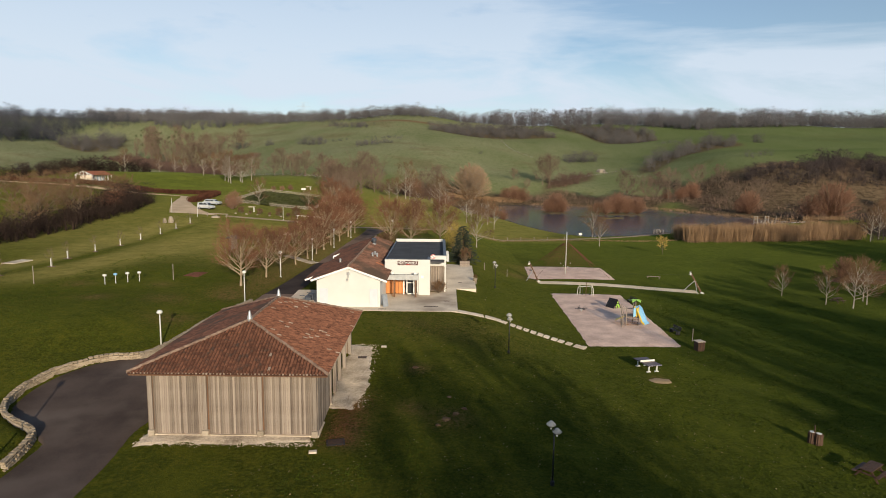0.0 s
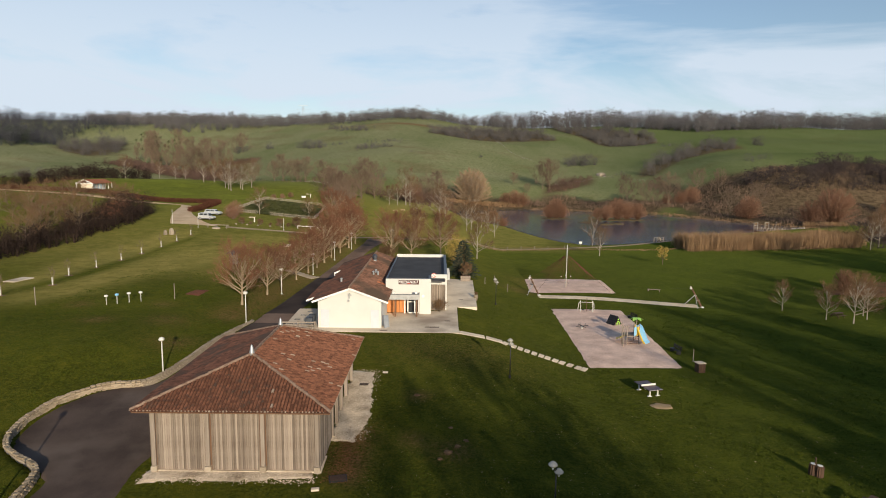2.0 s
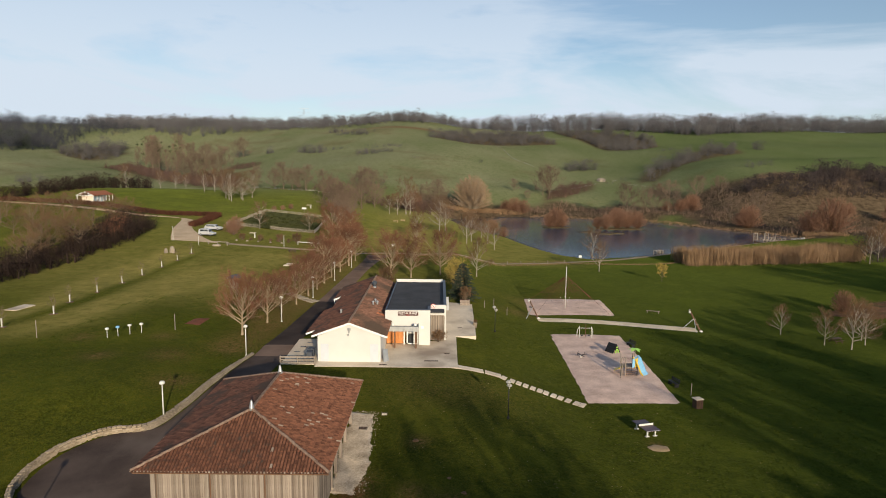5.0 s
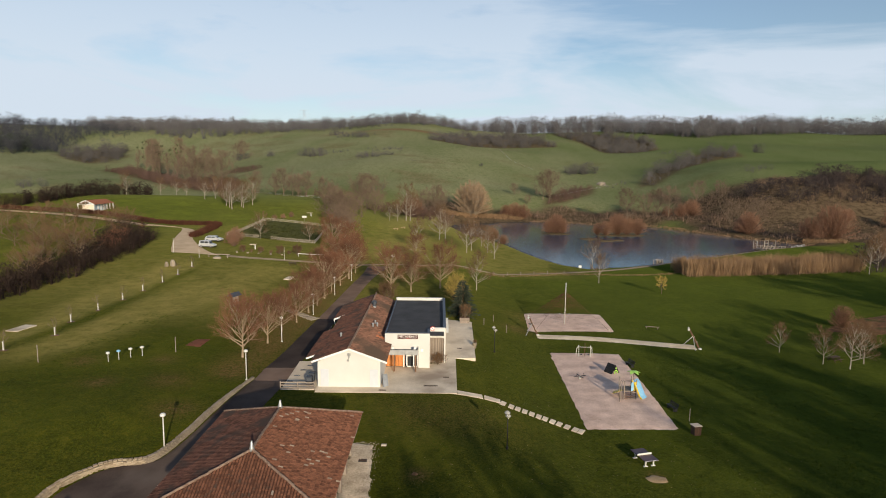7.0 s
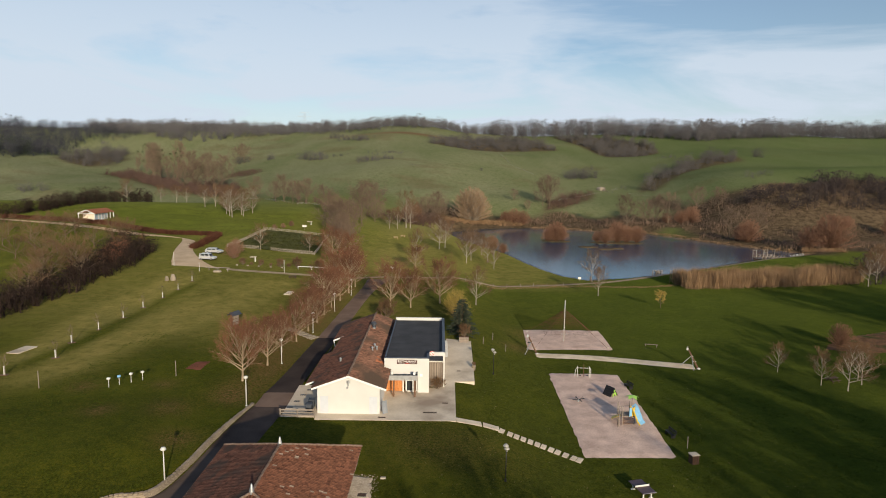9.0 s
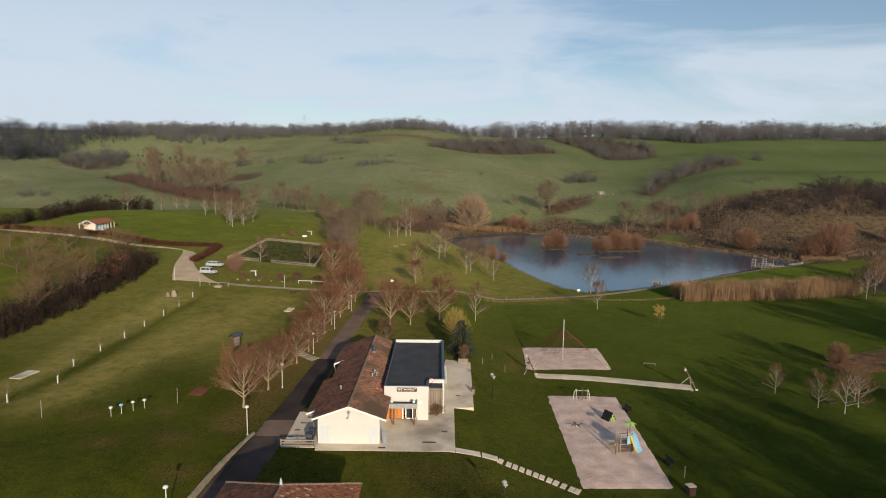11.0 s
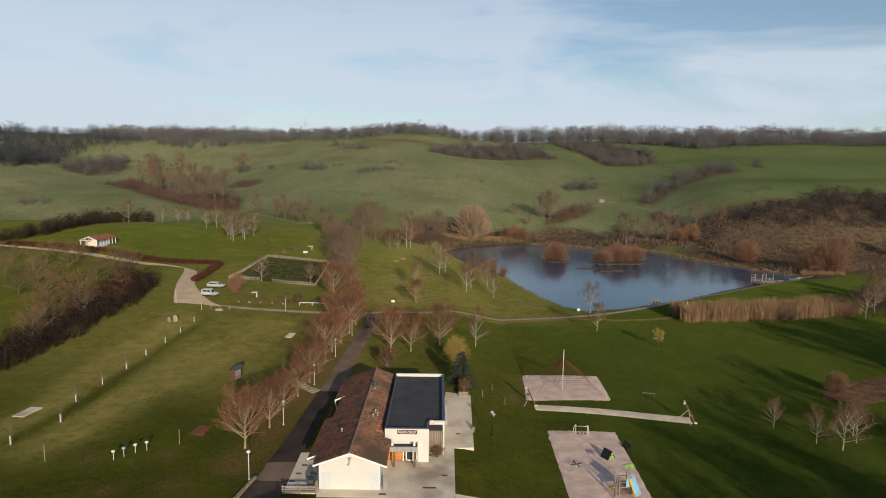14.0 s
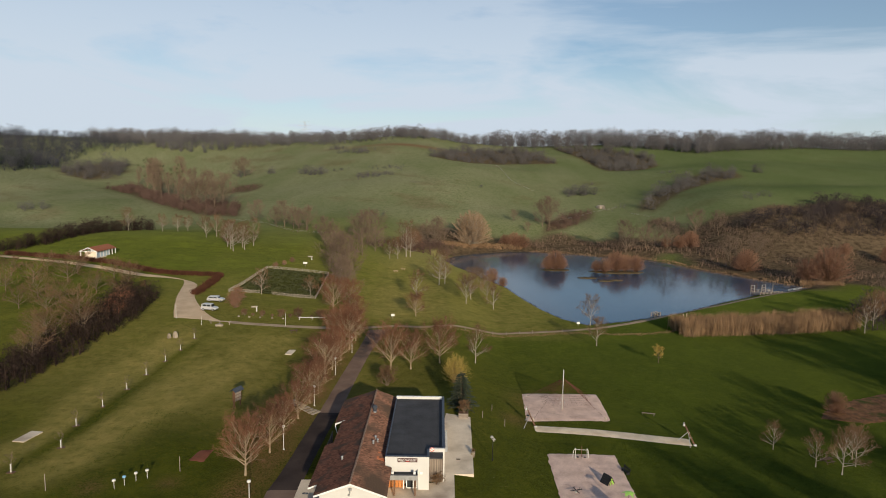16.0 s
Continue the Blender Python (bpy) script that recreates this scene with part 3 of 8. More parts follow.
    flecks = mapped(noise_tex(7.5, 1), 0.735, 0.76)
    colour = mixed(maths("MULTIPLY", flecks, 0.25), colour, (0.24, 0.22, 0.10))
    dark = mapped(tuft, 0.25, 0.6)
    colour = mixed(maths("MULTIPLY", maths("SUBTRACT", 1.0, dark), 0.6), colour, (0.012, 0.02, 0.003))
    l.new(maths("MULTIPLY", maths("SUBTRACT", 1.0, maths("ADD", hills, split.outputs["Red"])), 0.085), b.inputs["Sheen Weight"])
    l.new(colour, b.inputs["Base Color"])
    bump = n.new("ShaderNodeBump")
    bump.inputs["Strength"].default_value, bump.inputs["Distance"].default_value = 1.0, 0.2
    l.new(maths("ADD", maths("MULTIPLY", fine, 0.45), maths("MULTIPLY", tuft, 0.55)), bump.inputs["Height"])
    l.new(bump.outputs["Normal"], b.inputs["Normal"])
    return m


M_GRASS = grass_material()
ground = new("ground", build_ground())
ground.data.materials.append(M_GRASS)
tagged(ground, "rolling winter grassland with lawns, scrub and pasture hills", "ground", kind="structure")


def lay(x, y, lift=0.0):
    """A point on the ground."""
    return Vector((x, y, float(height(x, y)) + lift))


def along(points, step):
    """A polyline resampled at an even step, slightly rounded."""
    p = [Vector((a, b, 0)) for a, b in points]
    out = []
    for i in range(len(p) - 1):
        a, b = p[i], p[i + 1]
        a0, b1 = p[max(i - 1, 0)], p[min(i + 2, len(p) - 1)]
        n = max(1, round((b - a).length / step))
        for j in range(n):
            t = j / n
            out.append(0.5 * ((2 * a) + (b - a0) * t + (2 * a0 - 5 * a + 4 * b - b1) * t * t + (3 * a - a0 - 3 * b + b1) * t ** 3))
    return out + [p[-1]]


def strip(name, left, right, mat, label, category, lift=0.06, across=8, ragged=0.1, kind="structure", step=0.8):
    """A sheet laid on the ground between two edges."""
    n = max(2, round(max(sum((Vector(b) - Vector(a)).length for a, b in zip(e, e[1:])) for e in (left, right)) / step))

    def even(e):
        q = along(e, 0.3)
        d = np.cumsum([0] + [(b - a).length for a, b in zip(q, q[1:])])
        s = np.linspace(0, d[-1], n + 1)
        return np.interp(s, d, [v.x for v in q]), np.interp(s, d, [v.y for v in q])

    (lx, ly), (rx, ry) = even(left), even(right)
    t = np.linspace(0, 1, across + 1)[None, :]
    x = lx[:, None] * (1 - t) + rx[:, None] * t
    y = ly[:, None] * (1 - t) + ry[:, None] * t
    edge = np.zeros_like(x)
    edge[:, 0], edge[:, -1], edge[0, :], edge[-1, :] = 1, 1, 1, 1
    x = x + edge * ragged * (wave(x, y, 0.55, 1) + 0.7 * wave(x, y, 0.21, 3))
    y = y + edge * ragged * (wave(x, y, 0.5, 6) + 0.7 * wave(x, y, 0.23, 2))
    z = height(x, y) + lift - 0.10 * edge * (lift < 0.1)
    s = Shape()
    w = across + 1
    s.add(np.stack([x, y, z], -1).reshape(-1, 3).tolist(), [(i * w + j, i * w + j + 1, (i + 1) * w + j + 1, (i + 1) * w + j) for i in range(n) for j in range(across)])
    return tagged(s.part(name, mat, smooth=True), label, category, kind=kind)


def ribbon(name, line, width, mat, label, category, **more):
    q = along(line, 1.5)
    left, right = [], []
    for i, p in enumerate(q):
        d = (q[min(i + 1, len(q) - 1)] - q[max(i - 1, 0)]).normalized()
        left.append((p.x - d.y * width / 2, p.y + d.x * width / 2))
        right.append((p.x + d.y * width / 2, p.y - d.x * width / 2))
    return strip(name, left, right, mat, label, category, **more)


# lane, yard, tracks
strip("road", [(p[0] + 0.2, p[1]) for p in WALL_LINE], [(-19.2, 6), (-19.4, 31), (-19.9, 38.5), (-19.6, 41), (-19.3, 44), (-19.2, 48), (-19.2, 52), (-19.1, 55), (-19.0, 58), (-18.8, 61), (-18.5, 65), (-18.2, 68), (-18.0, 71), (-17.9, 73)],
      M_ASPHALT, "dark asphalt yard and lane beside a stone wall", "road", across=16, ragged=0.05)
strip("lane", [(-22.3, 76.4), (-21.6, 84), (-21.2, 92), (-20.7, 104)], [(-17.8, 76.4), (-17.6, 84), (-17.2, 95), (-16.6, 104)], M_FRESH, "dark newer asphalt of the lane beside the restaurant", "road", ragged=0.05)
strip("lane", [(-22.4, 71.4), (-22.2, 77.6)], [(-17.8, 71.4), (-17.8, 77.6)], M_LANE, "worn asphalt of the lane at the end of the yard", "road", ragged=0.05, lift=0.068)
strip("lane", [(-20.75, 102.6), (-19.9, 122), (-18.5, 146), (-18.6, 158)], [(-16.65, 102.6), (-15.8, 126), (-14.4, 146), (-11.5, 160)], M_LANE, "narrow worn asphalt lane past the avenue", "road", ragged=0.08, lift=0.05)
ribbon("track", [(-53, 150.6), (-46, 150.4), (-36.3, 151.5), (-28.2, 154), (-18.6, 159.5), (-11.3, 163), (-1.9, 164.5), (12.6, 169.5), (29.3, 173.5), (39, 176), (47, 178.5), (54, 182.2), (68.3, 191), (85.2, 204.3), (103.4, 215.5), (122.9, 229), (150, 246.5)],
       2.3, M_PATH, "pale gravel footpath along the pond", "path", ragged=0.12, across=4)
strip("car_park", [(-67.5, 151.5), (-70.5, 159), (-75, 172), (-79, 186), (-82.5, 193.5), (-90, 198), (-98, 199.8), (-114, 205), (-133, 211), (-157, 217.5), (-180, 222)],
      [(-53, 150.0), (-58.5, 154.5), (-64, 162), (-69.5, 172), (-72.5, 181), (-76.5, 189), (-87, 195), (-97.5, 196.6), (-113.5, 202), (-132.5, 208), (-156.5, 214.6), (-180, 219)],
      M_TRACK, "pale gravel drive widening into a parking place", "road", ragged=0.15)
strip("play_ground_sand", [(17.5, 66), (18.0, 82), (18.5, 95.8)], [(28.6, 66.2), (29.6, 82), (30.2, 95.9)], M_SAND, "pinkish sand playing area with raked surface", "sand", across=20, ragged=0.16)
strip("climbing_net_sand", [(16.8, 108.2), (17.6, 118), (18.0, 123.2)], [(33.6, 109.3), (34.2, 118), (34.3, 123.8)], M_SAND, "pinkish sand patch under the climbing net", "sand", across=20, ragged=0.16)
strip("cable_way_strip", [(18.0, 107.0), (45.9, 103.9)], [(17.9, 103.9), (45.4, 100.5)], M_CREAM_GRAVEL, "pale gravel strip below the cable ride", "path", ragged=0.1, across=6)
strip("hall_gravel", [(-19.3, 37.2), (-16.5, 37.75), (-14, 37.6), (-10.5, 37.9), (-7.9, 38.0)], [(-19.2, 39.6), (-14, 39.6), (-7.9, 39.6)], M_GRAVEL, "pale gravel apron along the timber hall", "gravel", ragged=0.3, across=10, step=0.16)
strip("hall_side_gravel", [(-7.9, 43.2), (-7.9, 47), (-7.9, 56.5)], [(-5.9, 43.0), (-5.0, 47.5), (-5.6, 56.0)], M_GRAVEL, "pale gravel apron along the open side of the hall", "gravel", ragged=0.32, across=10, step=0.16)
strip("clay_patch", [(-35.1, 82.4), (-34.9, 84.0), (-34.7, 85.7)], [(-32.4, 82.0), (-32.4, 84.3), (-32.4, 86.4)], material("red_clay", (0.14, 0.05, 0.03), (0.24, 0.09, 0.055), 1, 9, 0.95, bump=0.5, coords="World"), "worn red clay pitch", "clay", ragged=0.1, across=4, step=0.4)

strip("bare_patch", [(20.9, 54.5), (21.8, 54.1), (22.7, 54.4)], [(20.7, 55.4), (21.7, 55.9), (22.8, 55.4)], material("trodden_earth", (0.26, 0.18, 0.10), (0.44, 0.32, 0.19), 1.2, 9, 0.95, bump=0.5, coords="World"), "bare trodden earth beside the table tennis table", "earth", ragged=0.16, across=6, step=0.12)

strip("rough_ground", [(75.5, 113.8), (79.5, 118.4), (88, 123.5), (100, 128)], [(83.5, 111.6), (87.5, 112.5), (96, 115.5), (106, 119)], material("dead_bracken_ground", (0.070, 0.034, 0.017), (0.24, 0.128, 0.066), 0.9, 5, 0.95, bump=1.0, relief=0.12, coords="World", stain=(0.05, 0.06, 0.012), stain_at=0.56), "rough ground covered with dead brown stalks", "rough ground", ragged=0.5, across=10, step=0.3)

# pond
water_m = bpy.data.materials.new("pond_water")
water_m.use_nodes = True
wb = water_m.node_tree.nodes["Principled BSDF"]
wb.inputs["Base Color"].default_value = (0.020, 0.062, 0.115, 1)
wb.inputs["Roughness"].default_value = 0.10
wb.inputs["IOR"].default_value = 1.36
rip = water_m.node_tree.nodes.new("ShaderNodeTexNoise")
rip.inputs["Scale"].default_value, rip.inputs["Detail"].default_value = 2.2, 4
rip_co = water_m.node_tree.nodes.new("ShaderNodeNewGeometry")
rip_b = water_m.node_tree.nodes.new("ShaderNodeBump")
rip_b.inputs["Strength"].default_value, rip_b.inputs["Distance"].default_value = 0.14, 0.05
water_m.node_tree.links.new(rip_co.outputs["Position"], rip.inputs["Vector"])
water_m.node_tree.links.new(rip.outputs["Fac"], rip_b.inputs["Height"])
water_m.node_tree.links.new(rip_b.outputs["Normal"], wb.inputs["Normal"])
cx, cy = sum(p[0] for p in POND) / len(POND), sum(p[1] for p in POND) / len(POND)
wide = [(cx + (px - cx) * 1.03, cy + (py - cy) * 1.03) for px, py in POND]
water = Shape().add([(px, py, WATER) for px, py in wide], [tuple(range(len(wide)))]).part("water", water_m)
tagged(water, "still pond water mirroring sky and banks", "pond", kind="structure")

# islets in the pond
for ix, iy, ia, ib in ((57.5, 293, 7.0, 3.2), (86.5, 289, 13, 4.0), (68, 271.5, 4.6, 1.8), (74, 264, 3.4, 1.4), (79.5, 266.5, 3.2, 1.3)):
    s = Shape().lathe((0, 0, 0), [(1.0, -0.6), (1.0, 0.05), (0.85, 0.25), (0.5, 0.4), (0.1, 0.45)], 18)
    s.v = [(ix + px * ia * (1 + 0.12 * math.sin(5 * math.atan2(py, px))), iy + py * ib, WATER + pz) for px, py, pz in s.v]
    tagged(s.part("islet", material("islet_grass", (0.045, 0.033, 0.018), (0.13, 0.095, 0.05), 0.5, 5, 0.95, bump=0.6, relief=0.05, coords="World"), smooth=True), "low islet of dead grass in the pond", "islet", "pond islets")


# ---- roofs of barrel tiles ----
def tile_mesh(name, mat, w=0.175, length=0.36, rise=0.08, thick=0.015):
    """One barrel tile, lying along +y (up the slope), its crown to +z."""
    s = Shape()
    prof = [(-0.5, -0.2), (-0.38, 0.55), (0.0, 1.0), (0.38, 0.55), (0.5, -0.2)]
    vs = [(a * w * k, y, b * rise * k + lift) for y, k, lift in ((0, 1.0, thick), (length, 0.88, 0.0)) for a, b in prof]
    s.add(vs, [(i, i + 1, 6 + i, 5 + i) for i in range(4)])
    s.add([(a * w, 0, b * rise + thick) for a, b in prof] + [(a * w * 0.8, 0, b * rise * 0.75 + thick - 0.02) for a, b in prof], [(i + 1, i, 5 + i, 6 + i) for i in range(4)])
    return s.mesh(name, mat)


def tiled_face(origin, u, v, inside, cols, rows, w=0.225, step=0.33, jitter=0.5, gaps=0.0, seed=1):
    """Poses of the tiles over a slope: u along the eave, v up the slope. inside(a, b) says whether a tile at a, b metres belongs."""
    rnd = random.Random(seed)
    n = u.cross(v).normalized()
    out = []
    for c in range(cols):
        for r in range(rows):
            a, b = (c + 0.5) * w, r * step
            if not inside(a, b) or rnd.random() < gaps:
                continue
            base = Matrix((u, v, n)).transposed().to_4x4()
            base.translation = origin + u * a + v * b + n * 0.045
            turn = pose(rnd.uniform(-1, 1) * 0.012 * jitter, rnd.uniform(-1, 1) * 0.015 * jitter, rnd.uniform(0, 0.012) * jitter, -3.2 + rnd.uniform(-1, 1) * jitter, rnd.uniform(-2, 2) * jitter, rnd.uniform(-1.5, 1.5) * jitter)
            out.append(base @ turn)
    return out


def joined(mesh, poses_):
    """One shape out of many copies of a mesh."""
    co = [v.co.copy() for v in mesh.vertices]
    fs = [tuple(p.vertices) for p in mesh.polygons]
    s = Shape()
    for m in poses_:
        s.add([m @ c for c in co], fs)
    return s


def stuff_mesh(s, name, mat):
    me = bpy.data.meshes.new(name)
    me.from_pydata(s.v, [], s.f)
    me.materials.append(mat)
    return me


TILE = tile_mesh("tile", M_TILE_PIECE)
TILE_FAR = tile_mesh("tile_far", M_TILE)


def ridge_row(p, q, parent, r=0.105, seed=3):
    """Half-round ridge tiles laid in mortar from p to q."""
    rnd = random.Random(seed)
    p, q = Vector(p), Vector(q)
    n = max(2, round((q - p).length / 0.4))
    me = Shape().tube((0, 0, 0), (0, (q - p).length / n * 1.12, 0), r, r * 0.86, 8).mesh("ridge_tile", M_RIDGE)
    d = (q - p).normalized()
    side = d.cross(Vector((0, 0, 1))).normalized()
    turn = Matrix((side, d, side.cross(d))).transposed().to_4x4()
    for i in range(n):
        off = Vector((rnd.uniform(-1, 1), rnd.uniform(-1, 1), rnd.uniform(0, 1))) * 0.03
        piece("ridge_tile", me, Matrix.Translation(p.lerp(q, i / n) + off) @ turn, parent)


def roof_plate(corners, parent, mat, name="roof_deck", thick=0.08):
    return Shape().slab(corners, thick).part(name, mat, parent)


M_DECK = material("dark_tile_bed", (0.05, 0.025, 0.018), (0.10, 0.05, 0.035), 1, 8, 0.95, bump=0.2, coords="World")

# ---- timber hall ----
HX0, HX1, HY0, HY1, HZ = -18.85, -7.6, 38.9, 54.3, 1.45
EX0, EX1, EY0, EY1, EZ = -19.65, -6.6, 37.8, 55.3, 6.15
RX, RY0, RY1, RZ = -13.1, 42.6, 50.6, 8.5
hall = thing("timber_hall", "grey weathered timber hall with a hipped red-brown barrel tile roof", "building", (-13.2, 46.5, HZ))
Shape().box(HX0 - 0.15, HX1 + 0.15, HY0 - 0.12, HY1 + 0.1, HZ - 0.5, HZ + 0.10).part("plinth", M_CONCRETE, hall, "pale concrete plinth")
front_posts = [HX0 + 0.12, -15.1, -11.38, HX1 - 0.12]
side_posts = [HY0 + 0.12, 43.9, 46.1, 48.3, 50.9, HY1 - 0.15]
for px in front_posts:
    Shape().box(px - 0.14, px + 0.14, HY0 - 0.10, HY0 + 0.16, HZ + 0.42, 6.02).part("post", M_POST, hall, bevel=0.02)
    Shape().box(px - 0.22, px + 0.22, HY0 - 0.2, HY0 + 0.2, HZ - 0.1, HZ + 0.42).part("stone_pad", M_STONE, hall, "pale stone pad", bevel=0.03)
for py in side_posts[1:]:
    Shape().box(HX1 - 0.14, HX1 + 0.14, py - 0.14, py + 0.14, HZ + 0.42, 6.05).part("post", M_POST, hall, bevel=0.02)
    Shape().box(HX1 - 0.22, HX1 + 0.22, py - 0.22, py + 0.22, HZ - 0.1, HZ + 0.42).part("stone_pad", M_STONE, hall, "pale stone pad", bevel=0.03)
    Shape().beam((HX1 + 0.02, py + 0.1, 4.9), (HX1 + 0.02, py + 0.9, 5.75), 0.12, 0.12).part("brace", M_POST, hall)
Shape().box(HX0, HX1, HY0 + 0.02, HY0 + 0.2, 5.72, 5.95).part("wall_plate", M_POST, hall)
Shape().box(HX1 - 0.12, HX1 + 0.12, HY0 + 0.2, HY1, 5.75, 6.0).part("wall_plate", M_POST, hall)
Shape().box(HX0 - 0.1, HX0 + 0.1, HY0, HY1, HZ, 5.95).part("side_wall", M_TIMBER, hall, "boarded side wall")
Shape().box(HX0, HX1, HY1 - 0.1, HY1 + 0.08, HZ, 5.95).part("back_wall", M_TIMBER, hall, "boarded back wall")
Shape().box(HX0, HX1, HY0 + 0.06, HY0 + 0.14, HZ + 0.1, 5.8).part("backing", M_BROWN, hall)
Shape().box(HX1 - 0.05, HX1, HY0 + 0.1, 43.8, HZ + 0.1, 5.85).part("backing", M_BROWN, hall)
Shape().box(HX0 + 0.1, HX1, HY0 + 0.2, HY1 - 0.1, HZ + 0.09, HZ + 0.13).part("floor_slab", M_CONCRETE, hall)
FL, FR, BR, BL = (Vector((EX0, EY0, EZ)), Vector((EX1, EY0, EZ)), Vector((EX1, EY1, EZ)), Vector((EX0, EY1, EZ)))
AF, AB = Vector((RX, RY0, RZ)), Vector((RX, RY1, RZ))
for cs in ([FL, FR, AF], [FR, BR, AB, AF], [BR, BL, AB], [BL, FL, AF, AB]):
    roof_plate(cs, hall, M_DECK)
Shape().box(EX0 + 0.05, EX1 - 0.05, EY0 + 0.06, EY0 + 0.1, EZ - 0.16, EZ - 0.07).part("fascia", M_BROWN, hall)
Shape().box(EX1 - 0.1, EX1 - 0.06, EY0 + 0.1, EY1 - 0.1, EZ - 0.16, EZ - 0.07).part("fascia", M_BROWN, hall)
Shape().slab([FL + Vector((0.1, 0.1, -0.1)), FR + Vector((-0.1, 0.1, -0.1)), BR + Vector((-0.1, -0.1, -0.1)), BL + Vector((0.1, -0.1, -0.1))], 0.03).part("soffit", M_POST, hall)
for p, q in ((FL, AF), (FR, AF), (AF, AB), (AB, BR), (AB, BL)):
    ridge_row(p + Vector((0, 0, 0.10)), q + Vector((0, 0, 0.10)), hall)
for apex in (AF, AB):
    Shape().lathe(apex, [(0.22, 0.0), (0.19, 0.2), (0.14, 0.38), (0.10, 0.60), (0.06, 0.72), (0.015, 0.78)], 10).part("finial", M_ZINC, hall, "zinc roof finial", smooth=True)


def hip_face(p0, p1, apexes):
    """Origin, directions and test of a roof face from its eave p0-p1 to one or two apexes."""
    u = (p1 - p0).normalized()
    top = apexes[0] - p0
    v = (top - u * top.dot(u)).normalized()
    L, H = (p1 - p0).length, top.dot(v)
    a0, a1 = (apexes[0] - p0).dot(u), (apexes[-1] - p0).dot(u)

    def inside(a, b):
        k = (b + 0.2) / H
        return k < 1 and a > a0 * k - 0.02 and a < L - (L - a1) * k + 0.02

    return p0, u, v, inside, int(L / 0.225) + 1, int(H / 0.33) + 1


front_tiles = tiled_face(*hip_face(FL, FR, [AF]), seed=1)
near_ones = [m for m in front_tiles if m.translation.z < EZ + 1.45][:300]
rest_tiles = [m for m in front_tiles if not (m.translation.z < EZ + 1.45)] + [m for m in front_tiles if m.translation.z < EZ + 1.45][300:]
for face in ((FR, BR, [AF, AB]), (BR, BL, [AB])):
    rest_tiles += tiled_face(*hip_face(*face), jitter=0.25, seed=len(rest_tiles))
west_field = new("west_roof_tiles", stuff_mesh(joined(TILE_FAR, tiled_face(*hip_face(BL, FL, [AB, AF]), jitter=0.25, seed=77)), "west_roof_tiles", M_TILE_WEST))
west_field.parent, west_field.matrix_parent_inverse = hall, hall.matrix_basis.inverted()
tagged(west_field, "darker barrel tiles on the west slope", kind="stuff")
pale_rnd = random.Random(91)
pale_tiles = [m for m in rest_tiles if pale_rnd.random() < 0.03]
pale_at = {id(m) for m in pale_tiles}
rest_tiles = [m for m in rest_tiles if id(m) not in pale_at]
pale_field = new("lichened_roof_tiles", stuff_mesh(joined(TILE_FAR, pale_tiles), "lichened_roof_tiles", M_TILE_PALE))
pale_field.parent, pale_field.matrix_parent_inverse = hall, hall.matrix_basis.inverted()
tagged(pale_field, "barrel tiles whitened by lichen", kind="stuff")
lumps = Shape()
for p, q in ((FL, FR), (FR, BR), (BL, FL)):
    for k in range(int((q - p).length / 0.225)):
        c = p + (q - p).normalized() * (k * 0.225 + pale_rnd.uniform(-0.02, 0.02)) + Vector((0, 0, 0.05))
        r = pale_rnd.uniform(0.02, 0.055)
        lumps.box(c.x - r, c.x + r, c.y - r, c.y + r, c.z - r, c.z + r * 0.8)
eave_mortar = new("eave_mortar", stuff_mesh(lumps, "eave_mortar", M_TILE_PALE))
eave_mortar.parent, eave_mortar.matrix_parent_inverse = hall, hall.matrix_basis.inverted()
tagged(eave_mortar, "pale lumps of mortar between the eave tiles", kind="stuff")
field = new("roof_tiles", stuff_mesh(joined(TILE_FAR, rest_tiles), "roof_tiles", M_TILE))
field.parent, field.matrix_parent_inverse = hall, hall.matrix_basis.inverted()
tagged(field, "weathered red-brown barrel tiles", kind="stuff")

# ---- restaurant: gabled wing ----
TZ = 3.17
BX0, BX1, BY0, BY1 = -13.85, -6.35, 70.3, 101.2
GZ = 8.05
rest = thing("restaurant", "white rendered restaurant with a gabled tile roof and a flat-roofed annex", "building", (-7, 84, TZ))
Shape().add([(BX0, BY0, TZ - 0.6), (BX1, BY0, TZ - 0.6), (BX1, BY0, 6.35), (-10.1, BY0, 7.85), (BX0, BY0, 6.3),
             (BX0, BY0 + 0.3, TZ - 0.6), (BX1, BY0 + 0.3, TZ - 0.6), (BX1, BY0 + 0.3, 6.35), (-10.1, BY0 + 0.3, 7.85), (BX0, BY0 + 0.3, 6.3)],
            [(0, 1, 2, 3, 4), (9, 8, 7, 6, 5), (0, 5, 6, 1), (1, 6, 7, 2), (2, 7, 8, 3), (3, 8, 9, 4), (4, 9, 5, 0)]).part("gable_wall", M_RENDER, rest, "cream white rendered gable wall")
Shape().box(BX1 - 0.3, BX1, BY0 + 0.3, BY1, TZ - 0.5, 6.2).part("side_wall", M_RENDER, rest)
Shape().box(BX0, BX0 + 0.3, BY0 + 0.3, BY1, TZ - 0.5, 6.1).part("side_wall", M_RENDER, rest)
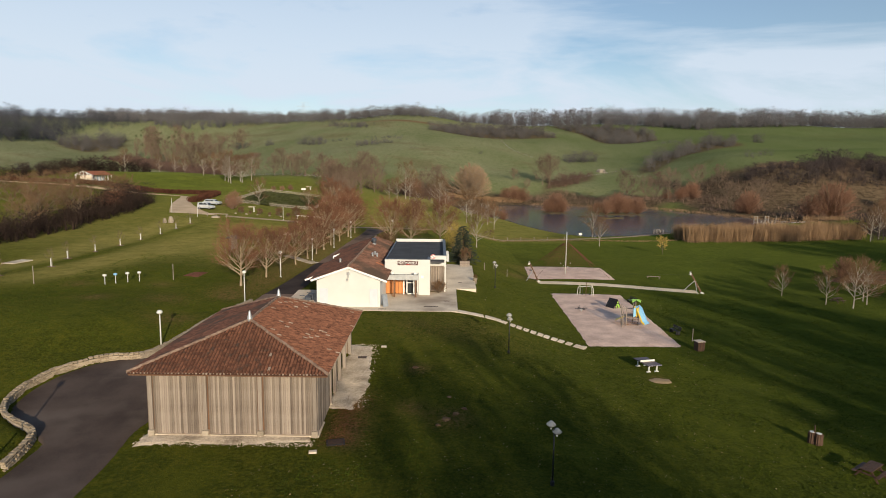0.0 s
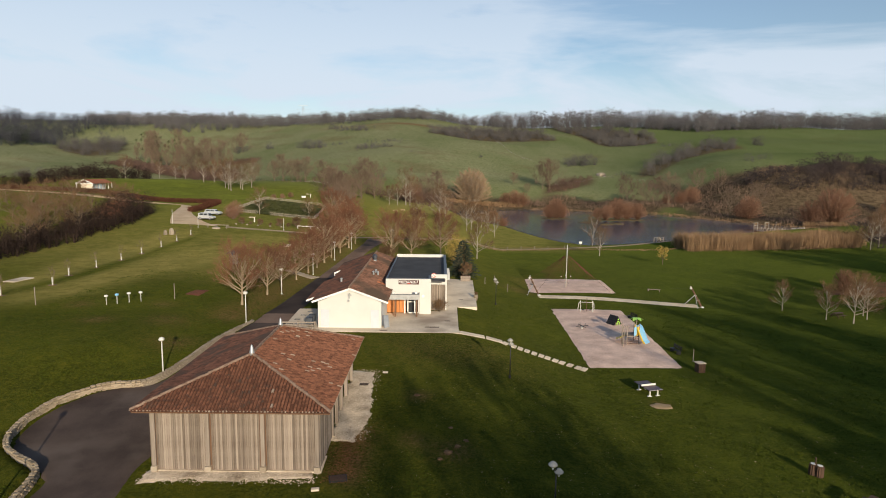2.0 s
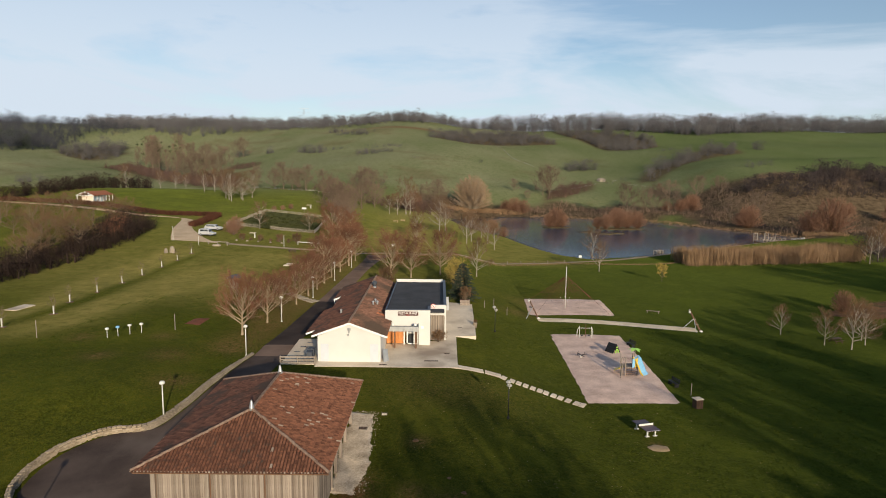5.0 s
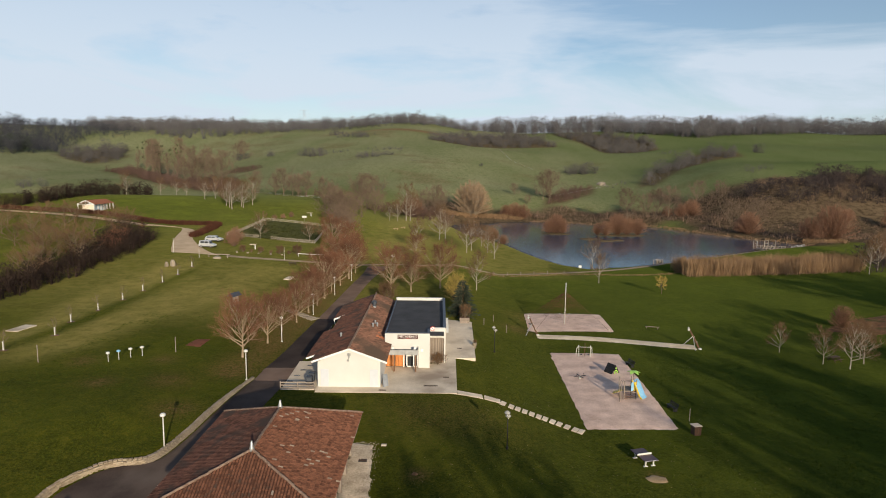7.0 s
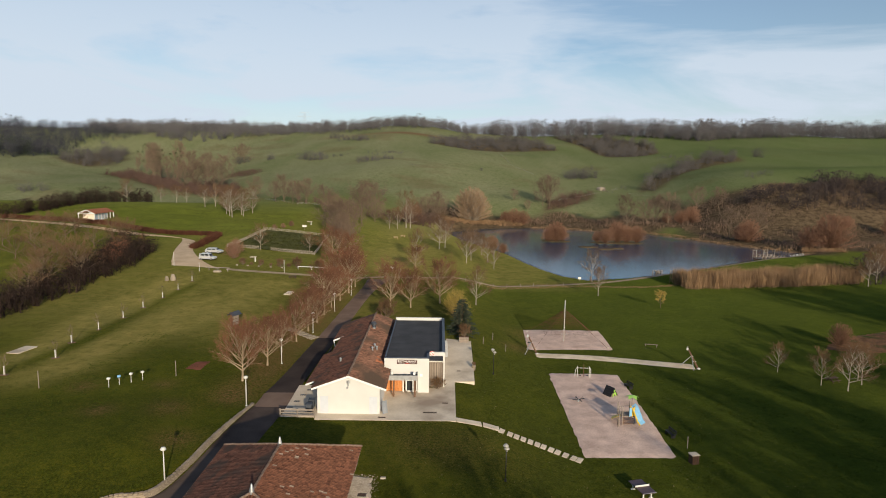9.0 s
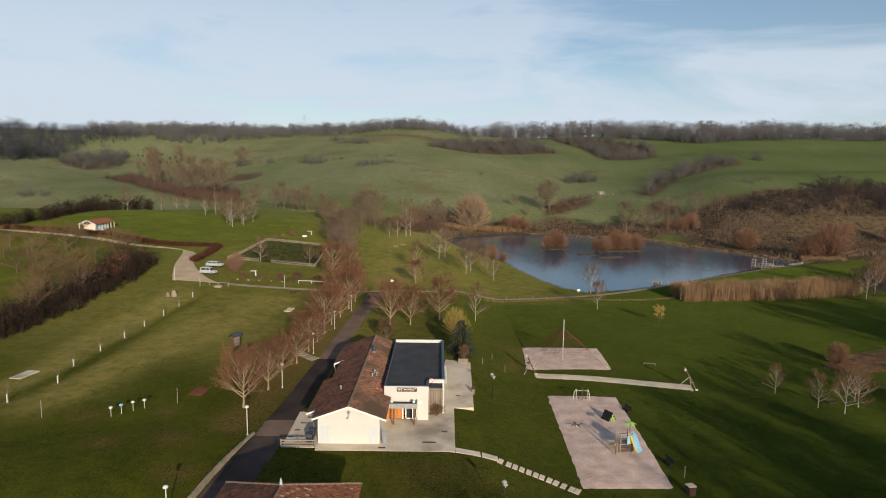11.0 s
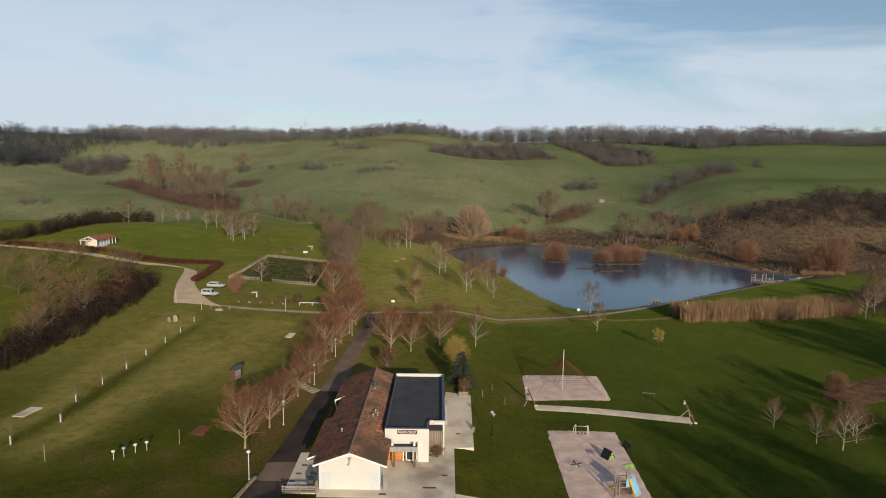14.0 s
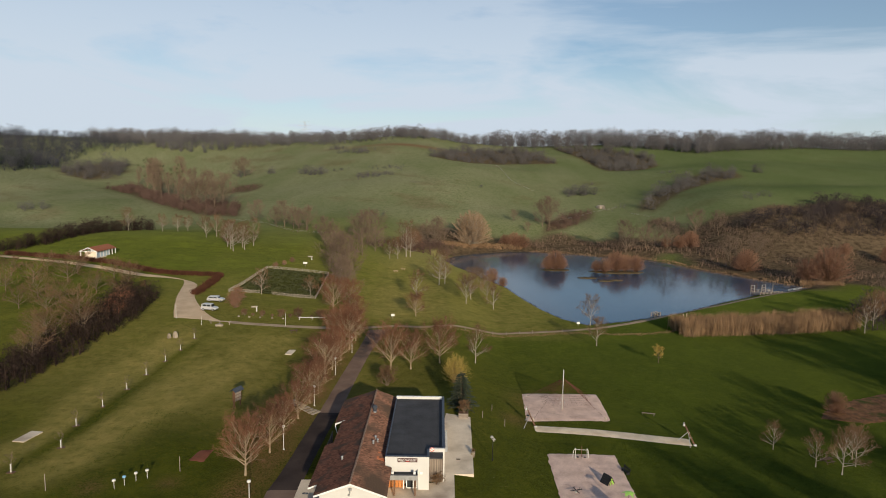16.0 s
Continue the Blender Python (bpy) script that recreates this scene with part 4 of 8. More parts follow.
Shape().add([(BX0, BY1, TZ - 0.5), (BX1, BY1, TZ - 0.5), (BX1, BY1, 6.3), (-10.1, BY1, 7.8), (BX0, BY1, 6.3), (BX0, BY1 + 0.3, TZ - 0.5), (BX1, BY1 + 0.3, TZ - 0.5), (BX1, BY1 + 0.3, 6.3), (-10.1, BY1 + 0.3, 7.8), (BX0, BY1 + 0.3, 6.3)],
            [(0, 1, 2, 3, 4), (9, 8, 7, 6, 5), (0, 5, 6, 1), (1, 6, 7, 2), (2, 7, 8, 3), (3, 8, 9, 4), (4, 9, 5, 0)]).part("back_gable_wall", M_RENDER, rest)
RG0, RG1 = Vector((-10.05, BY0 - 0.35, GZ)), Vector((-10.05, BY1 + 0.6, GZ))
SR = (GZ - 6.42) / (-5.55 + 10.05)           # slope of the roof
slopes = {
    "east": [(-5.55, BY0 - 0.35), (-5.55, 77.3), (-6.45, 77.3), (-6.45, BY1 + 0.6)],
    "west": [(-14.75, BY0 - 0.35), (-14.75, BY1 + 0.6)],
}


def on_roof(x, y):
    return Vector((x, y, GZ - SR * abs(x + 10.05)))


roof_plate([RG0, RG1, on_roof(-6.45, BY1 + 0.6), on_roof(-6.45, BY0 - 0.35)], rest, M_DECK)
roof_plate([on_roof(-6.5, BY0 - 0.35), on_roof(-6.5, 77.3), on_roof(-5.55, 77.3), on_roof(-5.55, BY0 - 0.35)], rest, M_DECK)
roof_plate([RG1, RG0, on_roof(-14.5, BY0 - 0.35), on_roof(-14.5, BY1 + 0.6)], rest, M_DECK)
roof_plate([on_roof(-14.4, 72.6), on_roof(-15.7, 72.6), on_roof(-15.7, 84.4), on_roof(-14.4, 84.4)], rest, M_DECK)
roof_plate([on_roof(-14.4, 92.0), on_roof(-15.6, 92.0), on_roof(-15.6, BY1 + 0.6), on_roof(-14.4, BY1 + 0.6)], rest, M_DECK)
ridge_row(RG0 + Vector((0, 0, 0.09)), RG1 + Vector((0, 0, 0.09)), rest, 0.14)
for x0, x1 in ((-5.5, -10.05), (-14.5, -10.05)):
    Shape().beam(on_roof(x0, BY0 - 0.37) - Vector((0, 0, 0.1)), on_roof(x1, BY0 - 0.37) - Vector((0, 0, 0.1)), 0.05, 0.22).part("verge_board", M_WHITE, rest, "white verge board")
Shape().beam(on_roof(-15.75, 72.6) - Vector((0, 0, 0.08)), on_roof(-14.4, 72.6) - Vector((0, 0, 0.08)), 0.06, 0.2).part("verge_board", M_WHITE, rest, "white verge board")
Shape().beam(on_roof(-15.65, 92.0) - Vector((0, 0, 0.05)), on_roof(-14.0, 92.0) - Vector((0, 0, 0.0)), 0.12, 0.22).part("verge_board", M_WHITE, rest, "white verge board")
Shape().beam(on_roof(-15.6, 91.9) - Vector((0, 0, 0.1)), on_roof(-15.3, 91.9) - Vector((0, 0, 1.6)), 0.1, 0.1).part("downpipe", M_WHITE, rest, "white downpipe")
roof_poses = []
U, V = Vector((0, 1, 0)), (RG0 - on_roof(-6, BY0 - 0.35)).normalized()
LE = (RG0 - on_roof(-6.45, BY0 - 0.35)).length
roof_poses += tiled_face(on_roof(-6.45, BY0 - 0.35), U, V, lambda a, b: b < LE - 0.15, int(31.9 / 0.225), int(LE / 0.33) + 1, gaps=0.006, jitter=0.9, seed=11)
roof_poses += tiled_face(on_roof(-5.55, BY0 - 0.35), U, V, lambda a, b: b < 0.9, int(7.3 / 0.225), 3, seed=12)
W = (RG0 - on_roof(-14.5, BY0 - 0.35)).normalized()
LW = (RG0 - on_roof(-14.5, BY0 - 0.35)).length
roof_poses += tiled_face(on_roof(-14.5, BY1 + 0.6), -U, W, lambda a, b: b < LW - 0.15, int(31.9 / 0.225), int(LW / 0.33) + 1, gaps=0.003, jitter=0.7, seed=13)
roof_poses += tiled_face(on_roof(-15.7, 84.4), -U, W, lambda a, b: b < 1.1, int(11.8 / 0.225), 4, seed=14)
roof_poses += tiled_face(on_roof(-15.6, BY1 + 0.6), -U, W, lambda a, b: b < 1.1, int(9.8 / 0.225), 4, seed=15)
fresh = [m for m in roof_poses if m.translation.x > -9.2 and 80.5 < m.translation.y < 92 and wave(m.translation.x * 0.35, m.translation.y, 0.9, 3) + wave(m.translation.x, m.translation.y, 3.1, 5) * 0.6 > 0.72]
fresh += [m for m in roof_poses if -7.6 < m.translation.x < -6.0 and 78.0 < m.translation.y < 80.2 and wave(m.translation.x, m.translation.y, 0.7, 2) > -0.1]
chosen = {id(m) for m in fresh}
new_tiles = new("replaced_tiles", stuff_mesh(joined(TILE_FAR, fresh), "replaced_tiles", M_TILE_NEW))
new_tiles.parent, new_tiles.matrix_parent_inverse = rest, rest.matrix_basis.inverted()
tagged(new_tiles, "patches of fresh orange tiles", kind="stuff")
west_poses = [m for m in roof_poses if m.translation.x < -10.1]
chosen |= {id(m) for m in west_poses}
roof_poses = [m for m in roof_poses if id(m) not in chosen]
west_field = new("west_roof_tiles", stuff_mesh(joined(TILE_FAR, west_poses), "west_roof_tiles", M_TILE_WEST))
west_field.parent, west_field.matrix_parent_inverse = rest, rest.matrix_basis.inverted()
tagged(west_field, "darker barrel tiles on the west slope", kind="stuff")
field = new("roof_tiles", stuff_mesh(joined(TILE_FAR, roof_poses), "roof_tiles", M_TILE_OLD))
field.parent, field.matrix_parent_inverse = rest, rest.matrix_basis.inverted()
tagged(field, "weathered red-brown barrel tiles with slipped pieces", kind="stuff")

# ---- restaurant: white annex with a flat roof ----
AX0, AX1, AY0, AY1, AZ = -6.45, -0.55, 77.6, 99.0, 7.85
Shape().box(-2.05, AX1, AY0, AY0 + 0.3, TZ - 0.6, AZ).part("front_wall", M_RENDER, rest, "cream white rendered front wall")
Shape().box(AX0, -2.05, AY0, AY0 + 0.3, 5.6, AZ).part("front_wall", M_RENDER, rest, "cream white rendered front wall")
Shape().box(AX1 - 0.3, AX1, AY0 + 0.3, 79.6, TZ - 0.5, AZ).part("side_wall", M_RENDER, rest)
Shape().box(AX1, 1.5, 79.6, 79.9, 6.75, 8.1).part("sign_wall", M_RENDER, rest, "white rendered step above the slatted wall")
Shape().box(1.25, 1.55, 79.9, AY1, TZ - 0.4, 7.97).part("side_wall", M_RENDER, rest)
Shape().box(AX0, 1.55, AY1, AY1 + 0.3, TZ - 0.4, 7.98).part("back_parapet", M_RENDER, rest, "white rendered parapet")
Shape().box(AX0 + 0.1, 1.3, AY0 + 0.25, AY1, 7.45, 7.6).part("flat_roof", M_ROOF, rest, "dark grey roofing membrane")
for k in range(1, 9):
    Shape().box(-5.9 + k * 0.8, -5.9 + k * 0.8 + 0.05, AY0 + 0.5, AY1 - 0.1, 7.6, 7.625).part("roof_seam", M_ROOF, rest)
Shape().box(AX0, AX1 + 0.03, AY0 - 0.04, AY0 + 0.34, AZ, AZ + 0.06).part("coping", M_DARKMETAL, rest, "dark metal coping")
Shape().box(AX1 - 0.34, AX1 + 0.03, AY0 + 0.34, 79.9, AZ, AZ + 0.06).part("coping", M_DARKMETAL, rest)
Shape().box(1.2, 1.6, 79.95, AY1 - 0.06, 7.97, 8.04).part("coping", M_DARKMETAL, rest)
Shape().box(AX0, 1.2, AY1 - 0.05, AY1 + 0.35, 7.98, 8.04).part("coping", M_WHITE, rest)
Shape().box(AX0 - 0.05, AX0 + 0.12, AY0 + 0.3, AY1, 7.3, 7.75).part("flashing", M_DARKMETAL, rest)
Shape().box(AX1, 1.25, 80.2, 80.4, TZ - 0.3, 6.75).part("recess_wall", M_TIMBER, rest)
slat_mesh = Shape().box(-0.05, 0.05, -0.02, 0.02, 0, 3.4).mesh("slat", M_TIMBER)
for k in range(15):
    piece("slat", slat_mesh, Matrix.Translation((-0.45 + 0.125 * k, 79.75, TZ + 0.05)), rest)
Shape().box(AX0, -2.05, 79.3, 79.5, TZ - 0.3, 5.7).part("entrance_wall", M_RENDER, rest)
panel_mesh = Shape().box(-0.19, 0.19, -0.03, 0.03, 0, 2.35).mesh("wood_panel", M_ORANGE)
for k in range(6):
    piece("wood_panel", panel_mesh, Matrix.Translation((-6.1 + 0.41 * k, 78.0, TZ + 0.1)), rest)
door = Shape()
for x0, x1, z0, z1 in ((-3.65, -3.5, 0.03, 2.45), (-2.72, -2.6, 0.03, 2.45), (-2.22, -2.08, 0.03, 2.45), (-3.65, -2.08, 2.3, 2.45), (-3.65, -2.08, 0.03, 0.16), (-3.5, -2.72, 1.5, 1.6)):
    door.box(x0, x1, 77.9, 78.0, TZ + z0, TZ + z1)
door_ob = door.part("entrance_door", M_WHITE, rest, "white framed glazed door")
Shape().box(-3.6, -2.1, 77.95, 77.97, TZ + 0.1, TZ + 2.4).part("pane", M_GLASS, door_ob, "dark glass")
Shape().box(-4.05, -3.9, 77.85, 78.05, TZ, TZ + 2.45).part("door_jamb", M_WHITE, rest)
Shape().box(-6.3, -2.05, 75.9, 79.4, 5.55, 5.7).part("canopy_deck", M_ROOF, rest)
Shape().box(-6.3, -2.05, 75.85, 75.93, 5.45, 6.1).part("canopy_fascia", M_ZINC, rest, "grey ribbed metal canopy fascia")
Shape().box(-2.1, -2.02, 75.93, 77.6, 5.45, 6.1).part("canopy_fascia", M_ZINC, rest)
Shape().box(-6.3, -2.05, 75.85, 76.05, 6.1, 6.16).part("canopy_edge", M_DARKMETAL, rest)
for k in range(26):
    Shape().box(-6.25 + 0.165 * k, -6.2 + 0.165 * k, 75.82, 75.86, 5.45, 6.02).part("rib", M_ZINC, rest)
for cxp in (-5.1, -2.35):
    Shape().box(cxp - 0.1, cxp + 0.1, 76.0, 76.2, TZ, 5.5).part("canopy_post", M_BROWN, rest, "dark timber post")
for cxp in (-5.35, -2.45):
    Shape().box(cxp - 0.16, cxp + 0.16, 76.2, 76.45, 6.0, 6.4).part("spotlight", M_WHITE, rest, "white floodlight", bevel=0.04)
# gable doors, lamp, fittings
M_DOOR = material("pale_grey_paint", (0.52, 0.55, 0.60), (0.58, 0.61, 0.66), 2, 30, 0.5, bump=0.05)
for x0 in (-13.5, -7.6):
    Shape().box(x0, x0 + 0.95, BY0 - 0.035, BY0, TZ + 0.05, TZ + 2.2).part("shutter_door", M_DOOR, rest, "pale grey flush door", bevel=0.01)
Shape().box(-10.3, -9.85, BY0 - 0.12, BY0, 7.05, 7.35).box(-10.12, -10.02, BY0 - 0.3, BY0, 6.75, 7.4).box(-10.3, -10.1, BY0 - 0.25, BY0 - 0.05, 6.4, 6.6).part("wall_lamp", M_ZINC, rest, "grey gable floodlight and bell")
Shape().box(-1.75, -1.4, AY0 - 0.05, AY0, 5.4, 5.75).part("wall_box", M_WHITE, rest)
vent = Shape().box(-9.75, -9.15, 92.6, 93.2, 7.6, 8.05)
vent.lathe((-9.45, 92.9, 8.05), [(0.22, 0), (0.22, 0.25), (0.36, 0.3), (0.38, 0.62), (0.22, 0.8), (0.08, 0.86)], 12)
vent.part("roof_vent", M_DARKMETAL, rest, "round dark roof ventilator")
Shape().box(-9.6, -9.2, 92.2, 92.6, 7.85, 8.05).part("flashing", M_ZINC, rest)
for vx, vy in ((-8.35, 83.6), (-8.0, 82.9), (-8.5, 81.9), (-12.2, 77.5)):
    Shape().tube(on_roof(vx, vy), on_roof(vx, vy) + Vector((0, 0, 0.5)), 0.12, n=8).tube(on_roof(vx, vy) + Vector((0, 0, 0.5)), on_roof(vx, vy) + Vector((0, 0, 0.62)), 0.18, 0.1, n=8).part("flue", M_ZINC, rest, "small metal flue")
for k in range(7):
    Shape().box(1.6, 1.95, 80.5 + k * 0.9, 80.62 + k * 0.9, 7.2, 7.9).part("bracket", M_ZINC, rest)
# sign
sign = thing("restaurant_sign", "dark framed sign board with white lettering above the entrance", "sign", (-3.45, 77.56, 7.15))
Shape().box(-4.78, -2.12, 77.50, 77.57, 7.12, 7.68).part("board", material("maroon_board", (0.06, 0.02, 0.018), (0.09, 0.03, 0.025), 3, 20, 0.5, bump=0), sign, bevel=0.01)
txt = bpy.data.curves.new("lettering", "FONT")
txt.body, txt.size, txt.extrude, txt.align_x = "RESTAURANT", 0.40, 0.006, "CENTER"
text_ob = new("lettering", txt)
bpy.context.view_layer.update()
me_txt = bpy.data.meshes.new_from_object(text_ob)
bpy.data.objects.remove(text_ob)
me_txt.materials.append(M_WHITE)
piece("lettering", me_txt, pose(-3.45, 77.49, 7.33, 90, 0, 0), sign)
for bx0, bx1 in ((-4.5, -3.75), (-3.15, -2.4)):
    Shape().box(bx0, bx1, 77.485, 77.5, 7.23, 7.25).part("rule", M_WHITE, sign)
Shape().box(-3.65, -3.25, 77.485, 77.5, 7.19, 7.27).part("rule", M_PLASTIC["red"], sign)
disc = thing("no_smoking_sign", "round white prohibition sign with a red ring", "sign", (0.3, 79.58, 7.9))
Shape().tube((-0.2, 79.56, 8.0), (-0.2, 79.60, 8.0), 0.30, n=20).part("plate", M_WHITE, disc)
ringm = Shape()
for k in range(20):
    a0, a1 = k * math.pi / 10, (k + 1) * math.pi / 10
    ringm.beam((-0.2 + 0.28 * math.cos(a0), 79.545, 8.0 + 0.28 * math.sin(a0)), (-0.2 + 0.28 * math.cos(a1), 79.545, 8.0 + 0.28 * math.sin(a1)), 0.02, 0.07)
ringm.beam((-0.38, 79.545, 8.2), (-0.02, 79.545, 7.8), 0.02, 0.07)
ringm.part("ring", M_PLASTIC["red"], disc)

# ---- terrace ----
terrace = Shape().prism([(-13.9, 68.5), (2.85, 68.5), (3.0, 81.9), (5.8, 82.1), (6.3, 102.3), (2.0, 103.8), (1.6, 99.2), (1.6, 79.9), (-6.4, 78.0), (-6.4, 70.3), (-13.9, 70.3)], TZ - 1.4, TZ + 0.02)
tagged(terrace.part("terrace", M_CONCRETE), "pale concrete terrace round the restaurant", "terrace", kind="structure")
side_t = Shape().prism([(-18.0, 69.2), (-13.9, 69.2), (-13.9, 80.0), (-18.2, 79.8)], TZ - 0.9, TZ + 0.05)
tagged(side_t.part("side_terrace", M_CONCRETE), "pale concrete delivery terrace", "terrace", kind="structure")
for gx, gy, gl in ((-6.0, 69.3, 0.9), (-0.3, 70.9, 1.7), (1.6, 74.0, 0.7), (3.7, 86.5, 0.6)):
    g = thing("drain_grate", "dark iron drain grate set in the terrace", "drain", (gx, gy, TZ + 0.02), "terrace drains")
    Shape().box(gx - gl / 2, gx + gl / 2, gy - 0.16, gy + 0.16, TZ + 0.0, TZ + 0.03).part("frame", M_DARKBROWN, g)
    for k in range(max(3, int(gl / 0.15))):
        bx = gx - gl / 2 + 0.06 + k * (gl - 0.12) / max(2, int(gl / 0.15) - 1)
        Shape().box(bx - 0.02, bx + 0.02, gy - 0.15, gy + 0.15, TZ + 0.03, TZ + 0.042).part("bar", M_DARKBROWN, g)


# ---- bare trees ----
def grow(seed, tall, bole, reach, limbs=9, lift=0.35, radius=0.14, fan=(6, 6, 5), stems=1, twig=0.55, width=0.014, splay=0.45, spread=1.0):
    """A leafless tree: stems, limbs and branches as tapered tubes, twigs as slim blades. Returns wood and twigs."""
    rnd = random.Random(seed)
    wood, twigs = Shape(), Shape()

    def turned(d, angle, around):
        s = d.orthogonal().normalized()
        u = d.cross(s)
        return (d * math.cos(angle) + (s * math.cos(around) + u * math.sin(around)) * math.sin(angle)).normalized()

    def blade(p, d, length, w):
        s = turned(d, math.pi / 2, rnd.uniform(0, 6.3))
        q = p + d * length
        twigs.add([p - s * w, p + s * w, q], [(0, 1, 2)])

    def branch(p, d, length, r, level):
        n = (4, 3, 2, 2)[level]
        kids = fan[level - 1] if level else 0
        pts = [p]
        for i in range(n):
            d = (d + Vector((rnd.uniform(-1, 1), rnd.uniform(-1, 1), rnd.uniform(-0.6, 1))) * 0.16 + Vector((0, 0, lift * 0.35))).normalized()
            pts.append(pts[-1] + d * length / n)
        for i in range(n):
            a, b = r * (1 - 0.8 * i / n), r * (1 - 0.8 * (i + 1) / n)
            if level <= 2:
                wood.tube(pts[i], pts[i + 1], a, b, (6, 5, 3)[level], False)
            else:
                blade(pts[i], pts[i + 1] - pts[i], 1.2, max(a, width))
        for k in range(kids):
            t = 0.25 + 0.75 * (k + rnd.random()) / kids
            i = min(n - 1, int(t * n))
            q = pts[i].lerp(pts[i + 1], t * n - i)
            dd = turned((pts[i + 1] - pts[i]).normalized(), rnd.uniform(0.45, 0.95), rnd.uniform(0, 6.3))
            dd = (dd + Vector((0, 0, lift * 0.5))).normalized()
            if level < 3:
                branch(q, dd, length * rnd.uniform(0.38, 0.6) * (1.15 - 0.5 * t), r * (1 - 0.75 * t) * 0.6, level + 1)
        if level == 3:
            for k in range(fan[2]):
                t = rnd.random()
                q = pts[0].lerp(pts[-1], t)
                blade(q, turned(d, rnd.uniform(0.3, 0.9), rnd.uniform(0, 6.3)) * 1.0, twig * rnd.uniform(0.5, 1.2), width)

    for s in range(stems):
        lean = turned(Vector((0, 0, 1)), 0.0 if stems == 1 else rnd.uniform(0.08, splay), s * 6.283 / stems + rnd.uniform(-0.3, 0.3))
        p, d, n = Vector((0, 0, -0.15)) + (Vector((lean.x, lean.y, 0)) * 0.5 if stems > 1 else Vector()), lean, 6
        pts = [p]
        for i in range(n):
            d = (d + Vector((rnd.uniform(-1, 1), rnd.uniform(-1, 1), 0)) * 0.05).normalized()
            pts.append(pts[-1] + d * (tall * 0.8 + 0.15) / n)
        for i in range(n):
            wood.tube(pts[i], pts[i + 1], radius * (1.25 if i == 0 else 1 - 0.85 * i / n), radius * (1 - 0.85 * (i + 1) / n), 7, False)
        lo = bole / tall
        for k in range(limbs):
            t = lo + (0.97 - lo) * (k / limbs) ** 1.1
            f = min(n - 1, int(t * n))
            q = pts[f].lerp(pts[f + 1], t * n - f)
            u = (t - lo) / (1 - lo)
            size = reach * (0.42 + 0.72 * math.sin(math.pi * (0.30 + 0.62 * u))) * rnd.uniform(0.8, 1.15)
            dd = turned(d, spread * rnd.uniform(0.75, 1.15) * (1.22 - 0.66 * u), k * 2.4 + rnd.uniform(-0.4, 0.4))
            branch(q, dd, size, radius * (1 - 0.85 * t) * 0.62 + 0.012, 1)
    return wood, twigs


def dome(seed, tall, radius, stems, twigs_each, width=0.012, twig=0.6, thick=0.05):
    """A rounded crown of many ascending stems from one stool, fuzzy with twigs towards its surface."""
    rnd = random.Random(seed)
    wood, twigs = Shape(), Shape()
    for k in range(stems):
        a, u = k * 2.39996 + rnd.uniform(-0.3, 0.3), ((k + 0.5) / stems) ** 0.43
        r = radius * u * (1 + 0.12 * math.sin(3 * a + seed)) * rnd.uniform(0.88, 1.06)
        h = tall * math.sqrt(max(0.03, 1 - 0.98 * u * u)) * rnd.uniform(0.88, 1.04)
        out = Vector((math.cos(a), math.sin(a), 0))
        p0 = out * (radius * 0.10 * rnd.random()) + Vector((0, 0, -0.15))
        p1 = out * (r * 0.48) + Vector((rnd.uniform(-0.05, 0.05) * radius, rnd.uniform(-0.05, 0.05) * radius, h * 0.55))
        p2 = out * r + Vector((0, 0, h))
        wood.tube(p0, p1, thick, thick * 0.6, 4, False).tube(p1, p2, thick * 0.6, thick * 0.15, 3, False)
        for j in range(twigs_each):
            t = 0.22 + 0.78 * rnd.random() ** 0.7
            q = p0.lerp(p1, t * 2) if t < 0.5 else p1.lerp(p2, t * 2 - 1)
            d = ((p2 - p1).normalized() * 0.8 + Vector((rnd.gauss(0, 0.55), rnd.gauss(0, 0.55), rnd.gauss(0.1, 0.5)))).normalized()
            s = d.orthogonal().normalized()
            s = (s * math.cos(j) + d.cross(s) * math.sin(j)) * width
            twigs.add([q - s, q + s, q + d * twig * rnd.uniform(0.5, 1.3)], [(0, 1, 2)])
    return wood, twigs


def tree_kind(name, label, bark, twig_m, category="tree", group="", maker=grow, **shape):
    """Builds one tree of a kind at the origin; plant() copies it."""
    wood, twigs = maker(**shape)
    t = thing(name, label, category, (0, 0, 0), group)
    for part_name, s, m in (("trunk", wood, bark), ("crown", twigs, twig_m)):
        ob = new(part_name, stuff_mesh(s, part_name, m))
        ob.parent = t
    return t


used_kinds = set()


def plant(kind, x, y, size=1.0, turn=0.0, sink=0.05, z=None, label="", wide=1.0):
    z = float(height(x, y)) if z is None else z
    m = pose(x, y, z - sink, 0, 0, turn) @ Matrix.Diagonal((size * wide, size * wide, size, 1))
    if kind.name in used_kinds:
        t = copy_thing(kind, m)
    else:
        used_kinds.add(kind.name)
        t = kind
        t.matrix_basis = m
    return tagged(t, label)


AVENUE = [tree_kind("avenue_tree", "bare round-crowned avenue tree with russet brown twigs", M_LICHEN_BARK, M_RED_TWIG, group="avenue trees", seed=s, tall=6.9, bole=1.7, reach=3.7, limbs=22, lift=0.22, radius=0.155, fan=(9, 8, 6), width=0.0078, twig=0.6, spread=0.92) for s in (1, 2, 3)]
SMALL = [tree_kind("young_tree", "slender bare young tree on the lawn", M_PALE_BARK, M_TWIG, group="lawn trees", seed=s, tall=5.8, bole=1.5, reach=2.3, limbs=13, lift=0.34, radius=0.075, fan=(7, 5, 5), width=0.010) for s in (11, 12)]
